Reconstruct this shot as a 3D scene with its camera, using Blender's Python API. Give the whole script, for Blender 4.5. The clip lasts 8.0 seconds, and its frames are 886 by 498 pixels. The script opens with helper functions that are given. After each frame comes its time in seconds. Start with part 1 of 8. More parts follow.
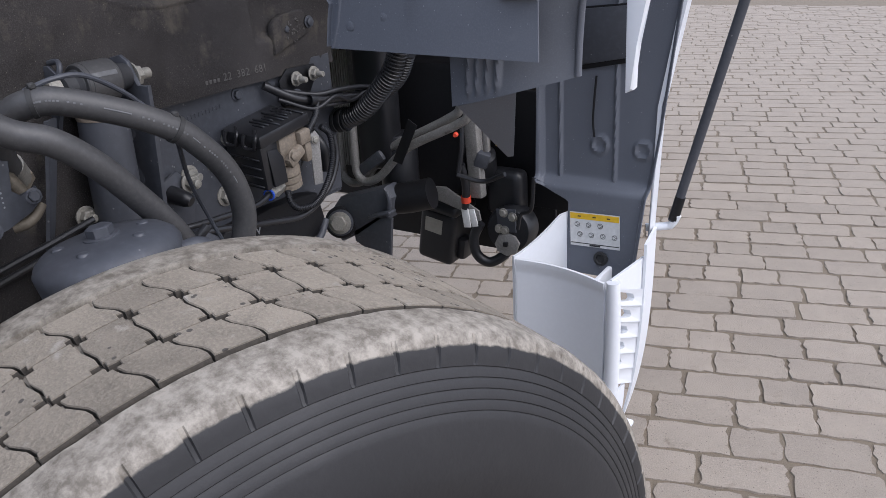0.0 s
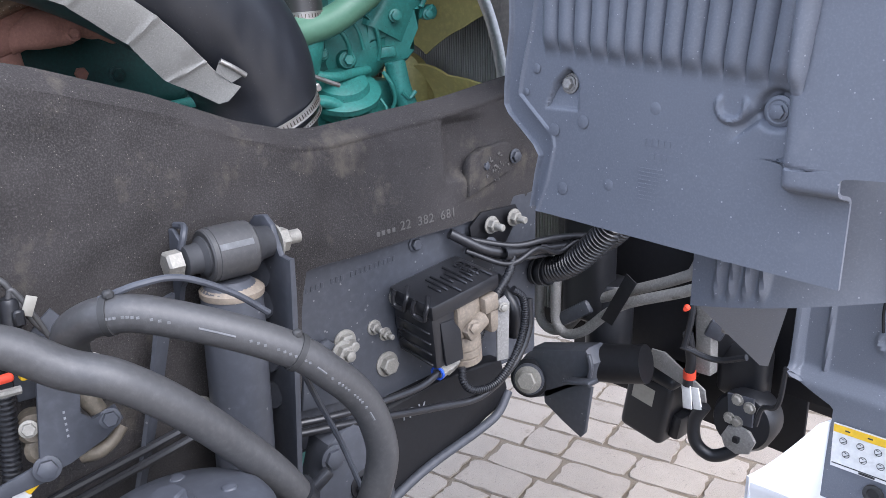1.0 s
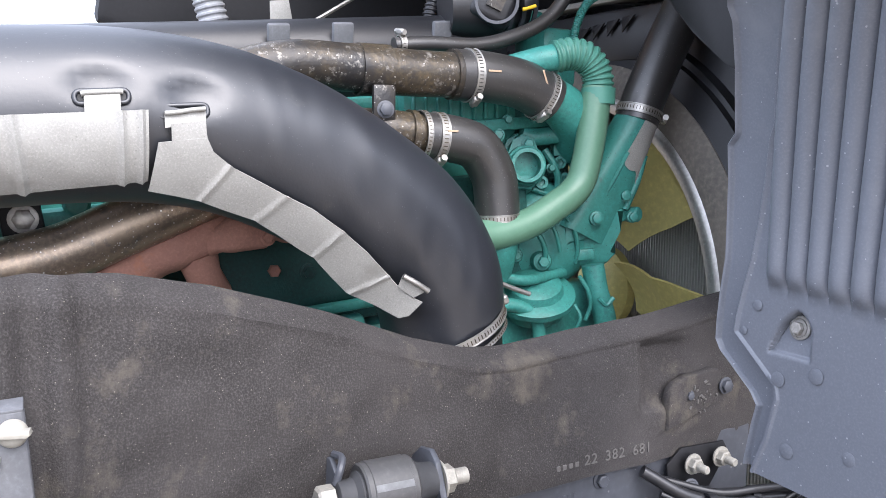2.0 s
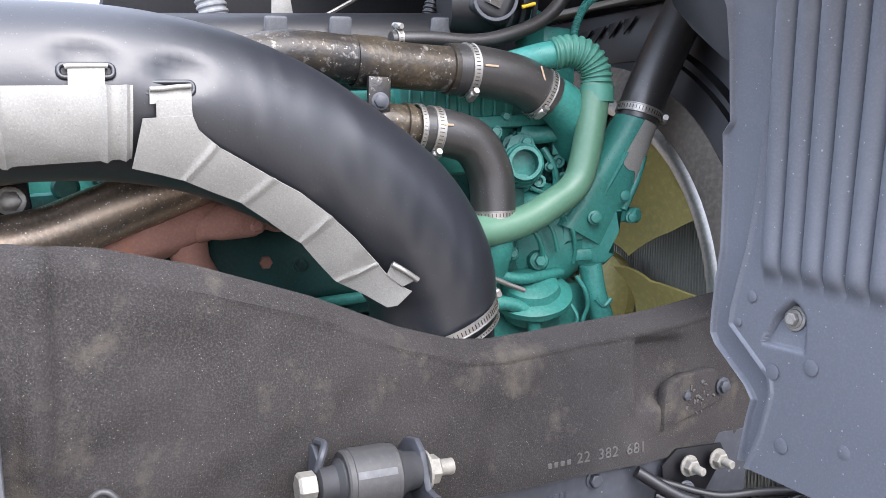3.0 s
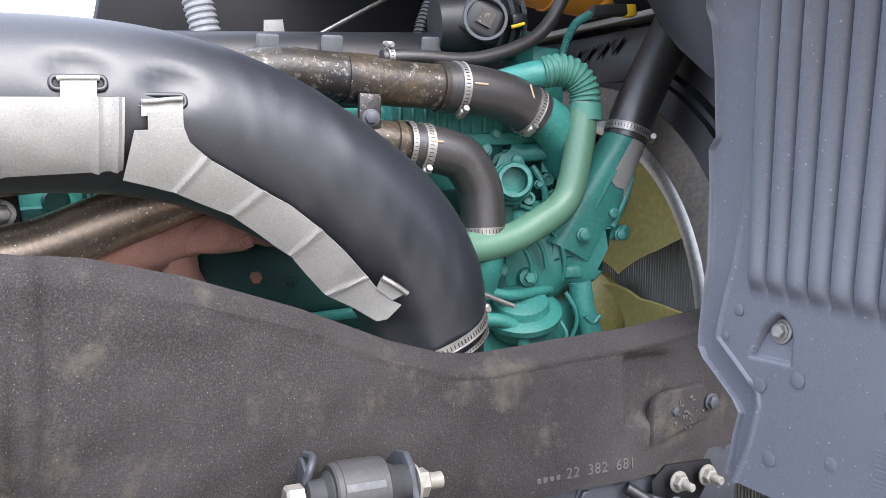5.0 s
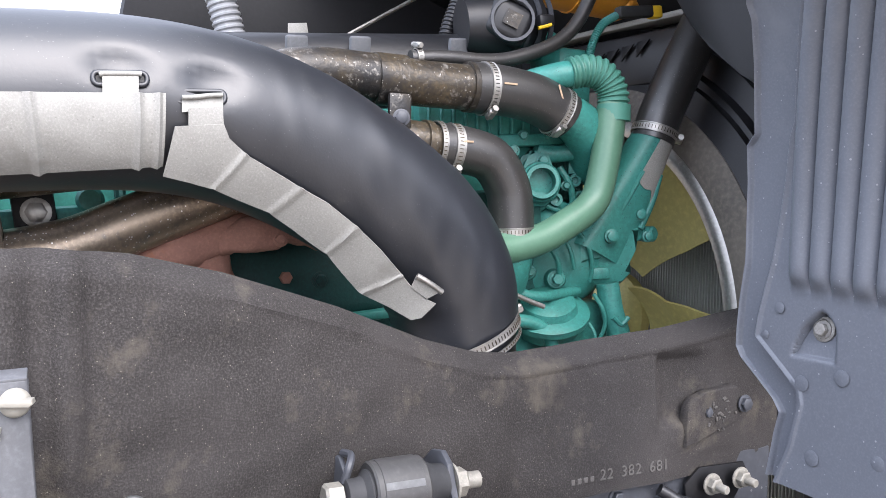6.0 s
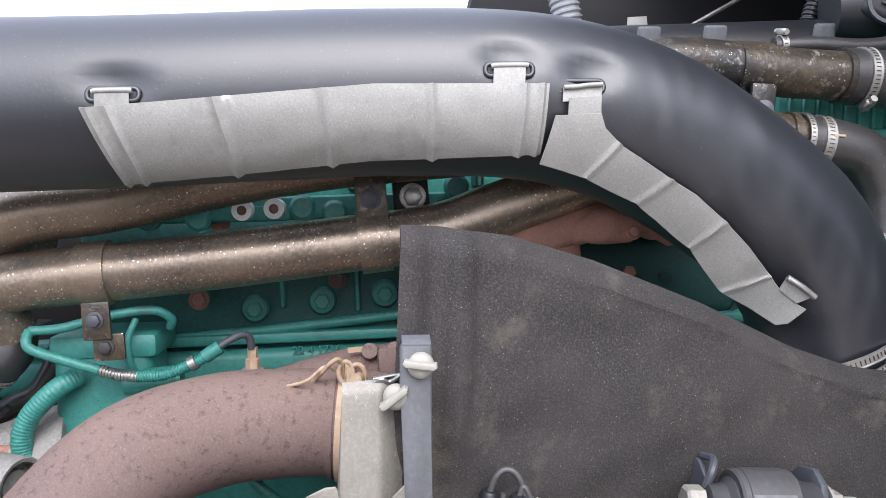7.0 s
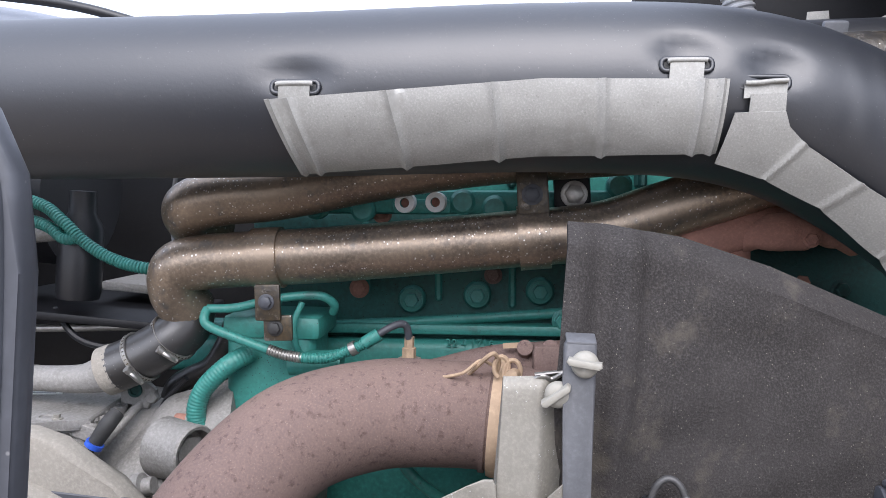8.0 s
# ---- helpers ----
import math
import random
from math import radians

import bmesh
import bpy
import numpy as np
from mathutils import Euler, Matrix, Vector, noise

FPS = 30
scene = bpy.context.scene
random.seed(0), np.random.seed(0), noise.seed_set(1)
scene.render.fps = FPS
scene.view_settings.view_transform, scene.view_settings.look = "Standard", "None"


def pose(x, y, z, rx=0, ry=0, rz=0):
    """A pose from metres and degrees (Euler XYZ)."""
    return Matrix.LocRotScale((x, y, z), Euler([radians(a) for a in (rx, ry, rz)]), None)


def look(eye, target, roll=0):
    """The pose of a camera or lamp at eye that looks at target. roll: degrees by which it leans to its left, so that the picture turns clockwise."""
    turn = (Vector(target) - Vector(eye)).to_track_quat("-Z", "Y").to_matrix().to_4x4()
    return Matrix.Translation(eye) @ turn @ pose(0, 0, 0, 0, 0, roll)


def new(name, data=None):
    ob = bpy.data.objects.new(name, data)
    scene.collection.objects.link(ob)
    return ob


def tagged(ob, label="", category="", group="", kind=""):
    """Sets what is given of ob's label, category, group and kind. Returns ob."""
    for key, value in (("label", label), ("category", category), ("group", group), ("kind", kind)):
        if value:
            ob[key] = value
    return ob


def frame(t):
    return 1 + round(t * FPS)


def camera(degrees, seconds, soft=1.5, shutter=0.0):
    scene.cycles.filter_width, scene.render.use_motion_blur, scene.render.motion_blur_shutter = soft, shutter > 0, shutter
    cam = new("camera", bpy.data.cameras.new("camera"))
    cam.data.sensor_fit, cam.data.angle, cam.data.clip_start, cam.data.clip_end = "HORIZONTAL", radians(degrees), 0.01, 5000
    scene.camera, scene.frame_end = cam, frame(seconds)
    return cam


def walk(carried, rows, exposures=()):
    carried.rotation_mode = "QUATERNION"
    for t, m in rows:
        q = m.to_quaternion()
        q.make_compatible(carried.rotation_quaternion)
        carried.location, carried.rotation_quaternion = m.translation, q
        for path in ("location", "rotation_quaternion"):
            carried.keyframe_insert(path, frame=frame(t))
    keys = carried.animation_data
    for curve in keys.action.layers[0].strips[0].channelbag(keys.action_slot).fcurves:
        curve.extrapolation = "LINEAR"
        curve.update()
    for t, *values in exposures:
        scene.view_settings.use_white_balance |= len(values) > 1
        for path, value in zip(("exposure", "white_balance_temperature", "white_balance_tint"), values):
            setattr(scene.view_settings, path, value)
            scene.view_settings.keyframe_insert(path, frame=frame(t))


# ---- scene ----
cam = camera(58.3, 8.0, soft=0.55)
PATH = [
    (0.0, (0.177, 0.23, 1.34), (-0.847, 1.772, 0.582), -3.3),
    (0.2, (0.135, 0.331, 1.353), (-0.97, 1.82, 0.604), -2.0),
    (0.5, (0.062, 0.461, 1.367), (-1.184, 1.859, 0.666), -2.6),
    (1.0, (-0.056, 0.544, 1.425), (-1.495, 1.793, 0.815), -1.6),
    (1.2, (-0.086, 0.564, 1.455), (-1.603, 1.741, 0.896), -1.2),
    (1.5, (-0.112, 0.594, 1.488), (-1.737, 1.658, 1.011), -0.6),
    (2.0, (-0.145, 0.623, 1.488), (-1.918, 1.52, 1.264), 0.1),
    (2.2, (-0.144, 0.627, 1.49), (-1.932, 1.507, 1.315), 0.4),
    (3.3, (-0.143, 0.65, 1.444), (-1.933, 1.523, 1.266), 1.0),
    (3.5, (-0.141, 0.644, 1.449), (-1.935, 1.51, 1.272), 1.0),
    (4.0, (-0.138, 0.641, 1.448), (-1.916, 1.543, 1.282), 1.0),
    (4.5, (-0.133, 0.648, 1.447), (-1.912, 1.552, 1.315), 0.9),
    (6.0, (-0.154, 0.622, 1.43), (-1.948, 1.501, 1.333), 0.9),
    (6.5, (-0.16, 0.592, 1.426), (-2.071, 1.174, 1.325), 1.6),
    (7.0, (-0.179, 0.549, 1.417), (-2.166, 0.745, 1.297), 3.0),
    (7.5, (-0.183, 0.528, 1.412), (-2.175, 0.416, 1.269), 4.1),
    (8.0, (-0.182, 0.529, 1.411), (-2.171, 0.371, 1.267), 4.8),
]
walk(cam, [(t, look(eye, target, roll)) for t, eye, target, roll in PATH], exposures=[(0.0, 0.45, 6150, 15), (0.5, 0.84, 6050, 15), (1.0, 1.58, 5900, 15), (1.5, 1.94, 6050, 15), (2.0, 1.96, 6250, 15), (3.5, 1.94, 6250, 15), (6.0, 1.90, 6350, 15), (7.0, 1.54, 6250, 15), (8.0, 1.32, 6200, 15)])


# world, sun, exposure
world = bpy.data.worlds.new("overcast_sky")
scene.world = world
world.use_nodes = True
wn = world.node_tree.nodes
sky = wn.new("ShaderNodeTexSky")
sky.sky_type, sky.sun_disc = "NISHITA", False
sky.sun_elevation, sky.sun_rotation = radians(46), radians(90)
sky.air_density, sky.dust_density, sky.ozone_density = 1.0, 4.0, 1.0
haze = wn.new("ShaderNodeMix")
haze.data_type = "RGBA"
haze.inputs["Factor"].default_value = 0.72
haze.inputs["B"].default_value = (8.4, 9.2, 10.6, 1.0)
world.node_tree.links.new(sky.outputs["Color"], haze.inputs["A"])
world.node_tree.links.new(haze.outputs["Result"], wn["Background"].inputs["Color"])
wn["Background"].inputs["Strength"].default_value = 0.118
sun_data = bpy.data.lights.new("sun", "SUN")
sun_data.energy, sun_data.angle, sun_data.color = 1.5, radians(50), (1.0, 0.97, 0.92)
sun = new("sun", sun_data)
sun.matrix_world = look((2.6, 0.0, 2.7), (0, 0, 0))


# materials
MATS = {}


def mat(name, col, rough=0.6, metal=0.0, col2=None, scale=8.0, spread=0.5, grain=120.0, bump=0.15, dist=0.002,
        specks=None, speck_scale=90.0, speck_at=0.72, rough2=None, coat=0.0, per_piece=0.0, rust=None, rust_scale=14.0, rust_at=0.6, coat_rough=0.3, spec=0.5, grit=0.2):
    """A surface with patches (col to col2), fine grain in relief, and, where given, light specks and rust."""
    m = bpy.data.materials.new(name)
    m.use_nodes = True
    n, l = m.node_tree.nodes, m.node_tree.links
    b = n["Principled BSDF"]
    co = n.new("ShaderNodeTexCoord").outputs["Object"]
    if per_piece:
        info = n.new("ShaderNodeObjectInfo")
        shift = n.new("ShaderNodeVectorMath")
        shift.operation = "ADD"
        wide = n.new("ShaderNodeMath")
        wide.operation = "MULTIPLY"
        wide.inputs[1].default_value = 37.0
        l.new(info.outputs["Random"], wide.inputs[0])
        l.new(co, shift.inputs[0])
        l.new(wide.outputs[0], shift.inputs[1])
        co = shift.outputs[0]

    def nz(s, detail=4.0, r=0.6):
        t = n.new("ShaderNodeTexNoise")
        t.inputs["Scale"].default_value, t.inputs["Detail"].default_value, t.inputs["Roughness"].default_value = s, detail, r
        l.new(co, t.inputs["Vector"])
        return t.outputs["Fac"]

    def ramp(fac, lo, hi):
        t = n.new("ShaderNodeMapRange")
        t.inputs["From Min"].default_value, t.inputs["From Max"].default_value = lo, hi
        l.new(fac, t.inputs["Value"])
        return t.outputs["Result"]

    def mix(fac, a, c):
        t = n.new("ShaderNodeMix")
        t.data_type = "RGBA"
        l.new(fac, t.inputs["Factor"])
        for v, k in ((a, "A"), (c, "B")):
            if isinstance(v, tuple):
                t.inputs[k].default_value = (*v, 1)
            else:
                l.new(v, t.inputs[k])
        return t.outputs["Result"]

    col2 = col2 or tuple(c * 0.72 for c in col)
    patches = nz(scale)
    fine = nz(grain, 3.0)
    c = mix(ramp(patches, 0.5 - spread / 2, 0.5 + spread / 2), col2, col)
    c = mix(ramp(fine, 0.25, 0.8), c, mix(ramp(fine, 0.3, 0.75), tuple(x * (1 - grit) for x in col), tuple(min(1, x * (1 + grit)) for x in col)))
    if per_piece:
        hsv = n.new("ShaderNodeHueSaturation")
        val = n.new("ShaderNodeMapRange")
        val.inputs["To Min"].default_value, val.inputs["To Max"].default_value = 1 - per_piece, 1 + per_piece
        l.new(info.outputs["Random"], val.inputs["Value"])
        l.new(val.outputs["Result"], hsv.inputs["Value"])
        l.new(c, hsv.inputs["Color"])
        c = hsv.outputs["Color"]
    if rust:
        c = mix(ramp(nz(rust_scale, 6.0, 0.7), rust_at, rust_at + 0.12), c, rust)
    if specks:
        cells = n.new("ShaderNodeTexVoronoi")
        cells.inputs["Scale"].default_value = speck_scale * 0.6
        l.new(co, cells.inputs["Vector"])
        part_of = n.new("ShaderNodeSeparateColor")
        l.new(cells.outputs["Color"], part_of.inputs["Color"])
        share = max(0.05, min(0.95, (0.74 - speck_at) * 6))
        size = n.new("ShaderNodeMapRange")
        size.inputs["From Min"].default_value, size.inputs["From Max"].default_value = 1 - share, 1.0
        size.inputs["To Min"].default_value, size.inputs["To Max"].default_value = 0.0, 0.30
        l.new(part_of.outputs["Red"], size.inputs["Value"])
        near_dot = n.new("ShaderNodeMath")
        near_dot.operation = "SUBTRACT"
        l.new(size.outputs["Result"], near_dot.inputs[0])
        l.new(cells.outputs["Distance"], near_dot.inputs[1])
        c = mix(ramp(near_dot.outputs[0], 0.0, 0.05), c, specks)
    l.new(c, b.inputs["Base Color"])
    b.inputs["Metallic"].default_value = metal
    b.inputs["Coat Weight"].default_value, b.inputs["Coat Roughness"].default_value = coat, coat_rough
    b.inputs["Specular IOR Level"].default_value = spec
    rr = n.new("ShaderNodeMapRange")
    rr.inputs["To Min"].default_value, rr.inputs["To Max"].default_value = rough, rough2 if rough2 is not None else min(1, rough + 0.15)
    l.new(patches, rr.inputs["Value"])
    l.new(rr.outputs["Result"], b.inputs["Roughness"])
    if bump:
        bp = n.new("ShaderNodeBump")
        bp.inputs["Strength"].default_value, bp.inputs["Distance"].default_value = bump, dist
        l.new(fine, bp.inputs["Height"])
        l.new(bp.outputs["Normal"], b.inputs["Normal"])
    MATS[name] = m
    return m


PAVER = mat("concrete_paver", (0.330, 0.281, 0.229), 0.88, col2=(0.265, 0.226, 0.186), scale=10, spread=0.35, grain=260, bump=0.8, dist=0.004, per_piece=0.08, rust=(0.205, 0.170, 0.130), rust_scale=15, rust_at=0.63, specks=(0.14, 0.115, 0.09), speck_scale=260, speck_at=0.655)
JOINT = mat("joint_dirt", (0.205, 0.165, 0.120), 0.95, col2=(0.115, 0.092, 0.068), scale=14, grain=240, bump=0.8, dist=0.004)
RUBBER = mat("rubber", (0.032, 0.033, 0.036), 0.62, col2=(0.022, 0.022, 0.024), scale=7, grain=140, bump=0.1)
DUSTY = mat("dusty_rubber", (0.250, 0.216, 0.172), 0.92, col2=(0.150, 0.130, 0.104), scale=24, spread=0.35, grain=260, bump=0.6, dist=0.003, per_piece=0.14, rust=(0.31, 0.285, 0.245), rust_scale=34, rust_at=0.585, specks=(0.07, 0.062, 0.054), speck_scale=130, speck_at=0.68)
GROOVE = mat("dirty_tread_groove", (0.085, 0.074, 0.062), 0.9, col2=(0.045, 0.040, 0.035), scale=30, grain=200, bump=0.4)
PAINT = mat("chassis_paint", (0.057, 0.061, 0.072), 0.44, col2=(0.043, 0.046, 0.055), scale=6, grain=90, bump=0.05, specks=(0.16, 0.16, 0.165), speck_scale=240, speck_at=0.74)
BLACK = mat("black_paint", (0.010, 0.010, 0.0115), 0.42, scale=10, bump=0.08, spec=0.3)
PLASTIC = mat("grey_plastic", (0.132, 0.143, 0.167), 0.36, col2=(0.112, 0.122, 0.144), scale=6, spread=0.4, grain=420, bump=0.10, dist=0.0008, rough2=0.52, specks=(0.27, 0.28, 0.30), speck_scale=420, speck_at=0.722, rust=(0.152, 0.162, 0.183), rust_scale=7, rust_at=0.58, grit=0.16)
SPANGLE = mat("spangled_zinc_sheet", (0.25, 0.236, 0.204), 0.6, 0.2, col2=(0.19, 0.177, 0.150), scale=26, spread=0.5, grain=300, bump=0.15, specks=(0.42, 0.42, 0.41), speck_scale=700, speck_at=0.62)
GREYPL = mat("grey_strip_plastic", (0.105, 0.108, 0.117), 0.5, scale=10, grain=200, bump=0.1)
BLACKPL = mat("black_plastic", (0.014, 0.0145, 0.017), 0.34, scale=10, grain=300, bump=0.1, dist=0.001)
HOSE = mat("black_hose", (0.019, 0.0185, 0.019), 0.28, col2=(0.040, 0.036, 0.032), scale=14, spread=0.4, grain=170, bump=0.14, rough2=0.52, spec=0.9, specks=(0.10, 0.096, 0.09), speck_scale=480, speck_at=0.67)
AIRHOSE = mat("dusty_air_hose", (0.058, 0.057, 0.057), 0.42, col2=(0.038, 0.038, 0.040), scale=9, grain=170, bump=0.1)
FELT = mat("moulded_felt", (0.053, 0.049, 0.048), 0.95, col2=(0.029, 0.027, 0.026), scale=5, spread=0.30, grain=520, bump=0.6, dist=0.0022, rust=(0.090, 0.080, 0.068), rust_scale=8, rust_at=0.57, specks=(0.17, 0.157, 0.135), speck_scale=820, speck_at=0.715, spec=0.12, grit=0.6)
# paler felt for rubbed spots, and for light painted on raised letters
FELTWORNLIT = mat("rubbed_lit_felt", (0.098, 0.092, 0.086), 0.8, col2=(0.075, 0.07, 0.066), scale=40, grain=300, bump=0.4)
INTAKE = mat("intake_plastic", (0.0095, 0.0110, 0.0155), 0.40, col2=(0.013, 0.0145, 0.019), scale=5, grain=260, bump=0.12, dist=0.0010, rough2=0.5, specks=(0.055, 0.055, 0.058), speck_scale=700, speck_at=0.715, rust=(0.024, 0.0245, 0.026), rust_scale=30, rust_at=0.60, spec=0.9, grit=0.14)
GALV = mat("galvanised_sheet", (0.315, 0.311, 0.290), 0.52, 0.22, col2=(0.245, 0.241, 0.225), scale=40, spread=0.5, grain=520, bump=0.2, dist=0.001, specks=(0.23, 0.225, 0.21), speck_scale=520, speck_at=0.70, rust=(0.235, 0.230, 0.212), rust_scale=14, rust_at=0.56, grit=0.22)
BRONZE = mat("heated_steel", (0.32, 0.252, 0.188), 0.26, 0.75, col2=(0.105, 0.090, 0.080), scale=8, spread=0.3, grain=220, bump=0.14, rough2=0.5, specks=(0.78, 0.77, 0.74), speck_scale=470, speck_at=0.612, rust=(0.17, 0.152, 0.135), rust_scale=34, rust_at=0.56)
STAINED = mat("stained_dark_steel", (0.022, 0.021, 0.021), 0.24, 0.35, col2=(0.135, 0.100, 0.055), scale=7, spread=0.25, grain=170, bump=0.35, rough2=0.5, specks=(0.40, 0.39, 0.37), speck_scale=480, speck_at=0.685, rust=(0.21, 0.195, 0.175), rust_scale=75, rust_at=0.56)
EXHAUST = mat("rusted_exhaust", (0.185, 0.128, 0.110), 0.8, 0.1, col2=(0.130, 0.092, 0.086), scale=11, spread=0.35, grain=420, bump=0.5, dist=0.0012, rust=(0.098, 0.064, 0.058), rust_scale=110, rust_at=0.545, specks=(0.25, 0.19, 0.165), speck_scale=900, speck_at=0.68)
TAN = mat("dirty_tan_casting", (0.27, 0.225, 0.175), 0.6, 0.25, col2=(0.17, 0.145, 0.115), scale=30, grain=200, bump=0.2)
TANDARK = mat("dirty_brass_fitting", (0.16, 0.135, 0.10), 0.55, 0.3, col2=(0.08, 0.07, 0.055), scale=40, grain=200, bump=0.2)
RED = mat("rusted_manifold", (0.33, 0.165, 0.122), 0.85, 0.0, col2=(0.21, 0.115, 0.094), scale=9, spread=0.5, grain=260, bump=0.4, dist=0.0015, rust=(0.36, 0.150, 0.085), rust_scale=22, rust_at=0.60)
# dirty teal, kept dark enough to hold crevice shade in its colour
TEALDIRTYSHADE = mat("dirty_shaded_teal_casting", (0.020, 0.105, 0.091), 0.5, col2=(0.012, 0.040, 0.037), scale=14, spread=0.4, grain=160, bump=0.3, specks=(0.012, 0.020, 0.020), speck_scale=420, speck_at=0.60)
# grimy teal, darkened further so that recess shade sits in the colour
GRIMESHADE = mat("grimy_shaded_teal_casting", (0.010, 0.062, 0.056), 0.6, col2=(0.012, 0.022, 0.022), scale=18, grain=200, bump=0.3)
GLOSS = mat("glossy_black_plastic", (0.020, 0.020, 0.022), 0.20, scale=14, grain=160, bump=0.05, rough2=0.4)
SANDCAST = mat("sand_cast_bracket", (0.29, 0.268, 0.23), 0.75, 0.1, col2=(0.215, 0.198, 0.17), scale=14, grain=240, bump=0.3)
TEAL = mat("teal_engine_paint", (0.036, 0.212, 0.180), 0.40, col2=(0.022, 0.125, 0.108), scale=14, spread=0.35, grain=160, bump=0.20, rust=(0.036, 0.115, 0.102), rust_scale=26, rust_at=0.60, specks=(0.018, 0.05, 0.046), speck_scale=620, speck_at=0.70)
PIPEGREEN = mat("pale_green_pipe", (0.082, 0.180, 0.120), 0.34, col2=(0.066, 0.150, 0.102), scale=5, grain=160, bump=0.04, grit=0.07)
BELLOWS = mat("green_bellows_rubber", (0.060, 0.200, 0.152), 0.42, col2=(0.046, 0.165, 0.128), scale=9, grain=160, bump=0.05, grit=0.07)
STEEL = mat("bare_steel", (0.42, 0.405, 0.38), 0.36, 0.85, col2=(0.30, 0.29, 0.27), scale=20, grain=160, bump=0.1)
ZINC = mat("zinc_bolt", (0.30, 0.286, 0.25), 0.5, 0.35, col2=(0.20, 0.192, 0.175), scale=60, grain=300, bump=0.15)
ALU = mat("cast_aluminium", (0.285, 0.276, 0.262), 0.6, 0.35, col2=(0.165, 0.158, 0.143), scale=12, spread=0.4, grain=260, bump=0.4, rust=(0.105, 0.098, 0.086), rust_scale=22, rust_at=0.60)
WHITE = mat("white_cab_plastic", (0.72, 0.74, 0.77), 0.38, col2=(0.70, 0.72, 0.75), scale=3, grain=90, bump=0.02, grit=0.02)
FANY = mat("fan_plastic", (0.47, 0.41, 0.135), 0.5, col2=(0.37, 0.32, 0.115), scale=6, grain=90, bump=0.06)
CORE = mat("radiator_core", (0.16, 0.155, 0.145), 0.6, 0.5, col2=(0.10, 0.098, 0.09), scale=14, bump=0.1)
SHROUD = mat("dusty_shroud", (0.165, 0.145, 0.122), 0.6, col2=(0.075, 0.068, 0.062), scale=5, grain=120, bump=0.08)
LABEL = mat("label_white", (0.70, 0.70, 0.68), 0.5, scale=8, bump=0.02, grit=0.04)
YELLOW = mat("yellow_plastic", (0.80, 0.50, 0.02), 0.45, scale=8, bump=0.02, grit=0.04)
REDPL = mat("red_plastic", (0.72, 0.07, 0.03), 0.45, scale=8, bump=0.02, grit=0.04)
ORANGE = mat("orange_translucent_plastic", (0.62, 0.27, 0.030), 0.35, col2=(0.52, 0.21, 0.02), scale=10, bump=0.02, grit=0.04)
BLUE = mat("blue_plastic", (0.03, 0.10, 0.55), 0.4, scale=8, bump=0.02, grit=0.04)
INK = mat("print_ink", (0.03, 0.03, 0.03), 0.6, scale=8, bump=0.0)
PRINT = mat("faded_print", (0.135, 0.138, 0.142), 0.6, scale=40, spread=0.6, col2=(0.075, 0.077, 0.08), bump=0.0)
GREY = mat("grey_print", (0.26, 0.27, 0.285), 0.6, scale=8, bump=0.0)
BEIGE = mat("heat_beige_plate", (0.42, 0.305, 0.205), 0.7, 0.1, col2=(0.30, 0.215, 0.145), scale=20, grain=160, bump=0.15)


# builders
ROOTS = {}


def thing(name, base, label, category, group="", kind=""):
    """An empty at the base of a thing; its parts hang under it."""
    ob = new(name)
    ob.empty_display_size = 0.02
    ob.location = base
    ROOTS[ob.name] = Vector(base)
    return tagged(ob, label, category, group, kind)


def part(name, bm, material, parent=None, label="", smooth=True, kind=""):
    """Links a bmesh, given in world metres, as one mesh object under a thing or a part."""
    base = ROOTS[parent.name] if parent else Vector((0, 0, 0))
    bmesh.ops.translate(bm, vec=-base, verts=bm.verts)
    bmesh.ops.recalc_face_normals(bm, faces=bm.faces)
    me = bpy.data.meshes.new(name)
    bm.to_mesh(me)
    bm.free()
    if smooth:
        me.shade_smooth()
        me.set_sharp_from_angle(angle=radians(38))
    for m in material if isinstance(material, (list, tuple)) else (material,):
        me.materials.append(m)
    ob = new(name, me)
    if parent:
        ob.parent = parent
        ROOTS[ob.name] = base
    return tagged(ob, label, kind=kind)


def lone(name, bm, material, label, category, group="", kind="", smooth=True):
    """A thing of one mesh."""
    return tagged(part(name, bm, material, None, "", smooth), label, category, group, kind)


def box(size, m=None, bevel=0.0, seg=2, bm=None):
    bm = bm or bmesh.new()
    made = bmesh.ops.create_cube(bm, size=1.0, matrix=(m if m is not None else Matrix()) @ Matrix.Diagonal((*size, 1)))["verts"]
    if bevel:
        edges = list({e for v in made for e in v.link_edges})
        bmesh.ops.bevel(bm, geom=edges, offset=bevel, segments=seg, affect="EDGES", profile=0.5)
    return bm


def at(x, y, z):
    return Matrix.Translation((x, y, z))


def toward(p, d):
    """A pose at p whose z axis points along d."""
    return Matrix.Translation(p) @ Vector(d).to_track_quat("Z", "Y").to_matrix().to_4x4()


def lathe(profile, m, seg=32, bm=None, cap=True):
    """A solid of revolution: profile rows (radius, height) about the z axis of m."""
    bm = bm or bmesh.new()
    rings = []
    for r, h in profile:
        rings.append([bm.verts.new(m @ Vector((r * math.cos(a), r * math.sin(a), h))) for a in (2 * math.pi * i / seg for i in range(seg))])
    for a, b in zip(rings, rings[1:]):
        for i in range(seg):
            bm.faces.new((a[i], a[(i + 1) % seg], b[(i + 1) % seg], b[i]))
    if cap:
        bm.faces.new(rings[0][::-1])
        bm.faces.new(rings[-1])
    return bm


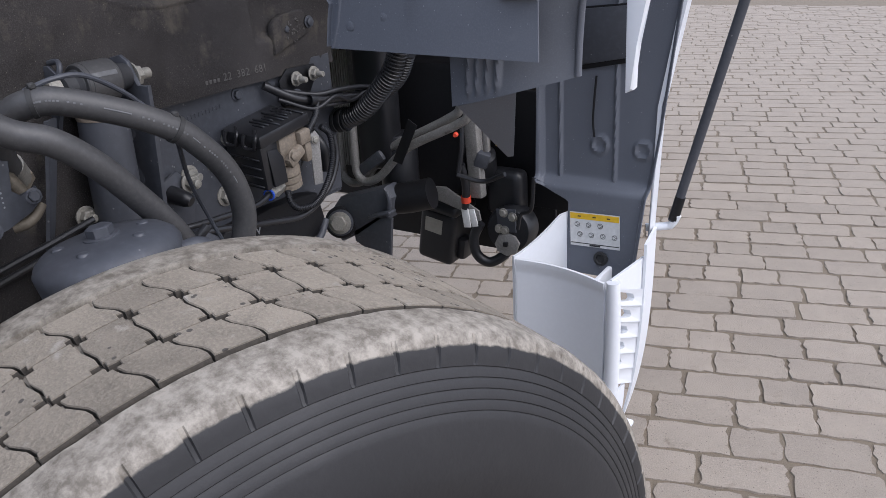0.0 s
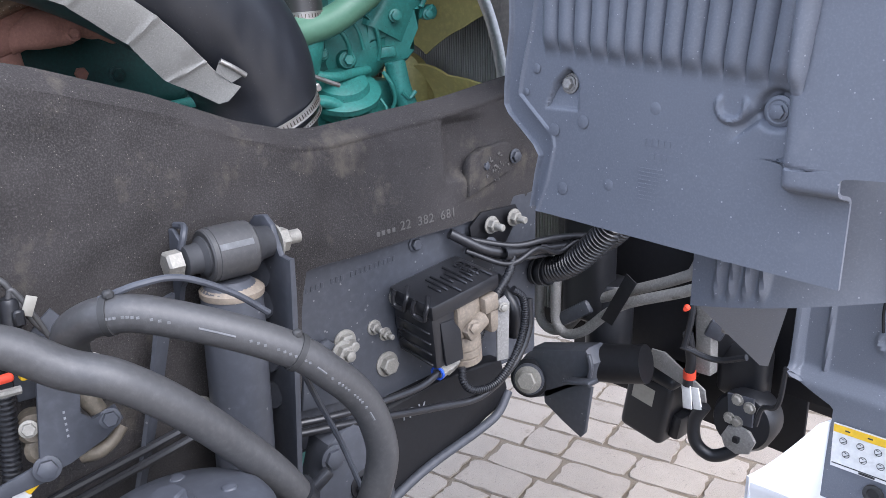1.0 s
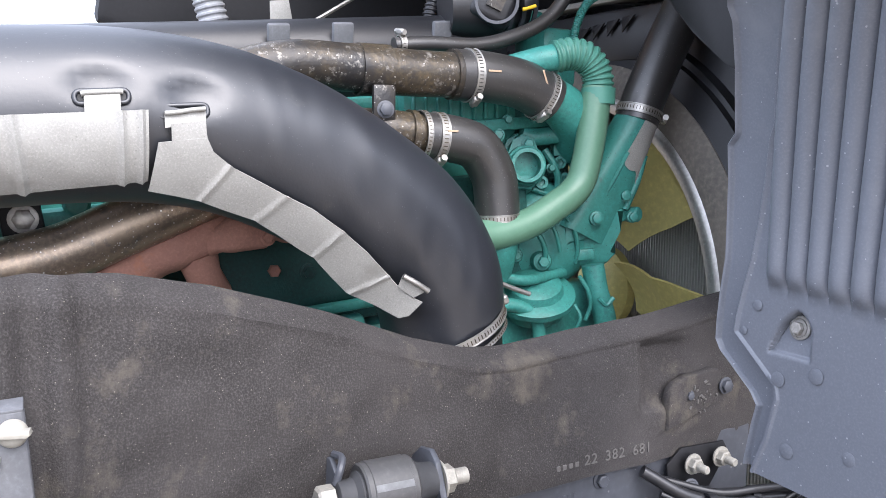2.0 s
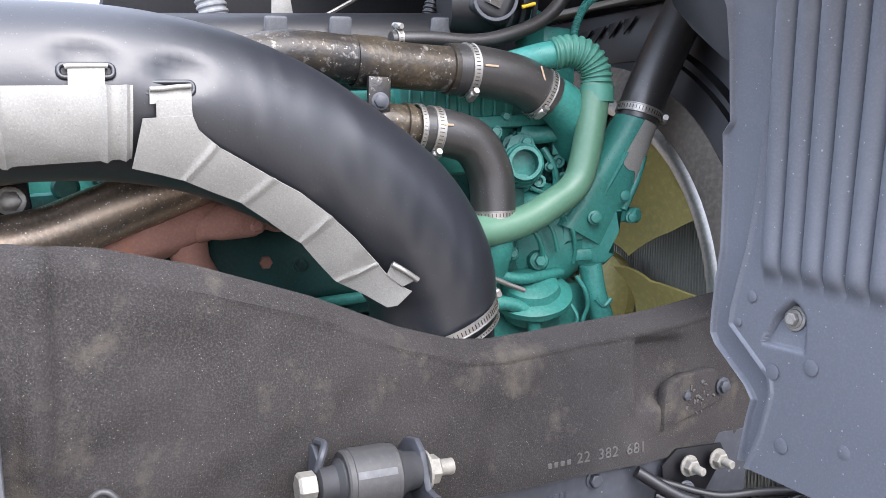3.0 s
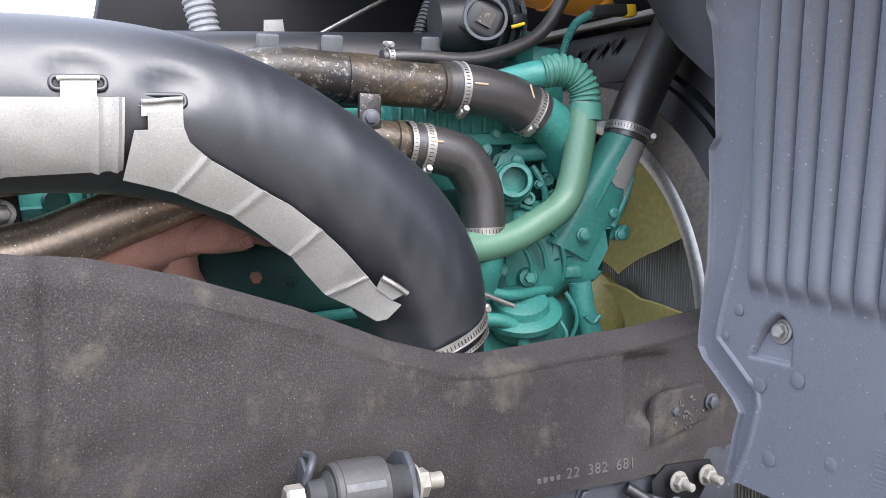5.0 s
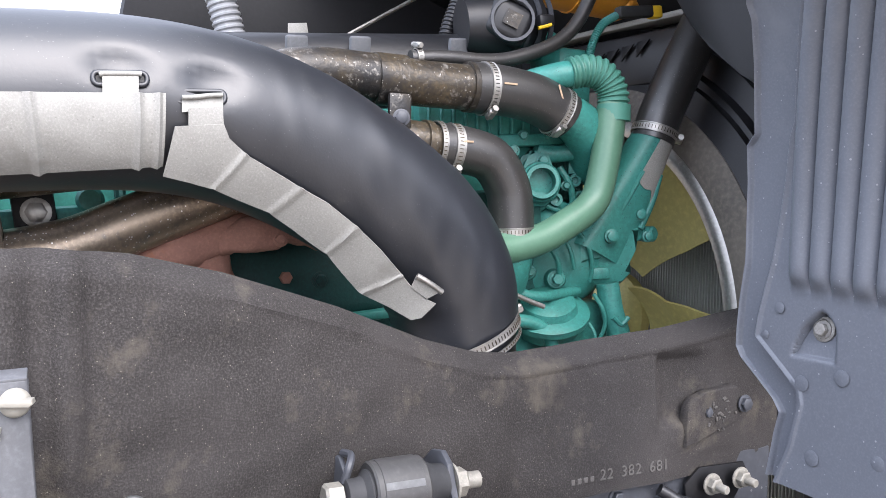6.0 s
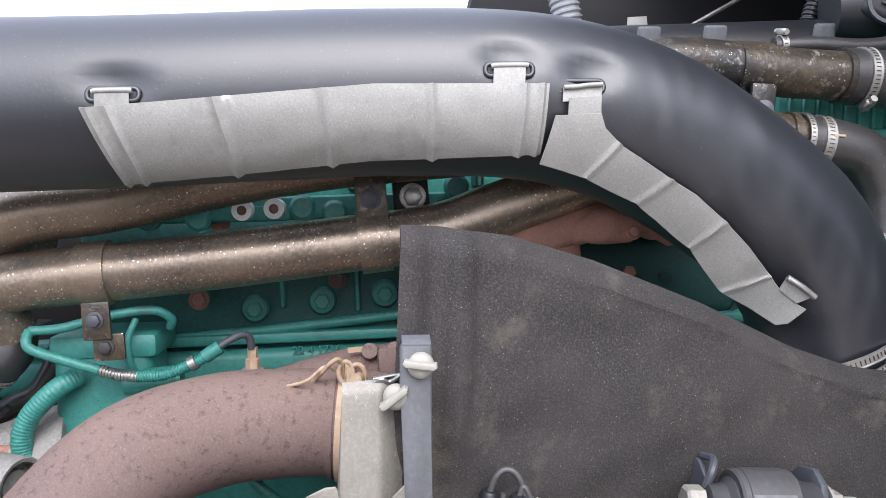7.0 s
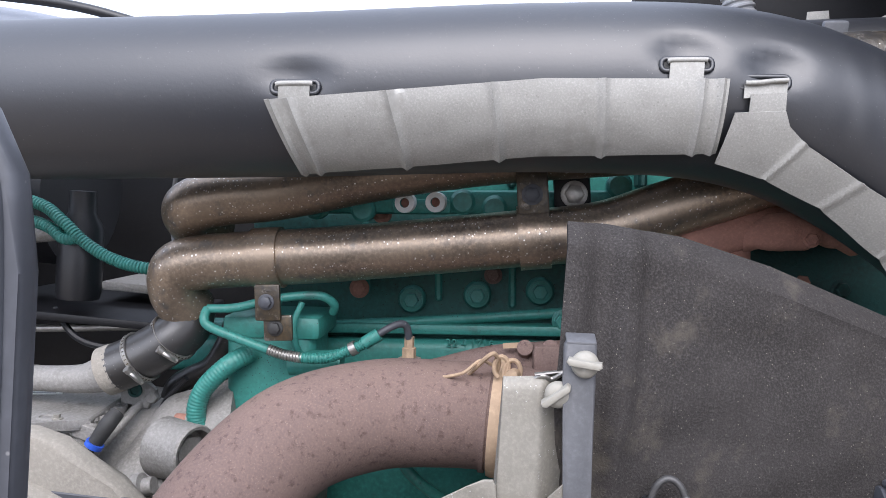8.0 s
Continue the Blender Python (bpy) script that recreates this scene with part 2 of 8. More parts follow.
def spline(points, steps=8):
    """Catmull-Rom points through the given ones."""
    ps = [Vector(p) for p in points]
    ps = [2 * ps[0] - ps[1]] + ps + [2 * ps[-1] - ps[-2]]
    out = []
    for a, b, c, d in zip(ps, ps[1:], ps[2:], ps[3:]):
        for k in range(steps):
            t = k / steps
            out.append(0.5 * (2 * b + (c - a) * t + (2 * a - 5 * b + 4 * c - d) * t * t + (3 * b - a - 3 * c + d) * t ** 3))
    out.append(ps[-2])
    return out


def tube(points, radius, seg=20, steps=8, bm=None, smooth=True, ribs=0.0, pitch=0.008, wall=0.0):
    """A round bar along the points; radius: a number or one for each point; ribs: depth of corrugations."""
    bm = bm or bmesh.new()
    line = spline(points, steps) if smooth and len(points) > 2 else [Vector(p) for p in points]
    count = len(points)
    if isinstance(radius, (int, float)):
        radii = [radius] * len(line)
    else:
        radii = [float(np.interp(i / (len(line) - 1) * (count - 1), range(count), radius)) for i in range(len(line))]
    if ribs:
        length = sum((b - a).length for a, b in zip(line, line[1:]))
        cum, acc = [0.0], 0.0
        for a, b in zip(line, line[1:]):
            acc += (b - a).length
            cum.append(acc)
        num = max(8, int(length / pitch * 4))
        fine, fr = [], []
        for k in range(num + 1):
            s = length * k / num
            i = min(len(line) - 2, max(0, int(np.searchsorted(cum, s)) - 1))
            t = (s - cum[i]) / max(1e-9, cum[i + 1] - cum[i])
            fine.append(line[i].lerp(line[i + 1], t))
            fr.append(radii[i] + (radii[i + 1] - radii[i]) * t + (0, -ribs, -ribs, 0)[k % 4])
        line, radii = fine, fr
    up = None
    rings = []
    for i, p in enumerate(line):
        d = (line[min(i + 1, len(line) - 1)] - line[max(i - 1, 0)]).normalized()
        if up is None:
            up = d.orthogonal().normalized()
        up = (up - d * up.dot(d)).normalized()
        side = d.cross(up)
        rings.append([bm.verts.new(p + radii[i] * (math.cos(a) * up + math.sin(a) * side)) for a in (2 * math.pi * k / seg for k in range(seg))])
    for a, b in zip(rings, rings[1:]):
        for k in range(seg):
            bm.faces.new((a[k], a[(k + 1) % seg], b[(k + 1) % seg], b[k]))
    bm.faces.new(rings[0][::-1])
    bm.faces.new(rings[-1])
    return bm


def plate(outline, thick, m, bevel=0.0, bm=None):
    """A flat plate: an outline in the x, y of m, its thickness along z."""
    bm = bm or bmesh.new()
    lo = [bm.verts.new(m @ Vector((x, y, -thick / 2))) for x, y in outline]
    hi = [bm.verts.new(m @ Vector((x, y, thick / 2))) for x, y in outline]
    k = len(outline)
    top = bm.faces.new(hi)
    faces = [bm.faces.new(lo[::-1]), top]
    for i in range(k):
        faces.append(bm.faces.new((lo[i], lo[(i + 1) % k], hi[(i + 1) % k], hi[i])))
    if bevel:
        edges = {e for f in (faces[0], faces[1]) for e in f.edges}
        bmesh.ops.bevel(bm, geom=list(edges), offset=bevel, segments=2, affect="EDGES", profile=0.5)
    return bm


def sheet(fn, nu, nv, thick=0.004, bm=None):
    """A curved sheet: fn(u, v) for u, v from 0 to 1, with a thickness along its own normals."""
    bm = bm or bmesh.new()
    P = [[Vector(fn(i / nu, j / nv)) for j in range(nv + 1)] for i in range(nu + 1)]
    front, back = [], []
    for i in range(nu + 1):
        fr, bk = [], []
        for j in range(nv + 1):
            du = P[min(i + 1, nu)][j] - P[max(i - 1, 0)][j]
            dv = P[i][min(j + 1, nv)] - P[i][max(j - 1, 0)]
            n = du.cross(dv)
            n = n.normalized() if n.length > 1e-12 else Vector((1, 0, 0))
            fr.append(bm.verts.new(P[i][j] + n * thick / 2))
            bk.append(bm.verts.new(P[i][j] - n * thick / 2))
        front.append(fr)
        back.append(bk)
    for i in range(nu):
        for j in range(nv):
            bm.faces.new((front[i][j], front[i + 1][j], front[i + 1][j + 1], front[i][j + 1]))
            bm.faces.new((back[i][j], back[i][j + 1], back[i + 1][j + 1], back[i + 1][j]))
    for i in range(nu):
        for j in (0, nv):
            bm.faces.new((front[i][j], front[i + 1][j], back[i + 1][j], back[i][j]))
    for j in range(nv):
        for i in (0, nu):
            bm.faces.new((front[i][j], front[i][j + 1], back[i][j + 1], back[i][j]))
    return bm


def bolt(parent, p, d, size=0.012, length=0.008, material=None, washer=True, name="bolt", stud=0.0):
    """A hexagon head with a washer (and a stud end), its seat at p, facing d."""
    m = toward(p, d)
    bm = bmesh.new()
    if washer:
        lathe([(size * 1.35, 0), (size * 1.35, size * 0.18), (size * 1.25, size * 0.22)], m, 20, bm)
    lathe([(size, 0.0), (size, length * 0.85), (size * 0.84, length)], m @ pose(0, 0, size * 0.2), 6, bm)
    if stud:
        lathe([(size * 0.55, 0), (size * 0.55, stud * 0.9), (size * 0.42, stud)], m @ pose(0, 0, length), 14, bm)
    return part(name, bm, material or ZINC, parent)


def band(parent, p, d, r, width=0.012, material=None, name="hose_clamp", screw=None):
    """A worm-drive clamp: a band about the axis d and a screw housing."""
    m = toward(p, d)
    bm = bmesh.new()
    h = width / 2
    lathe([(r, -h), (r + 0.0022, -h), (r + 0.0022, -h * 0.8), (r + 0.0014, -h * 0.7), (r + 0.0014, h * 0.7), (r + 0.0022, h * 0.8), (r + 0.0022, h), (r, h)], m, 36, bm, cap=False)
    if screw is not None:
        s = Vector(screw).normalized()
        axis = Vector(d).normalized()
        s = (s - axis * s.dot(axis)).normalized()
        t = axis.cross(s)
        c = Vector(p) + s * (r + 0.006)
        fr = Matrix((( *t, 0), (*axis, 0), (*s, 0), (0, 0, 0, 1))).transposed()
        fr.translation = c
        box((0.020, width * 1.0, 0.009), fr, 0.002, 1, bm)
        lathe([(0.0048, -0.016), (0.0048, -0.010), (0.0036, -0.010), (0.0036, 0.012)], Matrix.Translation(c) @ t.to_track_quat("Z", "Y").to_matrix().to_4x4(), 10, bm)
    ob = part(name, bm, material or STEEL, parent)
    slots = bmesh.new()
    count = int(2 * math.pi * r / 0.0052)
    for k in range(count):
        a = 2 * math.pi * k / count
        box((0.0012, 0.0012, width * 0.46), m @ Matrix.Rotation(a, 4, "Z") @ at(r + 0.0013, 0, 0), 0, 1, slots)
    part("worm_slots", slots, STAINED, parent)
    return ob


def ringband(p, d, r, width, thick, seg=40, bm=None):
    m = toward(p, d)
    h = width / 2
    return lathe([(r, -h), (r + thick, -h), (r + thick, h), (r, h)], m, seg, bm, cap=False)


def writing(parent, text, size, m, material, depth=0.0006, name="lettering"):
    cu = bpy.data.curves.new("lettering", "FONT")
    cu.body, cu.size, cu.extrude, cu.align_x, cu.align_y = text, size, depth, "CENTER", "CENTER"
    tmp = bpy.data.objects.new("lettering_source", cu)
    scene.collection.objects.link(tmp)
    bpy.context.view_layer.update()
    me = bpy.data.meshes.new_from_object(tmp.evaluated_get(bpy.context.evaluated_depsgraph_get()))
    bpy.data.objects.remove(tmp)
    bm = bmesh.new()
    bm.from_mesh(me)
    bmesh.ops.transform(bm, matrix=m, verts=bm.verts)
    return part(name, bm, material, parent, smooth=False)


def axes(origin, xdir, ydir):
    """A frame at origin with the given x and y directions."""
    x = Vector(xdir).normalized()
    z = x.cross(Vector(ydir)).normalized()
    y = z.cross(x)
    m = Matrix(((*x, 0), (*y, 0), (*z, 0), (0, 0, 0, 1))).transposed()
    m.translation = origin
    return m


def soft(t):
    """A smooth step about 0."""
    return 1 / (1 + math.exp(-max(-60.0, min(60.0, t))))


# ground
GROUND = -0.03
bm = bmesh.new()
for a, b, c, d in (((-400, -400), (400, -400), (400, 400), (-400, 400)),):
    bm.faces.new([bm.verts.new((x, y, GROUND - 0.0035)) for x, y in (a, b, c, d)])
ground = lone("ground", bm, JOINT, "dirt-filled paved yard around the truck", "ground", kind="structure", smooth=False)


# front wheel
WHEEL = Vector((-0.331, 0.6695, 0.4755))
STEER, CAMBER = radians(-19.66), radians(-2.7)
AXLE = Vector((math.cos(STEER) * math.cos(CAMBER), math.sin(STEER) * math.cos(CAMBER), math.sin(CAMBER)))
R = 0.5327
AHEAD = Vector((-math.sin(STEER), math.cos(STEER), 0))
wheel_frame = axes(WHEEL, AHEAD, AXLE.cross(AHEAD))
PITCHES = 65


def tyre_body():
    prof = [(-0.30, 0.30), (-0.315, 0.34), (-0.325, 0.40), (-0.318, 0.45), (-0.303, 0.48), (-0.280, 0.505), (-0.266, 0.519), (-0.254, 0.5285),
            (-0.236, 0.5315), (-0.2060, 0.5325), (-0.2045, 0.5205), (-0.1935, 0.5205), (-0.19, 0.5215), (-0.100, 0.5215), (-0.008, 0.5215), (-0.0060, 0.5205), (0.0045, 0.5205),
            (0.0060, 0.5327), (0.0300, 0.5322), (0.0470, 0.5300), (0.0550, 0.5255), (0.0600, 0.5190), (0.0632, 0.5140), (0.0665, 0.5050), (0.0690, 0.4970), (0.0682, 0.4957), (0.0700, 0.4940), (0.0735, 0.4870),
            (0.0727, 0.4857), (0.0750, 0.4840), (0.0780, 0.4770), (0.0773, 0.4757), (0.0795, 0.4740), (0.0825, 0.4670), (0.0817, 0.4657), (0.0840, 0.4640), (0.0866, 0.4570), (0.0859, 0.4557), (0.0880, 0.4540),
            (0.0910, 0.4460), (0.0960, 0.4300), (0.101, 0.405), (0.103, 0.385), (0.099, 0.36), (0.090, 0.335), (0.075, 0.31), (0.070, 0.295)]
    # fine steps about each shoulder nick, coarse ones between
    step = 2 * math.pi / PITCHES
    nick = 0.0022 / R
    turns = [step * (i + 0.225) + d for i in range(PITCHES) for d in (-nick * 1.5, -nick * 0.8, nick * 0.8, nick * 1.5, step * 0.30, step * 0.50, step * 0.70)]
    seg = len(turns)
    bm = bmesh.new()
    rings = []
    for k, (w, r) in enumerate(prof):
        ring = []
        for i in range(seg):
            a = turns[i]
            rr = r
            if i % 7 in (1, 2) and 0.5 > w > 0.0595 and r > 0.504:
                rr -= 0.006
            if 0.5 > w > 0.0 and r > 0.515:
                rr += 0.0012 * noise.noise(Vector((math.cos(a) * 40, math.sin(a) * 40, w * 60)))
            p = wheel_frame @ Vector((rr * math.cos(a), rr * math.sin(a), w))
            p.z = max(p.z, GROUND)
            ring.append(bm.verts.new(p))
        rings.append(ring)
    for a, b in zip(rings, rings[1:]):
        for i in range(seg):
            bm.faces.new((a[i], a[(i + 1) % seg], b[(i + 1) % seg], b[i]))
    return bm


def tyre_material():
    """Black rubber with dry dust caked on the tread and scuffs over the shoulder."""
    m = mat("tyre_rubber", (0.015, 0.0148, 0.016), 0.55, col2=(0.026, 0.0255, 0.027), scale=9, grain=110, bump=0.2)
    n, l = m.node_tree.nodes, m.node_tree.links
    b = n["Principled BSDF"]
    rubber = b.inputs["Base Color"].links[0].from_socket
    co = n.new("ShaderNodeTexCoord").outputs["Object"]
    off = n.new("ShaderNodeVectorMath")
    off.operation = "CROSS_PRODUCT"
    off.inputs[1].default_value = AXLE
    l.new(co, off.inputs[0])
    ln = n.new("ShaderNodeVectorMath")
    ln.operation = "LENGTH"
    l.new(off.outputs[0], ln.inputs[0])

    def nz(s, d=5.0, r=0.65):
        t = n.new("ShaderNodeTexNoise")
        t.inputs["Scale"].default_value, t.inputs["Detail"].default_value, t.inputs["Roughness"].default_value = s, d, r
        l.new(co, t.inputs["Vector"])
        return t.outputs["Fac"]
    jit = n.new("ShaderNodeMath")
    jit.operation = "MULTIPLY_ADD"
    jit.inputs[1].default_value, jit.inputs[2].default_value = 0.006, -0.003
    l.new(nz(55), jit.inputs[0])
    add = n.new("ShaderNodeMath")
    l.new(ln.outputs["Value"], add.inputs[0])
    l.new(jit.outputs[0], add.inputs[1])
    rng = n.new("ShaderNodeMapRange")
    rng.inputs["From Min"].default_value, rng.inputs["From Max"].default_value = 0.5150, 0.5172
    l.new(add.outputs[0], rng.inputs["Value"])
    dust = n.new("ShaderNodeMix")
    dust.data_type = "RGBA"
    dr = n.new("ShaderNodeMapRange")
    dr.inputs["From Min"].default_value, dr.inputs["From Max"].default_value = 0.38, 0.62
    l.new(nz(60, 7.0, 0.72), dr.inputs["Value"])
    l.new(dr.outputs["Result"], dust.inputs["Factor"])
    dust.inputs["A"].default_value, dust.inputs["B"].default_value = (0.135, 0.117, 0.094, 1), (0.33, 0.298, 0.252, 1)
    mx = n.new("ShaderNodeMix")
    mx.data_type = "RGBA"
    l.new(rng.outputs["Result"], mx.inputs["Factor"])
    l.new(rubber, mx.inputs["A"])
    l.new(dust.outputs["Result"], mx.inputs["B"])
    l.new(mx.outputs["Result"], b.inputs["Base Color"])
    return m


wheel = thing("front_wheel", WHEEL, "worn dusty truck tyre turned outward on the paving", "wheel")
tyre = part("tyre", tyre_body(), tyre_material(), wheel)
rim = bmesh.new()
lathe([(0.285, -0.29), (0.300, -0.28), (0.285, -0.24), (0.25, -0.20), (0.25, 0.02), (0.285, 0.06), (0.302, 0.088), (0.292, 0.095), (0.27, 0.07), (0.22, 0.0), (0.16, -0.03), (0.14, 0.03), (0.05, 0.05)], wheel_frame, 48, rim)
part("rim", rim, STEEL, wheel)


def block_mesh(name, w0, w1, lean, cut0, cut1):
    """One tread block about angle 0: a wavy-sided prism with cut corners, its top edges rounded."""
    step = 2 * math.pi / PITCHES
    gap = 0.0013 / R

    def wave(w):
        t = (w - w0) / (w1 - w0)
        return lean * step * (t - 0.5) + 0.07 * step * math.sin(t * 2 * math.pi)

    ws = [w0 + (w1 - w0) * k / 6 for k in range(7)]
    lo = [(wave(w) - step / 2 + gap, w) for w in ws]
    hi = [(wave(w) + step / 2 - gap, w) for w in ws]
    g = 0.0007
    lo[0], hi[0] = (lo[0][0], w0 + g), (hi[0][0], w0 + g)
    lo[-1], hi[-1] = (lo[-1][0], w1 - g), (hi[-1][0], w1 - g)
    nb, nw = 0.0055 / R, 0.0090
    if cut0:
        lo = [(lo[0][0] + nb, w0 + g), (lo[0][0] + nb, w0 + nw)] + [(lo[1][0], w0 + nw)] + lo[1:]
        hi = [(hi[0][0] - nb, w0 + g), (hi[0][0] - nb, w0 + nw)] + [(hi[1][0], w0 + nw)] + hi[1:]
    if cut1:
        lo = lo[:-1] + [(lo[-2][0], w1 - nw), (lo[-1][0] + nb, w1 - nw), (lo[-1][0] + nb, w1 - g)]
        hi = hi[:-1] + [(hi[-2][0], w1 - nw), (hi[-1][0] - nb, w1 - nw), (hi[-1][0] - nb, w1 - g)]
    bm = bmesh.new()

    def put(a, w, r):
        return bm.verts.new((r * math.cos(a), r * math.sin(a), w))
    rows = []
    for r, inset in ((0.519, 0.0), (0.5312, 0.0), (0.5327, 0.0010)):
        L = [put(a + inset / R, w, r) for a, w in lo]
        H = [put(a - inset / R, w, r) for a, w in hi]
        rows.append((L, H))
    k = len(lo)
    for (L0, H0), (L1, H1) in zip(rows, rows[1:]):
        for i in range(k - 1):
            bm.faces.new((L0[i], L0[i + 1], L1[i + 1], L1[i]))
            bm.faces.new((H0[i + 1], H0[i], H1[i], H1[i + 1]))
        bm.faces.new((L0[0], L1[0], H1[0], H0[0]))
        bm.faces.new((L0[-1], H0[-1], H1[-1], L1[-1]))
    for f in bm.faces:
        f.material_index = 1 if f.calc_center_median().to_2d().length < 0.528 else 0
    L, H = rows[-1]
    for i in range(k - 1):
        bm.faces.new((L[i], L[i + 1], H[i + 1], H[i]))
    bmesh.ops.recalc_face_normals(bm, faces=bm.faces)
    me = bpy.data.meshes.new(name)
    bm.to_mesh(me)
    bm.free()
    me.materials.append(DUSTY)
    me.materials.append(GROOVE)
    return me


for row, (w0, w1, lean, c0, c1, turn) in enumerate(((-0.1925, -0.135, -0.35, False, True, 0.43), (-0.135, -0.0665, 0.0, True, True, 0.18), (-0.0665, -0.0045, -0.35, True, False, 0.79))):
    me = block_mesh("tread_block", w0, w1, lean, c0, c1)
    for i in range(PITCHES):
        a = 2 * math.pi * (i + turn) / PITCHES
        m = Matrix.Translation(-WHEEL) @ wheel_frame @ Matrix.Rotation(a, 4, "Z")
        if (wheel_frame @ Matrix.Rotation(a, 4, "Z") @ Vector((R, 0, 0))).z < GROUND + 0.03:
            continue
        ob = new("tread_block", me)
        ob.parent = tyre
        ob.matrix_basis = m


# chassis rail
rail = thing("chassis_rail", (-1.0, 0.2, 0.8), "dark grey painted steel truck chassis rail", "chassis rail")
bm = bmesh.new()
box((0.008, 2.98, 0.265), at(-0.962, -0.79, 0.9325), 0.002, 1, bm)
box((0.008, 0.845, 0.30), at(-0.9625, 1.1225, 0.95), 0.002, 1, bm)
part("web", bm, PAINT, rail)
part("lower_flange", box((0.075, 3.825, 0.008), at(-1.0, -0.3675, 0.797), 0.002), PAINT, rail)
for y, z, s in ((1.412, 1.069, 0.011), (1.464, 1.071, 0.011)):
    bolt(rail, (-0.936, y, z), (1, 0, -0.02), s, 0.010, ZINC, stud=0.018)
bolt(rail, (-0.958, 1.27, 1.064), (1, 0, 0), 0.009, 0.007, PAINT)
bolt(rail, (-0.958, 1.229, 0.99), (1, 0, 0), 0.010, 0.009, ZINC)
bolt(rail, (-0.958, 1.131, 0.946), (1, 0, 0), 0.014, 0.010, ZINC, stud=0.02)
bolt(rail, (-0.958, 1.185, 0.952), (1, 0, 0), 0.009, 0.008, ZINC, stud=0.014)
bolt(rail, (-0.958, 1.205, 0.935), (1, 0, 0), 0.008, 0.008, ZINC, stud=0.012)
bolt(rail, (-0.958, 1.205, 0.885), (1, 0, 0), 0.015, 0.012, ZINC)
for k in range(19):
    if k not in (4, 8):
        part("stamped_mark", box((0.0010, 0.0045, 0.008), at(-0.9580, 1.075 + k * 0.0085, 1.040 + 0.0006 * k), 0.0003, 1), PAINT, rail)
far_rail = thing("far_chassis_rail", (-1.87, 0.2, 0.8), "dark grey chassis rail on the far side of the engine", "chassis rail")
part("web", box((0.008, 3.9, 0.42), at(-1.87, -0.33, 1.0), 0.002), PAINT, far_rail)
part("lower_flange", box((0.075, 3.9, 0.008), at(-1.83, -0.33, 0.797), 0.002), PAINT, far_rail)
beam = thing("cross_member", (-1.4, -0.7, 0.8), "dark steel cross member between the chassis rails", "cross member")
part("web", box((0.90, 0.008, 0.55), at(-1.415, -0.75, 1.0), 0.002), BLACK, beam)
part("flange", box((0.90, 0.06, 0.008), at(-1.415, -0.72, 1.27), 0.002), BLACK, beam)

# moulded felt noise shield
SHIELD_TOP = ((0.578, 1.392), (0.612, 1.392), (0.678, 1.386), (0.762, 1.366), (0.881, 1.327), (0.99, 1.283), (1.06, 1.263), (1.11, 1.258), (1.20, 1.262), (1.354, 1.274), (1.56, 1.300))
SHIELD_X = ((0.578, -0.825), (0.60, -0.838), (0.65, -0.845), (0.75, -0.876), (0.88, -0.905), (1.0, -0.935), (1.10, -0.948), (1.20, -0.955), (1.33, -0.962), (1.56, -0.975))


def felt(u, v):
    y = 0.578 + u * 0.98
    top = np.interp(y, [p[0] for p in SHIELD_TOP], [p[1] for p in SHIELD_TOP])
    low = np.interp(y, (0.578, 1.03, 1.06, 1.56), (0.78, 0.86, 1.081, 1.078))
    z = low + (top - low) * v ** 0.8
    x = np.interp(y, [p[0] for p in SHIELD_X], [p[1] for p in SHIELD_X])
    d = top - z
    x += -0.030 * math.exp(-(d / 0.010)) + 0.008 * math.exp(-((d - 0.13) / 0.06) ** 2) + 0.0035 * math.exp(-((d - 0.018) / 0.004) ** 2)
    x -= 0.035 * max(0.0, (1.25 - z)) * (1 if y < 1.0 else 0.4)
    x += 0.012 * math.exp(-((y - 0.632) / 0.010) ** 2) * math.exp(-max(0.0, d - 0.15) / 0.1) + 0.010 * math.exp(-((y - 0.590) / 0.012) ** 2)
    x += 0.008 * noise.noise(Vector((y * 7, z * 9, 3.0))) + 0.003 * noise.noise(Vector((y * 25, z * 25, 1.0)))
    x += 0.010 / (1 + math.exp(-(y - 1.0) * 60))
    boss = 1 / ((1 + math.exp(-(y - 1.325) * 500)) * (1 + math.exp((z - 1.245) * 300)) * (1 + math.exp(-(z - 1.155) * 400)))
    x -= 0.016 * boss * (1 / (1 + math.exp((y - 1.40) * 120)))
    return (x, y, z)


def felt_x(y, z):
    """The felt's face at y, z."""
    top = np.interp(y, [p[0] for p in SHIELD_TOP], [p[1] for p in SHIELD_TOP])
    low = np.interp(y, (0.578, 1.03, 1.06, 1.56), (0.78, 0.86, 1.081, 1.078))
    return felt((y - 0.578) / 0.98, ((z - low) / (top - low)) ** 1.25)[0] + 0.0035


shield = thing("noise_shield", (-0.9, 1.0, 0.8), "worn black moulded felt noise shield beside the engine", "noise shield")
part("felt_panel", sheet(felt, 240, 90, 0.007), FELT, shield)
# moulded letters in paler felt: light on their relief is in the colour
for k, ch in enumerate("22 382 681"):
    if ch != " ":
        y = 1.234 + 0.0113 * k
        writing(shield, ch, 0.020, axes((felt_x(y, 1.1035), y, 1.1035), (0, 1, 0.02), (0, 0, 1)), FELTWORNLIT, 0.0012)
for k in range(4):
    y = 1.186 + 0.010 * k
    part("worn_mark", box((0.002, 0.006, 0.007), at(felt_x(y, 1.102), y, 1.102), 0.0008, 1), FELTWORNLIT, shield)
PAD = [(1.366, 1.122), (1.366, 1.165), (1.369, 1.178), (1.378, 1.187), (1.40, 1.193), (1.45, 1.199), (1.462, 1.196), (1.468, 1.186), (1.470, 1.150)]
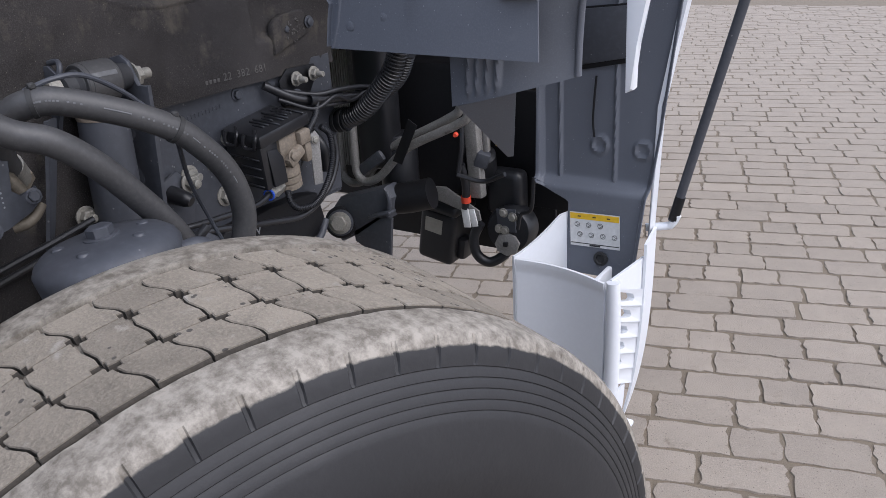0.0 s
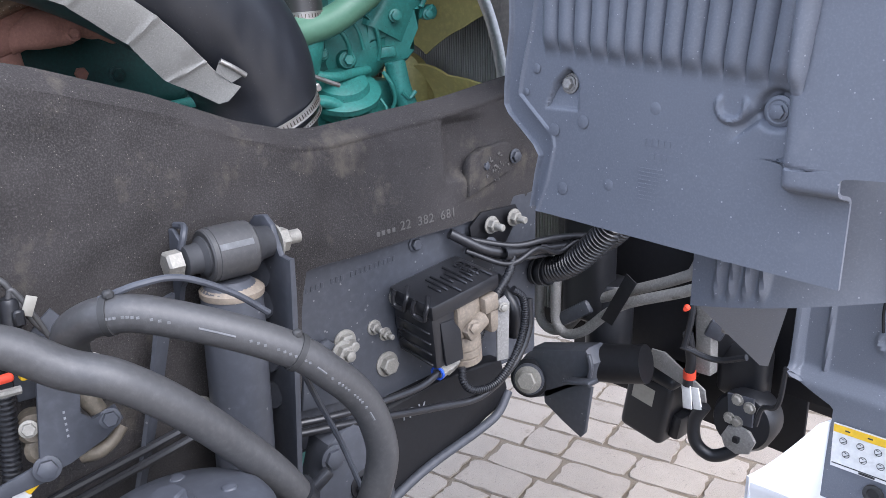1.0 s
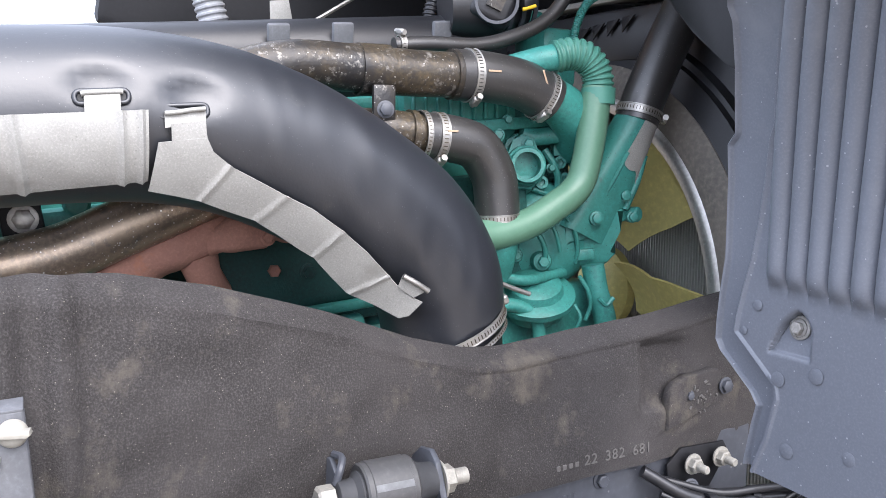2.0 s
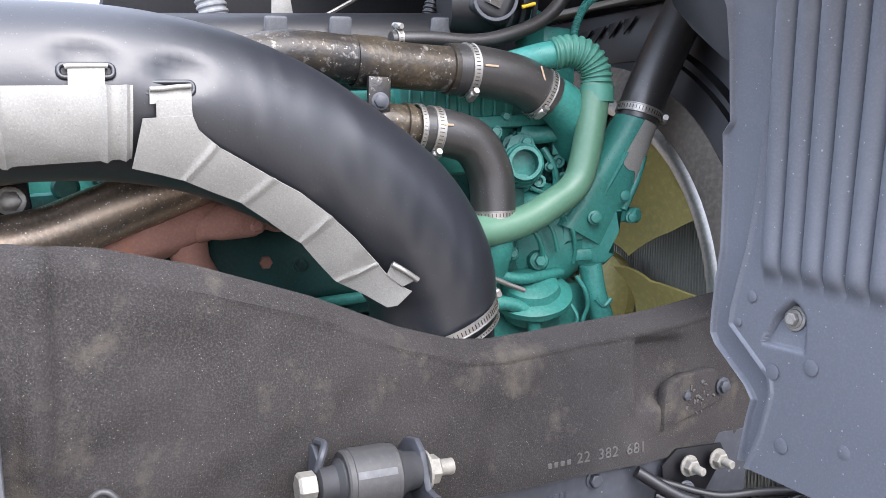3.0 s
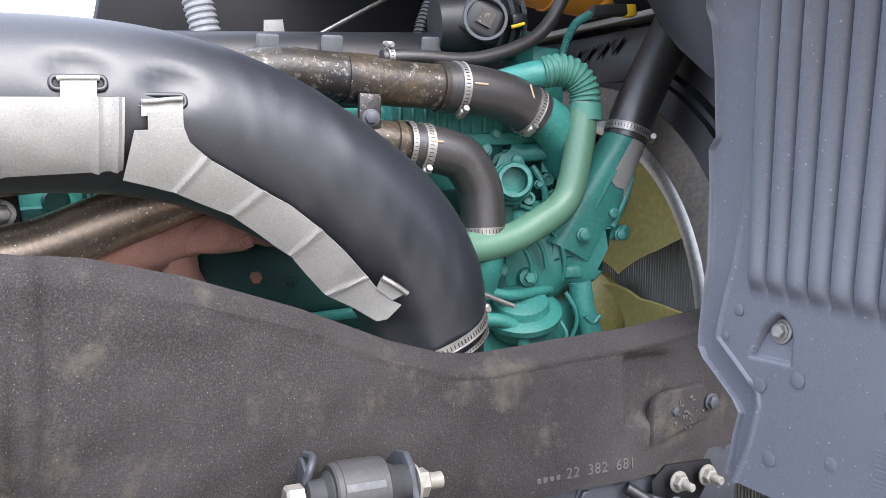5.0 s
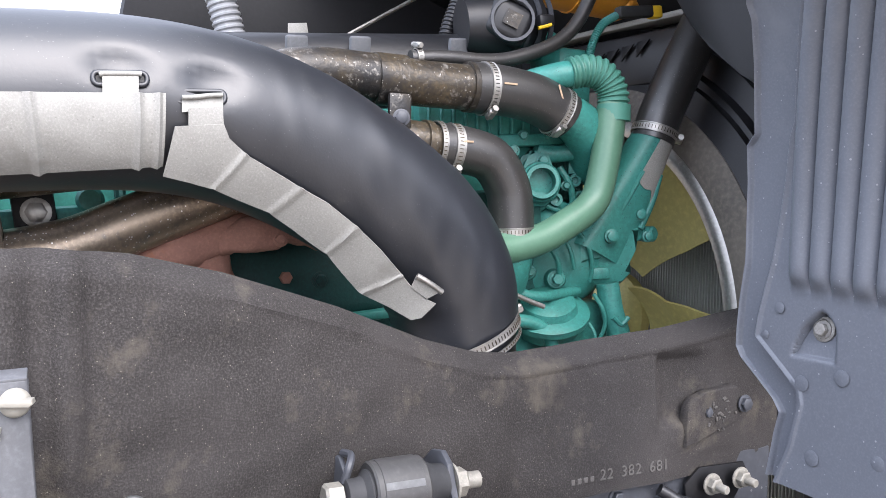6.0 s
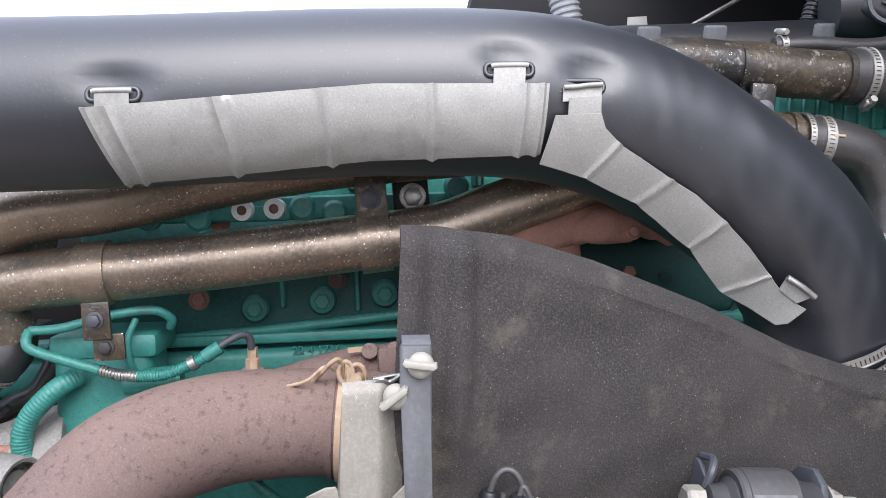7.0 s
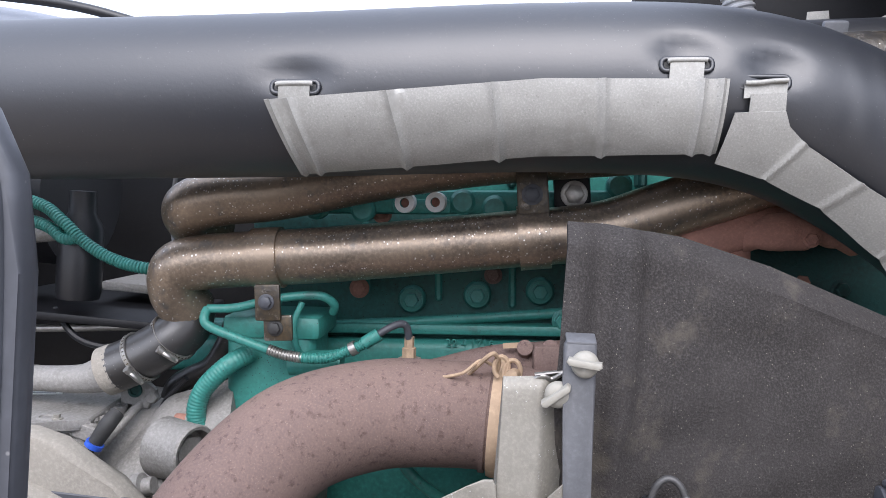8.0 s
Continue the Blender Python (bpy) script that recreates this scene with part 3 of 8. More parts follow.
part("raised_pad", plate([(y - 1.42, z - 1.16) for y, z in PAD], 0.016, axes((felt_x(1.42, 1.16) + 0.001, 1.42, 1.16), (-0.06, 1, 0.0), (0, 0, 1)), 0.004), FELT, shield)
crumbs = bmesh.new()
pick = random.Random(5)
for k in range(22):
    y, z = 1.425 + pick.gauss(0, 0.016), 1.163 + pick.gauss(0, 0.012)
    box((0.003, pick.uniform(0.002, 0.006), pick.uniform(0.0015, 0.004)), at(felt_x(1.42, 1.16) + 0.0095 - 0.06 * (y - 1.42), y, z) @ pose(0, 0, 0, pick.uniform(0, 90)), 0.0006, 1, crumbs)
part("worn_fibres", crumbs, FELTWORNLIT, shield, kind="stuff")
bolt(shield, (-0.940, 1.472, 1.172), (1, 0, 0), 0.009, 0.006, PAINT)
bolt(shield, (-0.940, 1.405, 1.166), (1, 0, 0), 0.006, 0.004, PAINT)

# edge bracket of the noise shield, with quarter-turn fasteners
edge = thing("shield_edge_bracket", (-0.80, 0.59, 1.0), "grey plastic edge bracket with white quarter-turn fasteners", "bracket")
part("strip", plate([(0.010, -0.30), (0.030, -0.30), (0.0300, -0.12), (0.0235, 0.0), (0.0225, 0.002), (0.0, 0.001), (-0.0015, -0.002), (0.0, -0.03), (0.0085, -0.12)], 0.010, axes((-0.792, 0.581, 1.304), (0, 1, 0), (0, 0, 1)), 0.0025), GREYPL, edge)
part("bent_top", box((0.020, 0.023, 0.003), at(-0.797, 0.5925, 1.3065) @ pose(0, 0, 0, 3, 12, 0), 0.001), GREYPL, edge)


def wing(parent, p, turn=0.0):
    bm = bmesh.new()
    m = axes(p, (-0.15, -1, turn), (0, turn, 1))
    if (m.to_3x3() @ Vector((0, 0, 1))).x < 0:
        m = m @ pose(0, 0, 0, 180)
    lathe([(0.0105, 0), (0.0105, 0.003), (0.0090, 0.0060), (0.0050, 0.0080)], m, 28, bm)
    plate([(-0.0125, -0.0025), (0.0125, -0.0025), (0.0135, 0.0005), (0.0110, 0.0030), (-0.0110, 0.0030), (-0.0135, 0.0005)], 0.012, m @ pose(0, -0.002, 0.008), 0.0015, bm)
    part("wing_screw", bm, CREAM, parent)


CREAM = mat("cream_plastic", (0.30, 0.286, 0.248), 0.5, scale=20, bump=0.05, grit=0.04)
wing(edge, (-0.786, 0.5965, 1.2895), 0.05)
tin = thing("turbo_heat_guard", (-0.79, 0.56, 1.0), "folded galvanised sheet heat guard by the exhaust clamp", "heat guard")


def tin_face(u, v):
    """Two flat faces met by a soft fold, its top rounded over."""
    z = 1.170 + 0.098 * v + 0.006 * u
    y = 0.536 + 0.049 * u
    x = -0.800 - 0.020 * soft((u - 0.62) * 28) * (u - 0.62) * 2.4 - 0.008 * math.exp(-(1 - v) / 0.03)
    return (x + 0.0006 * noise.noise(Vector((y * 60, z * 60, 2))), y + 0.003 * (1 - v), z)


part("sheet", sheet(tin_face, 40, 36, 0.0022), SPANGLE, tin)
part("side_return", box((0.030, 0.0022, 0.095), at(-0.816, 0.5375, 1.217) @ pose(0, 0, 0, 0, 0, 3), 0.0008, 1), SPANGLE, tin)
part("spring_clip", tube([(-0.808, 0.559, 1.268), (-0.804, 0.566, 1.2735), (-0.806, 0.574, 1.2715), (-0.803, 0.582, 1.2775), (-0.806, 0.587, 1.279)], 0.0022, 8), STEEL, tin)
part("clip_leaf", box((0.012, 0.022, 0.0012), at(-0.808, 0.571, 1.2755) @ pose(0, 0, 0, 12, -8, 0), 0), STEEL, tin)
FLAP = [(0.44, 1.120), (0.490, 1.167), (0.515, 1.183), (0.527, 1.190), (0.535, 1.191), (0.538, 1.186), (0.540, 1.164), (0.560, 1.164), (0.574, 1.176), (0.593, 1.199), (0.595, 1.195), (0.592, 1.170), (0.585, 1.120)]
part("lower_flap", plate([(y - 0.54, z - 1.17) for y, z in FLAP], 0.0025, axes((-0.792, 0.54, 1.17), (0, 1, 0), (0.12, 0, 1)), 0.0008), SPANGLE, tin)
wing(tin, (-0.794, 0.5790, 1.2625), -0.9)

# inner mudguard hung from the cab
GL = ((1.146, -0.752), (1.20, -0.745), (1.224, -0.739), (1.236, -0.748), (1.273, -0.793), (1.285, -0.800), (1.308, -0.799), (1.341, -0.796), (1.38, -0.790), (1.468, -0.790), (1.506, -0.793), (1.518, -0.783), (1.592, -0.789), (1.642, -0.797), (1.66, -0.806), (1.80, -0.812))
GLIP = ((1.146, -0.734), (1.196, -0.718), (1.240, -0.708), (1.255, -0.711), (1.302, -0.766), (1.321, -0.763), (1.353, -0.755), (1.383, -0.746), (1.426, -0.738), (1.468, -0.732), (1.511, -0.728), (1.525, -0.723), (1.80, -0.724))
LEFT_FROM = Vector((-0.138, 0.641, 1.448))


def along(rows, z):
    return float(np.interp(z, [p[0] for p in rows], [p[1] for p in rows]))


def guard_face(u, v):
    """The arch lining: a flanged edge, a bead, ribs, pockets and a raised box; it curls back over the wheel towards the top."""
    z = 1.144 + (0.276 * v / 0.7 if v < 0.7 else 0.276 + 0.380 * (v - 0.7) / 0.3)
    left, lip = along(GL, z), along(GLIP, z)
    right = -0.345 + 0.10 * soft((z - 1.262) * 900)
    edge_u = 0.16
    x = left + (lip - left) * u / edge_u if u < edge_u else lip + (right - lip) * (u - edge_u) / (1 - edge_u)
    z += 0.010 * (1 - u) * max(0.0, 1 - v * 8)
    d = x - lip
    # flange set back, rolled outer edge, narrow bead at its inner side
    y = 1.297 + 0.013 * soft(-d * 900) - 0.0065 * math.exp(-(d / 0.0030) ** 2)
    y -= 0.0060 * math.exp(-((x - left) / 0.0028) ** 2)
    if z > 1.33:
        for k in range(14):
            r = -0.711 + 0.0243 * k + (z - 1.37) * (0.030 + 0.006 * k)
            if abs(x - r) < 0.016:
                top = soft((z - 1.364 + 0.0019 * k) * 260) * soft((z - 1.350 + 0.0019 * k) * 900)
                s = (x - r) / 0.0112
                y -= 0.0125 * top * max(0.0, 1 - s * s) ** 0.55 if abs(s) < 1 else 0.0
                y += 0.0030 * top * math.exp(-((x - r - 0.0121) / 0.0011) ** 2)
    # pocket with a sloping floor under the first bolt
    if -0.76 < x < -0.65 and 1.27 < z < 1.35:
        t = (z - 1.288) / 0.046
        lo = -0.742 + 0.050 * t
        roof = 1.336 - 0.016 * ((x + 0.688) / 0.019) ** 2
        inside = soft((x - lo) * 1500) * soft((-0.670 - x) * 1500) * soft((z - 1.288) * 1500) * soft((roof - z) * 1300)
        y += 0.016 * inside * (0.30 + 0.70 * min(1.0, max(0.0, t)))
    # half-round cup and the second bolt pocket
    q = math.hypot(x + 0.470, z - 1.311)
    y -= 0.0050 * math.exp(-((q - 0.0155) / 0.0030) ** 2) * soft((1.316 - z) * 500)
    q = math.hypot(x + 0.424, z - 1.310)
    y += 0.010 * soft((0.021 - q) * 900) * soft((z - 1.288) * 300)
    y += 0.008 * soft((-0.424 - x) * 900) * soft((x + 0.462) * 300) * soft((0.008 - abs(z - 1.318 - (x + 0.424) * 0.8)) * 900)
    # raised box
    y -= 0.030 * soft((x + 0.402 - 0.01 * (z - 1.3)) * 480) * soft((z - 1.238) * 520)
    y += 0.0025 * noise.noise(Vector((x * 5, z * 5, 0)))
    # the curl over the wheel
    c = max(0.0, z - 1.40)
    back = (1.30 - LEFT_FROM.y - c * c / 1.1) / (1.30 - LEFT_FROM.y)
    p = LEFT_FROM + (Vector((x, 1.30, z)) - LEFT_FROM) * back
    return (p.x, p.y + y - 1.30, p.z)


guard = thing("inner_mudguard", (-0.5, 1.3, 1.16), "grey ribbed plastic inner mudguard with bolt pockets", "mudguard")
part("panel", sheet(guard_face, 430, 310, 0.004), PLASTIC, guard)
part("washer", lathe([(0.0125, 0), (0.0125, 0.002), (0.010, 0.003), (0.009, 0.002)], toward((-0.690, 1.308, 1.318), (0, -1, 0.15)), 28), ALU, guard)
bolt(guard, (-0.690, 1.306, 1.318), (0, -1, 0.1), 0.0068, 0.006, ALU)
part("washer", lathe([(0.0155, 0), (0.0155, 0.002), (0.012, 0.004), (0.010, 0.003)], toward((-0.424, 1.304, 1.308), (0, -1, 0)), 28), PLASTIC, guard)
bolt(guard, (-0.424, 1.301, 1.308), (0, -1, 0), 0.0075, 0.004, PLASTIC)
for gx, gz, gr in ((-0.705, 1.262, 0.008), (-0.660, 1.276, 0.008), (-0.735, 1.335, 0.006), (-0.752, 1.305, 0.0045), (-0.690, 1.190, 0.008), (-0.560, 1.300, 0.007), (-0.620, 1.205, 0.007)):
    part("moulding_disc", lathe([(gr, 0), (gr, 0.0003), (gr * 0.9, 0.0006)], toward((gx, 1.2955, gz), (0, -1, 0)), 20), PLASTIC, guard)
pin = bmesh.new()
lathe([(0.010, 0), (0.010, 0.003), (0.004, 0.004)], toward((-0.502, 1.294, 1.442), (0, -1, 0)), 20, pin)
part("plug", pin, BLACKPL, guard)
marks = bmesh.new()
for k in range(9):
    box((0.034, 0.0008, 0.0016), at(-0.560, 1.2945, 1.196 + 0.0045 * k), 0, 1, marks)
for k in range(5):
    box((0.0045, 0.0008, 0.008), at(-0.572 + 0.008 * k, 1.2945, 1.262), 0, 1, marks)
    box((0.0045, 0.0008, 0.008), at(-0.560 + 0.008 * k, 1.2945, 1.246), 0, 1, marks)
part("moulded_code", marks, PLASTIC, guard)
flap = thing("mudguard_flap", (-0.45, 1.40, 0.92), "grey plastic flap below the inner mudguard", "mudguard flap")


def flap_face(u, v):
    x = -0.552 + 0.222 * u
    low, top = 1.046 + 0.058 * u, 1.26
    z = low + (top - low) * v
    y = 1.385 + 0.03 * u - 0.02 * math.sin(u * math.pi)
    for k in range(4):
        c = 0.16 + 0.085 * k
        y -= 0.008 * math.exp(-((u - c - 0.08 * v) / 0.018) ** 2) * soft((v - 0.08) * 60) * soft((0.42 - v) * 60)
    return (x, y, z)


part("panel", sheet(flap_face, 90, 40, 0.005), PLASTIC, flap)
GA, GB, GC = Vector((-0.549, 1.395, 1.046)), Vector((-0.437, 1.40, 1.075)), Vector((-0.530, 1.539, 0.919))
gf = axes(GA, GB - GA, GC - GA)
tri = [tuple((gf.inverted() @ p)[:2]) for p in (GA, GB, GC + Vector((0.012, 0, 0.0)), GC)]
part("gusset", plate(tri, 0.004, gf), PLASTIC, flap)
part("hanger", box((0.05, 0.088, 0.03), at(-0.42, 1.350, 1.20), 0.004), BLACK, flap)
part("edge_bead", tube([(-0.332, 1.412, 1.105), (-0.328, 1.408, 1.17), (-0.319, 1.402, 1.232), (-0.300, 1.402, 1.243), (-0.255, 1.41, 1.244)], 0.006, 10), PLASTIC, flap)

# cab side lower edge
side = thing("cab_side_panel", (-0.2, 1.3, 1.1), "white painted lower edge of the tilted cab side", "cab panel")
bm = plate([(0.0, 0.0), (0.004, 0.137), (0.026, 0.205), (0.05, 0.34), (0.11, 0.60), (0.17, 0.60), (0.09, 0.34), (0.032, 0.132), (0.014, 0.069), (0.013, 0.006)], 0.020, axes((-0.214, 1.31, 1.106), (1, 0, 0), (0, -0.12, 1)), 0.004)
part("skin", bm, WHITE, side)
part("inner_lining", plate([(0.0, 0.17), (-0.03, 0.17), (-0.045, 0.60), (0.10, 0.60), (0.05, 0.34), (0.022, 0.20)], 0.03, axes((-0.222, 1.33, 1.106), (1, 0, 0), (0, -0.12, 1)), 0.004), PLASTIC, side)

# panel behind the bumper corner
apron = thing("headlamp_back_panel", (-0.47, 1.84, 0.55), "dark grey plastic panel with an instruction sticker", "panel")


def apron_face(u, v):
    z = 0.56 + 0.70 * v
    left = np.interp(z, (0.56, 0.735, 0.755, 0.775, 1.26), (-0.537, -0.533, -0.58, -0.620, -0.612))
    right = np.interp(z, (0.56, 0.78, 0.91, 1.26), (-0.372, -0.347, -0.330, -0.292))
    x = left + (right - left) * u
    y = 1.833 + 0.028 * soft((z - 0.775) * 260)
    for c in (-0.565, -0.434):
        y -= 0.006 * math.exp(-((x - c) / 0.0035) ** 2) * soft((z - 0.785) * 500)
    for c in ((-0.470, 0.866), (-0.372, 0.862)):
        r = math.hypot(x - c[0], z - c[1])
        y -= 0.006 * math.exp(-((r - 0.017) / 0.004) ** 2)
    y -= 0.02 * soft((-0.608 - x) * 900) + 0.01 * soft((x - right + 0.006) * 900)
    return (x, y, z)


part("panel", sheet(apron_face, 120, 110, 0.004), PLASTIC, apron)
RIM = [(-0.064, -0.078), (0.068, -0.054), (0.064, 0.066), (-0.060, 0.056)]
part("recess_rim", plate(RIM, 0.006, axes((-0.468, 1.856, 1.105), (1, 0, 0), (0, 0, 1)), 0.002), BLACK, apron)
part("recess_panel", plate([(x * 0.90, y * 0.88 + 0.003) for x, y in RIM], 0.010, axes((-0.468, 1.855, 1.105), (1, 0, 0), (0, 0, 1)), 0.002), PAINT, apron)
part("recess_lead", tube([(-0.478, 1.850, 1.02), (-0.482, 1.850, 0.97), (-0.484, 1.850, 0.92), (-0.480, 1.850, 0.885)], 0.0025, 8), BLACK, apron)
part("screw_plug", lathe([(0.017, 0), (0.017, 0.004), (0.011, 0.005), (0.009, 0.002), (0.004, 0.002)], toward((-0.450, 1.829, 0.606), (0, -1, 0)), 28), INK, apron)
sticker = thing("instruction_sticker", (-0.465, 1.828, 0.63), "white instruction sticker with a yellow band", "sticker")
SK = axes((-0.466, 1.8275, 0.673), (1, 0, 0.04), (0, 0, 1))
part("paper", box((0.120, 0.082, 0.0012), SK, 0), LABEL, sticker, smooth=False)
part("yellow_band", box((0.118, 0.014, 0.0006), SK @ at(0, 0.032, 0.0009), 0), YELLOW, sticker, smooth=False)
ink = bmesh.new()
for i in range(4):
    for j in range(2):
        if (i, j) != (3, 0):
            c = SK @ at(-0.042 + 0.028 * i + 0.006 * j, 0.012 - 0.024 * j, 0.0009)
            ringm = lathe([(0.0055, 0), (0.0064, 0), (0.0064, 0.0004), (0.0055, 0.0004)], c, 14, ink, cap=False)
            box((0.010, 0.0012, 0.0004), c @ pose(0.001, -0.002, 0, 0, 0, 35), 0, 1, ink)
            box((0.006, 0.0010, 0.0004), c @ pose(-0.002, 0.003, 0, 0, 0, -20), 0, 1, ink)
box((0.116, 0.0018, 0.0004), SK @ at(0, -0.034, 0.0009), 0, 1, ink)
box((0.026, 0.0040, 0.0004), SK @ at(0, -0.0375, 0.0009), 0, 1, ink)
for k in (-0.036, 0.0, 0.034):
    box((0.008, 0.0025, 0.0004), SK @ at(k, 0.032, 0.0014), 0, 1, ink)
part("pictogram_print", ink, INK, sticker, smooth=False)

# bumper corner with the step
corner = thing("bumper_corner", (-0.46, 1.75, 0.2), "white plastic bumper corner with a slotted step", "bumper")


def inner_wall(u, v):
    x = -0.590 + 0.222 * u + 0.010 * v * (1 - u)
    y = 1.66 + 0.03 * math.sin(u * math.pi) * 0.6 - 0.012 * u
    top = 0.650 - 0.012 * u
    z = 0.17 + (top - 0.17) * v
    x += 0.02 * (1 - v) * (1 - u) * 0.5
    y -= 0.006 * soft((v - 0.965) * 400)
    return (x, y, z)


part("inner_wall", sheet(inner_wall, 50, 40, 0.006), WHITE, corner)


def side_wall(u, v):
    y = 1.66 + 0.19 * u
    top = 0.652 + 0.054 * min(1.0, u / 0.8) ** 1.5
    z = 0.17 + (top - 0.17) * v
    return (-0.588 + 0.055 * u, y, z)


part("side_wall", sheet(side_wall, 30, 30, 0.006), WHITE, corner)


# slotted outer skin: a rounded rear post, a front rail and slats between them
post = bmesh.new()
tube([(-0.372, 1.650, 0.150), (-0.368, 1.648, 0.34), (-0.352, 1.650, 0.38), (-0.350, 1.652, 0.55), (-0.352, 1.650, 0.640)], [0.020, 0.020, 0.017, 0.016, 0.014], 14, 6, post)
part("rear_post", post, WHITE, corner)
part("front_rail", sheet(lambda u, v: (-0.326 - 0.016 * u + 0.004 * v - 0.06 * (1 - v) ** 3, 1.755 + 0.11 * u, 0.16 + 0.53 * v), 10, 30, 0.006), WHITE, corner)
part("top_strip", sheet(lambda u, v: (-0.3585 + 0.031 * u, 1.655 + 0.11 * u, 0.620 - 0.038 * u + (0.022 + 0.055 * u) * v), 10, 6, 0.006), WHITE, corner)
for k in range(6):
    skin = bmesh.new()
    # one keystone-shaped slot with its rim and its wall
    zc, h = 0.586 - 0.040 * k, 0.020
    w = 0.038 - 0.004 * k
    inner = [(-0.022, 0.006), (-0.016, -0.011), (w - 0.006, -0.010), (w, -0.004), (w - 0.006, 0.007), (-0.012, 0.012)]
    outer = [(-0.045, 0.0), (-0.030, -h), (0.062, -h), (0.062, 0.0), (0.062, h), (-0.045, h)]
    ring = []
    for dx, pts in ((0, outer), (0, inner), (0.016, inner)):
        ring.append([skin.verts.new((-0.346 - 0.0035 * k + 0.28 * p + 0.4 * max(0.0, p - 0.04) - dx, 1.70 + p, zc + q - 0.35 * p)) for p, q in pts])
    for lo_r, hi_r in zip(ring, ring[1:]):
        for i in range(6):
            skin.faces.new((lo_r[i], lo_r[(i + 1) % 6], hi_r[(i + 1) % 6], hi_r[i]))
    part("slot_panel", skin, WHITE, corner)
part("lower_skin", sheet(lambda u, v: (-0.354 - 0.03 * (1 - v) ** 2, 1.652 + 0.09 * u, 0.16 + 0.191 * v), 6, 12, 0.005), WHITE, corner)
part("step_tread", box((0.22, 0.15, 0.012), at(-0.46, 1.74, 0.20), 0.004), WHITE, corner)
part("backing", box((0.012, 0.10, 0.40), at(-0.405, 1.72, 0.42), 0.004), WHITE, corner)

# marker rod beside the cab
rod = thing("marker_rod", (-0.31, 1.9, 0.68), "dark steel rod on a bent white bracket", "rod")
part("shaft", tube([(-0.311, 1.900, 0.697), (-0.150, 1.900, 1.36), (-0.06, 1.9, 1.74)], 0.0105, 16, smooth=False), PAINT, rod)
part("sleeve", tube([(-0.309, 1.900, 0.70), (-0.296, 1.900, 0.755)], 0.0115, 12), BLACK, rod)
part("bracket", tube([(-0.300, 1.9, 0.712), (-0.312, 1.900, 0.688), (-0.326, 1.898, 0.682), (-0.365, 1.88, 0.679)], 0.009, 12), WHITE, rod)
cabskin = thing("door_edge", (-0.29, 1.87, 0.6), "white outer edge of the cab front panel", "cab panel")
part("skin", plate([(0.0, 0.0), (0.010, 0.30), (0.060, 0.60), (0.11, 0.90), (0.14, 0.90), (0.075, 0.60), (0.018, 0.30), (0.008, 0.0)], 0.03, axes((-0.352, 1.868, 0.66), (1, 0, 0), (0, 0, 1)), 0.004), WHITE, cabskin)

# tilted cab above and in front
cab = thing("tilted_cab", (-1.2, 2.3, 0.5), "dark underside of the truck cab tilted forward", "cab")
part("floor", box((1.75, 0.10, 2.7), at(-1.48, 1.68, 2.02) @ pose(0, 0, 0, 26), 0.02), BLACK, cab)
part("rear_edge", box((1.45, 0.5, 0.10), at(-1.75, 1.35, 2.05) @ pose(0, 0, 0, -18, -4, 0), 0.03), BLACK, cab)
part("side_sill", box((0.16, 0.9, 0.12), at(-0.98, 1.62, 1.86) @ pose(0, 0, 0, -32, 0, 4), 0.02), BLACK, cab)
part("inner_arch", box((0.02, 0.45, 0.60), at(-0.82, 1.62, 1.66) @ pose(0, 0, 0, 0, 0, 4), 0.006), BLACK, cab)
SILL = [(-1.09, 1.765), (-1.045, 1.702), (-1.004, 1.665), (-0.945, 1.618), (-0.90, 1.585), (-0.80, 1.58), (-0.80, 1.95), (-1.09, 1.95)]
part("sill_plate", plate([(x + 0.95, z - 1.75) for x, z in SILL], 0.040, axes((-0.95, 1.47, 1.75), (1, 0, 0), (0, 0, 1)), 0.006), BLACK, cab)
part("shell", box((2.10, 2.3, 2.0), at(-1.42, 3.40, 2.55) @ pose(0, 0, 0, 26), 0.16, 4), WHITE, cab)
part("front_panel", box((1.75, 0.03, 0.75), at(-1.45, 2.22, 0.88), 0.01), BLACK, cab)
part("floor_duct", tube([(-1.75, 0.945, 1.72), (-1.75, 0.925, 1.80), (-1.76, 0.89, 1.92)], 0.030, 18, ribs=0.003, pitch=0.012), GREY, cab)
part("brace", tube([(-1.70, 1.127, 1.762), (-1.70, 1.26, 1.845), (-1.70, 1.40, 1.93)], 0.004, 8), STEEL, cab)
part("clip_plate", plate([(-0.02, -0.02), (0.025, -0.015), (0.018, 0.025), (-0.02, 0.02)], 0.003, axes((-1.72, 1.06, 1.775), (0, 1, 0), (0, 0, 1)), 0.001), GALV, cab)
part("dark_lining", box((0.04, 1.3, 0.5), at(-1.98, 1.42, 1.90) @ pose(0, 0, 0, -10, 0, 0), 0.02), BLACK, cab)


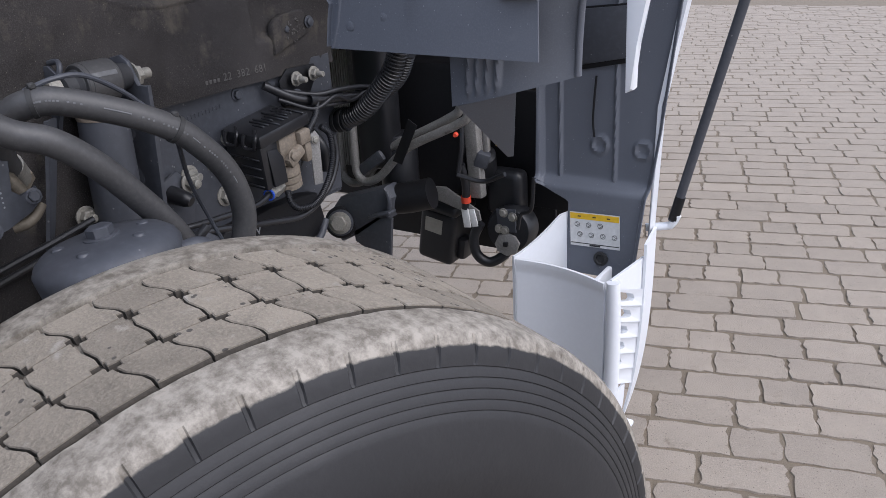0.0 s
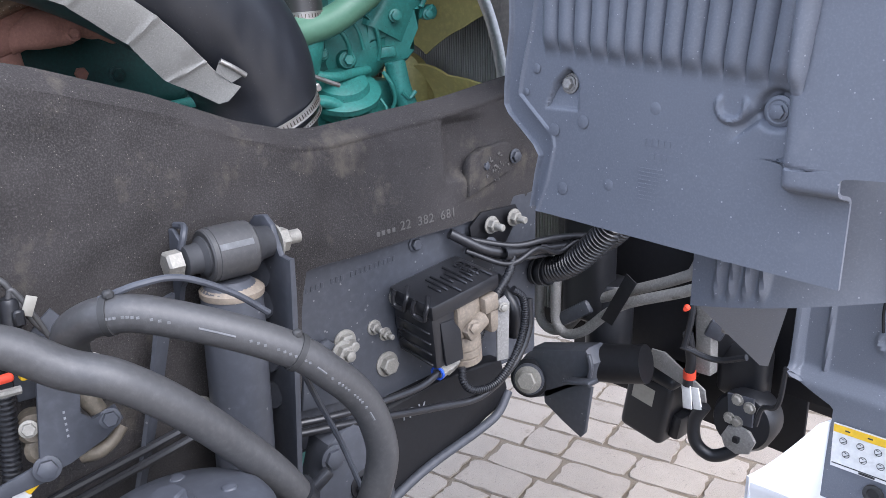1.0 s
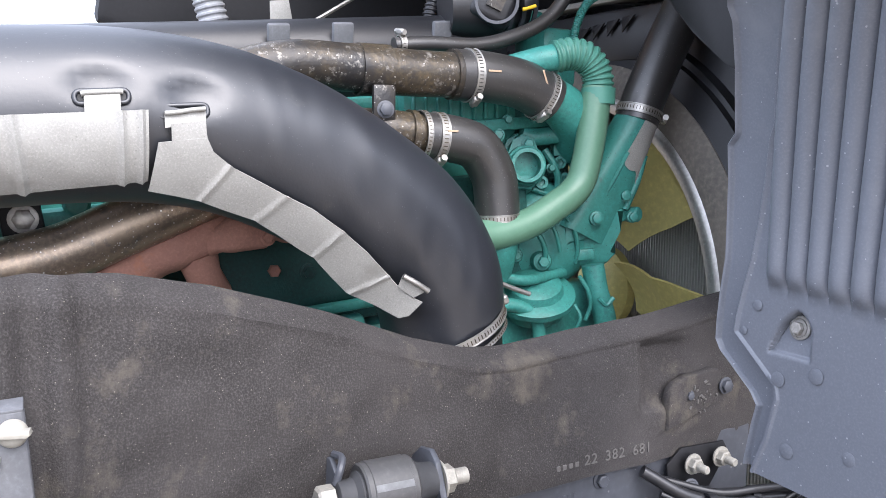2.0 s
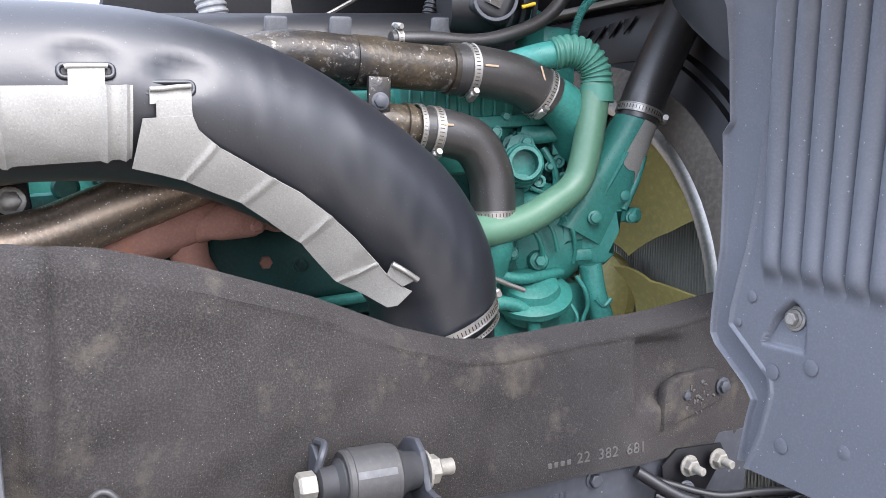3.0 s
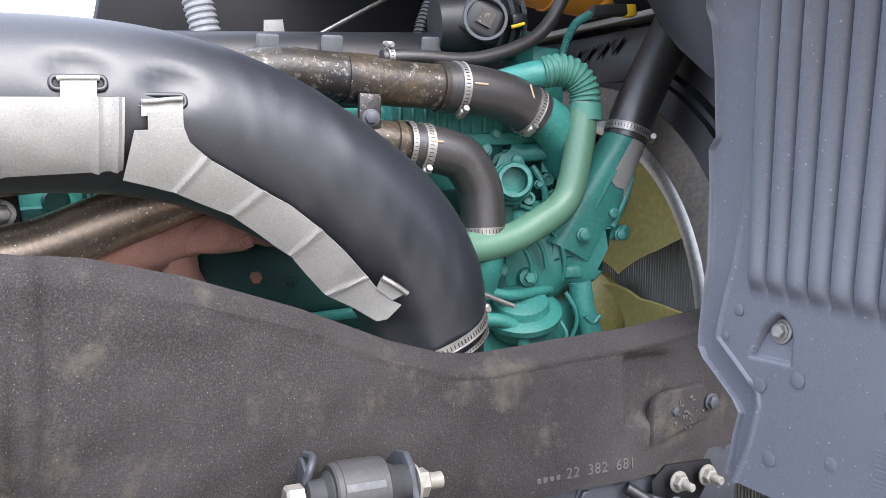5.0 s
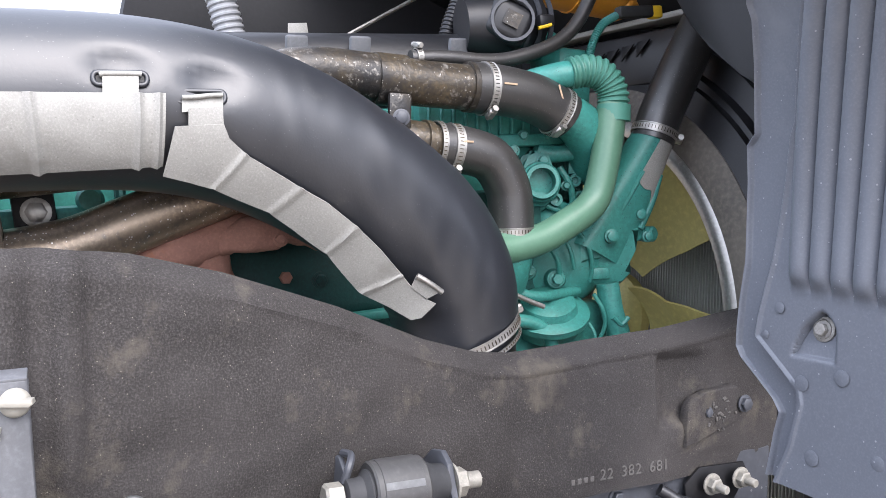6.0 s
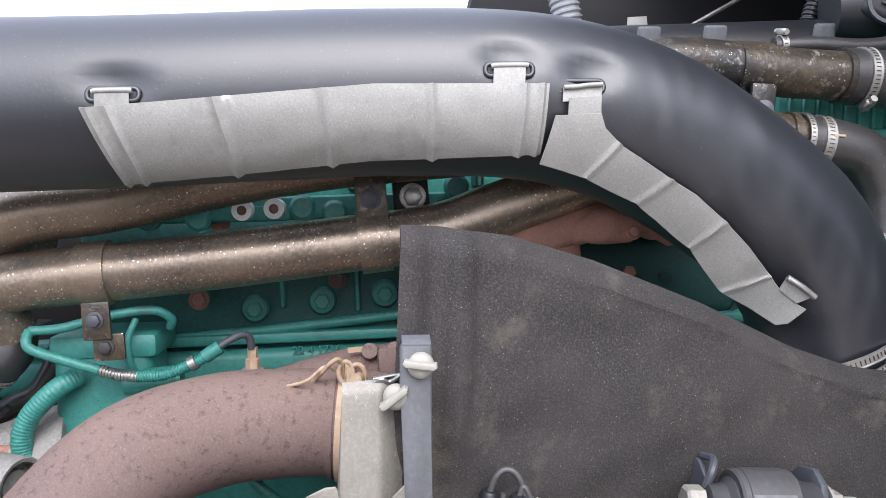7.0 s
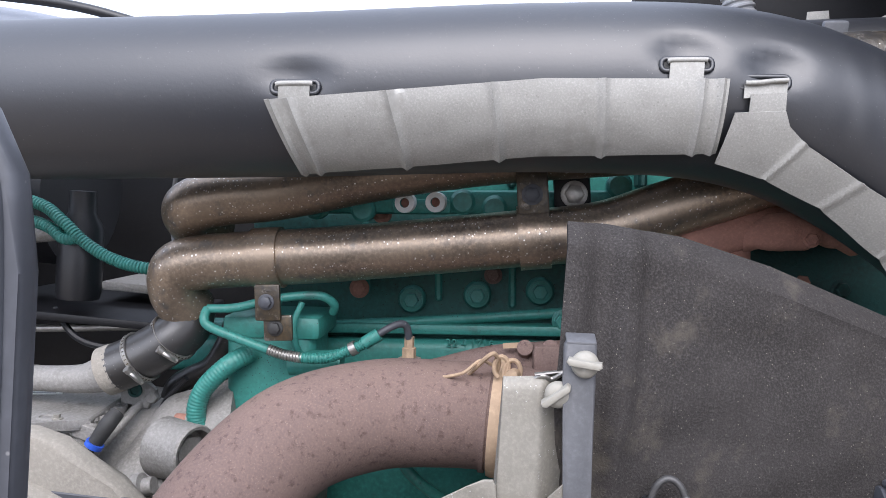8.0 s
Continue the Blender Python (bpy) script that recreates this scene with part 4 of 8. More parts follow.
# engine air intake
INTAKE_LINE = [(-1.008, -0.31, 1.445), (-1.008, 0.0, 1.471), (-1.008, 0.30, 1.498), (-1.008, 0.56, 1.524), (-1.012, 0.73, 1.529), (-1.025, 0.862, 1.497), (-1.038, 1.000, 1.418), (-1.045, 1.064, 1.342), (-1.05, 1.080, 1.265), (-1.05, 1.082, 1.19)]
intake = thing("air_intake_pipe", (-1.0, 0.6, 1.2), "large curved black plastic engine air intake pipe", "intake pipe")
bm = tube(INTAKE_LINE, [0.0845, 0.0845, 0.0845, 0.0845, 0.0865, 0.089, 0.089, 0.085, 0.078, 0.076], 64, 16)
for v in bm.verts:
    # soft creases of the moulded elbow and hollows round the clip slots
    d = 0.0
    if v.co.y > 0.80 and v.co.x > -1.02:
        d = 0.0030 * noise.noise(Vector((v.co.y * 26 + v.co.z * 14, v.co.z * 5, 2.0))) * min(1.0, (v.co.y - 0.80) * 8) + 0.0016 * noise.noise(Vector((v.co.y * 60, v.co.z * 14, 4.0)))
    for cy, cz in ((0.318, 1.508), (0.675, 1.555), (0.757, 1.548)):
        r = math.hypot((v.co.y - cy) / 0.026, (v.co.z - cz) / 0.015)
        if v.co.x > -0.98:
            d -= 0.0075 * math.exp(-r ** 4)
    v.co.x += d
part("pipe", bm, INTAKE, intake)
band(intake, (-1.048, 1.079, 1.272), (-0.02, 0.42, -1), 0.0840, 0.012, STEEL, screw=(0.2, 1, 0.4))
band(intake, (-1.049, 1.084, 1.256), (-0.02, 0.42, -1), 0.0820, 0.005, STEEL)
codes = bmesh.new()
for k in range(5):
    box((0.0008, 0.006, 0.009), at(-0.9245, -0.075 + 0.010 * k, 1.487), 0, 1, codes)
    box((0.0008, 0.006, 0.009), at(-0.925, -0.070 + 0.010 * k, 1.470), 0, 1, codes)
part("moulded_code", codes, INTAKE, intake)


def slot(y, z):
    """A rounded slot moulded in the intake that takes a sheet tab; a black plate paints its inner shade."""
    m = axes((-0.9245 - 0.004 * (y > 0.7), y, z), (0, 1, 0.07), (-0.18, 0, 1))
    ring = []
    for cx, cy, a0 in ((0.018, 0.0012, 0), (-0.018, 0.0012, 90), (-0.018, -0.0012, 180), (0.018, -0.0012, 270)):
        ring += [m @ Vector((cx + 0.0045 * math.cos(radians(a0 + a)), cy + 0.0045 * math.sin(radians(a0 + a)), 0)) for a in (0, 30, 60, 90)]
    part("slot_rim", tube(ring + [ring[0]], 0.0024, 12, smooth=False), INTAKE, intake)
    part("slot_bottom", box((0.042, 0.008, 0.002), m @ at(0, 0, -0.0008), 0.0008, 1), INK, intake)


for y, z in ((0.318, 1.497), (0.676, 1.543), (0.746, 1.5325)):
    slot(y, z)


def pipe_centre(y):
    return np.interp(y, (-0.3, 0.0, 0.30, 0.55, 0.72), (1.445, 1.471, 1.498, 1.524, 1.528))


def long_shield(u, v):
    a = radians(-9 + 12 * u - (60 - 14 * u) * v)
    y = 0.290 + 0.026 * math.sin(v * 1.5) + u * (0.424 - 0.026 * math.sin(v * 1.5))
    r = 0.0885
    for c, w in ((0.012, 0.006), (0.052, 0.008), (0.274, 0.010), (0.500, 0.010), (0.738, 0.010), (0.945, 0.008), (0.985, 0.007)):
        r += 0.0042 * math.exp(-((u - c) / (w * 0.8)) ** 2)
    if v < 0.04 and abs(u - 0.301) < 0.012:
        r -= 0.003
    r += 0.0008 * noise.noise(Vector((y * 30, v * 3, 0)))
    return (-1.008 + r * math.cos(a), y, pipe_centre(y) + r * math.sin(a))


heat = thing("intake_heat_shield", (-0.95, 0.5, 1.42), "galvanised sheet heat shield clipped to the intake pipe", "heat shield")
part("sheet", sheet(long_shield, 150, 24, 0.0016), GALV, heat)
for y, low, high in ((0.318, -11, -0.5), (0.676, -2, 12.5)):
    def tab_face(u, v, y=y, low=low, high=high):
        a = radians(low + (high - low) * v)
        r = 0.0874 + 0.0008 * v
        yy = y + 0.0150 * (2 * u - 1)
        return (-1.008 + r * math.cos(a), yy, pipe_centre(y) + 0.09 * (yy - y) + r * math.sin(a))
    part("tab", sheet(tab_face, 12, 14, 0.0016), GALV, heat)
    q = radians(high)
    hx, hz = -1.008 + 0.0885 * math.cos(q), pipe_centre(y) + 0.0885 * math.sin(q)
    part("hook", tube([(hx, y - 0.0175, hz - 0.0015), (hx, y - 0.012, hz), (hx, y + 0.012, hz + 0.002), (hx, y + 0.0175, hz + 0.002)], 0.0024, 10), GALV, heat)

SU = ((0.722, 1.503), (0.766, 1.508), (0.772, 1.495), (0.791, 1.480), (0.818, 1.466), (0.846, 1.451), (0.876, 1.436), (0.910, 1.412), (0.940, 1.387), (0.967, 1.360), (0.980, 1.346), (0.999, 1.330), (1.011, 1.324))
SL = ((0.714, 1.458), (0.738, 1.453), (0.762, 1.447), (0.787, 1.437), (0.817, 1.426), (0.844, 1.409), (0.867, 1.393), (0.886, 1.381), (0.907, 1.359), (0.930, 1.336), (0.963, 1.320), (0.989, 1.304), (0.999, 1.307))


ELBOW = spline(INTAKE_LINE, 70)


def elbow_front(y, z, gap):
    """How far out the intake's surface stands at y, z, with a gap over it."""
    c = min(ELBOW, key=lambda p: (p.y - y) ** 2 + (p.z - z) ** 2)
    d = math.hypot(c.y - y, c.z - z)
    r = 0.089 + gap
    return c.x + r * math.cos(min(d / r, 1.25) * 0.98)


def curved_shield(u, v):
    k = u * (len(SU) - 1)
    uy, uz = np.interp(k, range(len(SU)), [p[0] for p in SU]), np.interp(k, range(len(SU)), [p[1] for p in SU])
    ly, lz = np.interp(k, range(len(SL)), [p[0] for p in SL]), np.interp(k, range(len(SL)), [p[1] for p in SL])
    y, z = uy + (ly - uy) * v, uz + (lz - uz) * v
    x = elbow_front(y, z, 0.006)
    for c, lean in ((2.9, 0.9), (5.05, 0.95), (7.05, 0.1), (9.2, 0.15)):
        x += 0.0030 * math.exp(-((k - c + lean * v) / 0.10) ** 2)
    x += 0.0012 * noise.noise(Vector((y * 25, z * 25, 5)))
    return (x, y, z)


heat2 = thing("elbow_heat_shield", (-0.95, 0.85, 1.31), "bent galvanised sheet heat shield below the intake elbow", "heat shield")
part("sheet", sheet(curved_shield, 130, 20, 0.0016), GALV, heat2)


def neck_face(u, v):
    """The neck of the elbow shield, rising from under the sheet to its slot."""
    z = 1.488 + 0.032 * v + 0.004 * u
    y = 0.7345 - 0.001 * v + 0.0315 * u + 0.006 * (1 - v) ** 3 * u
    return (elbow_front(y, z, 0.0052), y, z)


part("tab", sheet(neck_face, 12, 12, 0.0016), GALV, heat2)
part("tab_head", sheet(lambda u, v: (elbow_front(0.75, 1.505, 0.0068) - 0.0025 - 0.001 * v, 0.7285 + 0.0370 * u, 1.5165 + 0.0135 * v + 0.005 * u), 10, 6, 0.0018), GALV, heat2)
part("hook", tube([(-0.9205, 0.7285, 1.5300), (-0.9200, 0.740, 1.5312), (-0.9205, 0.752, 1.5335), (-0.920, 0.7650, 1.5350)], 0.0022, 10), GALV, heat2)


def end_tab(u, v):
    y, z = 0.981 + 0.019 * u + (0.003 + 0.011 * u) * v, 1.344 - 0.014 * u + (0.013 - 0.004 * u) * v
    return (elbow_front(y, z, 0.0075), y, z)


part("end_tab", sheet(end_tab, 8, 8, 0.0016), GALV, heat2)
part("end_hook", tube([(-0.9575, 0.984, 1.357), (-0.9545, 0.999, 1.348), (-0.9545, 1.014, 1.338)], 0.0034, 10), STEEL, heat2)

# coolant pipes
lower = thing("lower_coolant_pipe", (-1.12, 0.4, 1.2), "bronzed heat-stained steel coolant pipe speckled with dirt", "pipe")
part("pipe", tube([(-1.145, 0.140, 1.235), (-1.13, 0.128, 1.262), (-1.12, 0.133, 1.290), (-1.12, 0.165, 1.301), (-1.12, 0.22, 1.310), (-1.12, 0.33, 1.326), (-1.12, 0.53, 1.361), (-1.12, 0.63, 1.380), (-1.12, 0.70, 1.408), (-1.125, 0.83, 1.462), (-1.14, 0.93, 1.50)], 0.0335, 32), BRONZE, lower)
upper = thing("upper_coolant_pipe", (-1.13, 0.4, 1.3), "bronzed heat-stained steel coolant pipe under the intake", "pipe")
part("pipe", tube([(-1.19, 0.150, 1.335), (-1.155, 0.132, 1.352), (-1.132, 0.142, 1.368), (-1.13, 0.183, 1.381), (-1.13, 0.253, 1.394), (-1.13, 0.389, 1.432), (-1.13, 0.522, 1.460), (-1.13, 0.72, 1.490), (-1.14, 0.90, 1.52)], 0.0335, 32), BRONZE, upper)
joint = ringband((-1.12, 0.245, 1.3135), (0, 1, 0.14), 0.0336, 0.034, 0.0034)
part("band", joint, BRONZE, lower)
clampset = thing("pipe_bracket", (-1.09, 0.27, 1.22), "black steel bracket holding the coolant pipe", "bracket")
part("upper_plate", box((0.006, 0.030, 0.042), at(-1.070, 0.262, 1.267) @ pose(0, 0, 0, 6), 0.002), STAINED, clampset)
part("lower_plate", box((0.006, 0.034, 0.030), at(-1.075, 0.275, 1.238) @ pose(0, 0, 0, 6), 0.002), STAINED, clampset)
bolt(clampset, (-1.067, 0.261, 1.268), (1, 0, 0), 0.007, 0.005, PAINT)
bolt(clampset, (-1.072, 0.272, 1.238), (1, 0, 0), 0.007, 0.005, INK)
pair = thing("double_pipe_clamp", (-1.1, 0.56, 1.36), "black steel clamp joining both coolant pipes", "clamp")
part("lower_band", ringband((-1.12, 0.560, 1.3665), (0, 1, 0.17), 0.0336, 0.036, 0.0045), BRONZE, pair)
part("upper_band", ringband((-1.13, 0.548, 1.464), (0, 1, 0.17), 0.0336, 0.030, 0.0045), BRONZE, pair)
part("link_plate", box((0.006, 0.036, 0.066), at(-1.098, 0.554, 1.414) @ pose(0, 0, 0, 8), 0.002), STAINED, pair)
bolt(pair, (-1.095, 0.553, 1.416), (1, 0, 0), 0.009, 0.006, PAINT)
stay = thing("head_bolt_plate", (-1.15, 0.60, 1.40), "black plate with a large bare steel bolt", "bracket")
part("plate", box((0.008, 0.044, 0.046), at(-1.152, 0.602, 1.422) @ pose(0, 0, 0, 8), 0.004), BLACK, stay)
bolt(stay, (-1.147, 0.604, 1.421), (1, 0, 0), 0.012, 0.008, STEEL)

# rubber joint at the pipe end
elbow = thing("coolant_elbow_hose", (-1.13, 0.07, 1.15), "black rubber elbow hose with two steel clamps", "hose")
part("hose", tube([(-1.145, 0.142, 1.240), (-1.14, 0.138, 1.215), (-1.132, 0.118, 1.195), (-1.125, 0.085, 1.172), (-1.12, 0.058, 1.158)], 0.0305, 24), HOSE, elbow)
part("stub", lathe([(0.027, -0.01), (0.031, 0.0), (0.031, 0.016), (0.024, 0.020)], toward((-1.121, 0.062, 1.160), (0.05, -0.9, -0.42)), 28), SANDCAST, elbow)
part("stub_pipe", tube([(-1.12, 0.050, 1.152), (-1.117, 0.02, 1.142), (-1.118, -0.03, 1.137), (-1.12, -0.12, 1.132)], [0.024, 0.018, 0.016, 0.016], 20), ALU, elbow)
band(elbow, (-1.135, 0.126, 1.202), (0.2, 0.75, 0.75), 0.031, 0.006, STEEL, screw=(1, 0.2, -0.6))
band(elbow, (-1.125, 0.090, 1.175), (0.1, 0.85, 0.6), 0.031, 0.006, STEEL, screw=(1, 0.2, -0.6))

# exhaust
exhaust = thing("exhaust_elbow", (-1.0, 0.4, 0.9), "rusty brown steel exhaust elbow clamped to the turbo outlet", "exhaust pipe")
bm = tube([(-1.055, 0.545, 1.166), (-1.05, 0.48, 1.166), (-1.035, 0.40, 1.160), (-0.99, 0.325, 1.138), (-0.935, 0.275, 1.085), (-0.91, 0.25, 1.03), (-0.90, 0.24, 0.92), (-0.90, 0.23, 0.75)], [0.058, 0.0585, 0.060, 0.061, 0.061, 0.060, 0.06, 0.06], 44, 10)
part("pipe", bm, EXHAUST, exhaust)
part("bead", ringband((-1.054, 0.524, 1.166), (0.06, 1, 0), 0.057, 0.006, 0.004), EXHAUST, exhaust)
vband = thing("exhaust_clamp", (-1.055, 0.545, 1.16), "tan heat-discoloured band clamp on the exhaust", "clamp")
part("ring", lathe([(0.058, -0.008), (0.0645, -0.008), (0.0660, -0.003), (0.0660, 0.002), (0.0645, 0.006), (0.058, 0.006)], toward((-1.056, 0.538, 1.166), (0.06, 1, 0)), 48, cap=False), BEIGE, vband)
for a in range(16):
    q = toward((-1.056, 0.538, 1.166), (0.06, 1, 0)) @ Matrix.Rotation(radians(11 * a - 100), 4, "Z") @ Vector((0.0664, 0, -0.001 + 0.002 * (a % 3)))
    part("print_mark", box((0.0008, 0.0035, 0.0022), toward(q, q - Vector((-1.056, 0.538, 1.166))) @ pose(0, 0, 0, 0, 90, 12 * (a % 4)), 0), INK, vband)
for y, z, w in ((0.535, 1.232, 0.0075), (0.547, 1.228, 0.0085)):
    loop = [(-1.012, y + w * math.cos(radians(a)), z + 1.5 * w * math.sin(radians(a))) for a in range(-70, 251, 20)]
    part("trunnion_loop", tube(loop, 0.0026, 8, smooth=False), BEIGE, vband)
part("trunnion", lathe([(0.0035, 0.009), (0.0062, 0.009), (0.0070, 0.006), (0.0070, -0.006), (0.0035, -0.006)], toward((-1.006, 0.548, 1.226), (1, -0.2, 0.1)), 20), BEIGE, vband)
part("strap_end", tube([(-1.030, 0.498, 1.214), (-1.015, 0.510, 1.230), (-1.006, 0.520, 1.243), (-1.008, 0.527, 1.246), (-1.015, 0.532, 1.236), (-1.02, 0.530, 1.222)], 0.0026, 8), BEIGE, vband)
strip = bmesh.new()
tube([(-1.02, 0.47, 1.212), (-1.01, 0.495, 1.222), (-1.015, 0.512, 1.236), (-1.02, 0.525, 1.232)], 0.0018, 8, 8, strip)
part("wire", strip, BEIGE, vband)
turbo = thing("turbo_housing", (-1.12, 0.55, 1.15), "rusty cast iron turbo manifold", "turbo")
part("manifold", tube([(-1.14, 0.40, 1.180), (-1.12, 0.46, 1.196), (-1.105, 0.53, 1.214), (-1.10, 0.62, 1.226)], [0.010, 0.016, 0.024, 0.028], 16), EXHAUST, turbo)
part("body", tube([(-1.07, 0.545, 1.166), (-1.08, 0.60, 1.166), (-1.09, 0.72, 1.165)], 0.056, 28), EXHAUST, turbo)
part("flange", box((0.030, 0.045, 0.036), at(-1.08, 0.592, 1.232) @ pose(0, 0, 0, 5), 0.006), EXHAUST, turbo)
for y in (0.560, 0.588, 0.612):
    part("cast_pad", lathe([(0.010, -0.01), (0.009, 0.003), (0.006, 0.004)], toward((-1.074, y, 1.243 + 0.1 * (y - 0.56)), (1, -0.1, 0.4)), 16), EXHAUST, turbo)
part("name_plate", box((0.002, 0.030, 0.006), at(-1.078, 0.550, 1.2445) @ pose(0, 0, 0, 8), 0), BEIGE, turbo)
red = thing("exhaust_manifold", (-1.16, 0.85, 1.34), "rust-red cast exhaust manifold behind the intake", "manifold")
bm = tube([(-1.17, 0.62, 1.345), (-1.16, 0.70, 1.362), (-1.15, 0.76, 1.386), (-1.15, 0.84, 1.405), (-1.15, 0.92, 1.410), (-1.16, 0.98, 1.405)], [0.034, 0.036, 0.034, 0.026, 0.022, 0.018], 28, 10)
for v in bm.verts:
    v.co += 0.006 * noise.noise_vector(v.co * 28) + 0.003 * noise.noise_vector(v.co * 70)
part("log", bm, RED, red)
part("runner", tube([(-1.15, 0.79, 1.375), (-1.16, 0.80, 1.345), (-1.19, 0.815, 1.315)], [0.026, 0.022, 0.026], 18, 6), RED, red)
bm = tube([(-1.135, 0.80, 1.388), (-1.124, 0.845, 1.398), (-1.122, 0.885, 1.402), (-1.128, 0.925, 1.400), (-1.14, 0.955, 1.392)], [0.020, 0.024, 0.017, 0.022, 0.014], 20, 8)
for v in bm.verts:
    v.co += 0.005 * noise.noise_vector(v.co * 45)
part("port_casting", bm, RED, red)
bolt(red, (-1.104, 0.868, 1.392), (1, -0.1, 0.1), 0.007, 0.006, RED)
part("cast_lug", box((0.012, 0.034, 0.010), at(-1.122, 0.745, 1.395) @ pose(0, 0, 0, 14), 0.003), RED, red)


# engine block: a tilted side with rails, bolts and covers
engine = thing("engine_block", (-1.45, 0.7, 0.6), "teal painted diesel engine block and cylinder head", "engine")
INCL = 4.7


def eng(y, z, x=-1.25):
    """A pose on the engine's side at y along it and z, tilted with the engine."""
    return at(x, y, z) @ pose(0, 0, 0, INCL)


part("block", box((0.36, 1.14, 0.50), eng(0.78, 0.965, -1.435), 0.012), TEAL, engine)
part("cylinder_head", box((0.33, 1.17, 0.20), eng(0.765, 1.324, -1.42), 0.010), TEALDIRTYSHADE, engine)
part("upper_head", box((0.28, 1.15, 0.16), eng(0.765, 1.478, -1.42), 0.012), TEAL, engine)
for k in range(7):
    part("head_web", box((0.05, 0.012, 0.10), eng(0.27 + 0.085 * k, 1.452 + 0.007 * k, -1.265), 0.004, 1), GRIMESHADE, engine)
part("sump", box((0.30, 1.30, 0.30), at(-1.42, 0.60, 0.60), 0.03), TEAL, engine)
part("head_ledge", box((0.035, 1.20, 0.014), eng(0.68, 1.246, -1.245), 0.004), TEAL, engine)
part("side_rail", tube([(-1.243, 0.27, 1.212), (-1.243, 0.45, 1.238), (-1.243, 0.64, 1.268)], 0.007, 12), TEAL, engine)
part("gallery", box((0.030, 1.0, 0.050), eng(0.55, 1.195, -1.248), 0.012, 3), TEAL, engine)
part("top_rail", box((0.06, 0.95, 0.030), eng(0.62, 1.412, -1.205), 0.008), TEAL, engine)
for y, z in ((0.285, 1.378), (0.345, 1.380), (0.47, 1.400), (0.51, 1.396), (0.66, 1.436), (0.72, 1.430)):
    part("rail_boss", lathe([(0.016, 0), (0.016, 0.012), (0.012, 0.016)], toward((-1.185, y, z), (1, 0, 0)), 18), TEAL, engine)
for y, z in ((0.400, 1.393), (0.438, 1.397)):
    bm = bmesh.new()
    lathe([(0.006, 0.010), (0.0125, 0.010), (0.0125, -0.03), (0.006, -0.03)], toward((-1.168, y, z), (1, -0.1, 0)), 20, bm, cap=False)
    part("bare_boss", bm, LABEL, engine)
    part("hole", lathe([(0.0062, 0.0), (0.0062, 0.004)], toward((-1.172, y, z), (1, -0.1, 0)), 14), RED, engine)
part("boss_web", box((0.03, 0.075, 0.020), eng(0.419, 1.390, -1.185), 0.006), TEAL, engine)
for y, z in ((0.408, 1.262), (0.496, 1.276), (0.579, 1.289)):
    bm = lathe([(0.019, -0.004), (0.019, 0.006), (0.016, 0.010)], toward((-1.252, y, z), (1, 0, 0)), 24)
    part("bolt_boss", bm, TEAL, engine)
    bolt(engine, (-1.242, y, z), (1, 0, 0), 0.0105, 0.008, TEAL)
for y, z, s, mm in ((0.337, 1.272, 0.010, RED), (0.515, 1.306, 0.009, EXHAUST), (0.612, 1.254, 0.011, TEAL), (0.36, 1.375, 0.010, RED), (0.505, 1.372, 0.010, RED)):
    bolt(engine, (-1.236, y, z), (1, 0, 0), s, 0.008, mm)
writing(engine, "22 4 1716", 0.016, axes((-1.2318, 0.492, 1.212), (0, 1, 0.08), (0, 0, 1)), TEAL, 0.0014)
for k in range(6):
    part("head_rib", box((0.012, 0.010, 0.10), eng(0.34 + 0.10 * k, 1.312, -1.254), 0.003, 1), TEAL, engine)
# dark side covers: grime, plus the cavity's shade put into the colour
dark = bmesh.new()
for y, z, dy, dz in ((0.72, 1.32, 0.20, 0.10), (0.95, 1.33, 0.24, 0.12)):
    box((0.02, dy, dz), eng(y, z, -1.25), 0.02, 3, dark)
part("side_cover", dark, GRIMESHADE, engine)
bolt(engine, (-1.222, 0.905, 1.335), (1, 0, 0), 0.009, 0.008, RED, washer=False)
bolt(engine, (-1.222, 0.955, 1.330), (1, 0, 0), 0.009, 0.008, GRIMESHADE)

cover = thing("valve_cover", (-1.45, 0.7, 1.55), "black plastic valve cover on top of the engine", "valve cover")
bm = tube([(-1.40, 0.05, 1.565), (-1.40, 0.50, 1.605), (-1.39, 0.90, 1.642), (-1.38, 1.25, 1.676), (-1.38, 1.34, 1.685)], 0.055, 24)
part("edge_roll", bm, BLACKPL, cover)
part("lid", box((0.34, 1.28, 0.10), eng(0.68, 1.595, -1.56), 0.03, 3), BLACKPL, cover)
# grey strips put reflections on the shiny cover edge into colour
for y in (0.95, 1.05, 1.22):
    part("tie_strip", box((0.012, 0.034, 0.078), eng(y, 1.650 + (y - 0.95) * 0.09, -1.335) @ pose(0, 0, 0, 0, 20), 0.004), GREYPL, cover)
part("skirt", box((0.05, 1.25, 0.10), eng(0.72, 1.50, -1.36), 0.012), BLACKPL, cover)

# front of the engine
front = thing("timing_cover", (-1.35, 1.38, 0.9), "teal painted cast timing cover with bosses and bolts", "engine cover")
# darker teal behind the bosses paints in the shade of the gaps
part("case", box((0.26, 0.22, 0.52), at(-1.430, 1.36, 1.36) @ pose(0, 0, 0, INCL), 0.03, 3), TEALDIRTYSHADE, front)
part("lower_case", box((0.26, 0.24, 0.40), at(-1.425, 1.35, 1.02) @ pose(0, 0, 0, INCL), 0.03, 3), TEALDIRTYSHADE, front)


def face_at(y, z, x=-1.262):
    """A pose on the engine's front corner: x along it, y up, z out of it."""
    return axes((x, y, z), (0.36, 0.93, 0.0), (0, 0, 1))


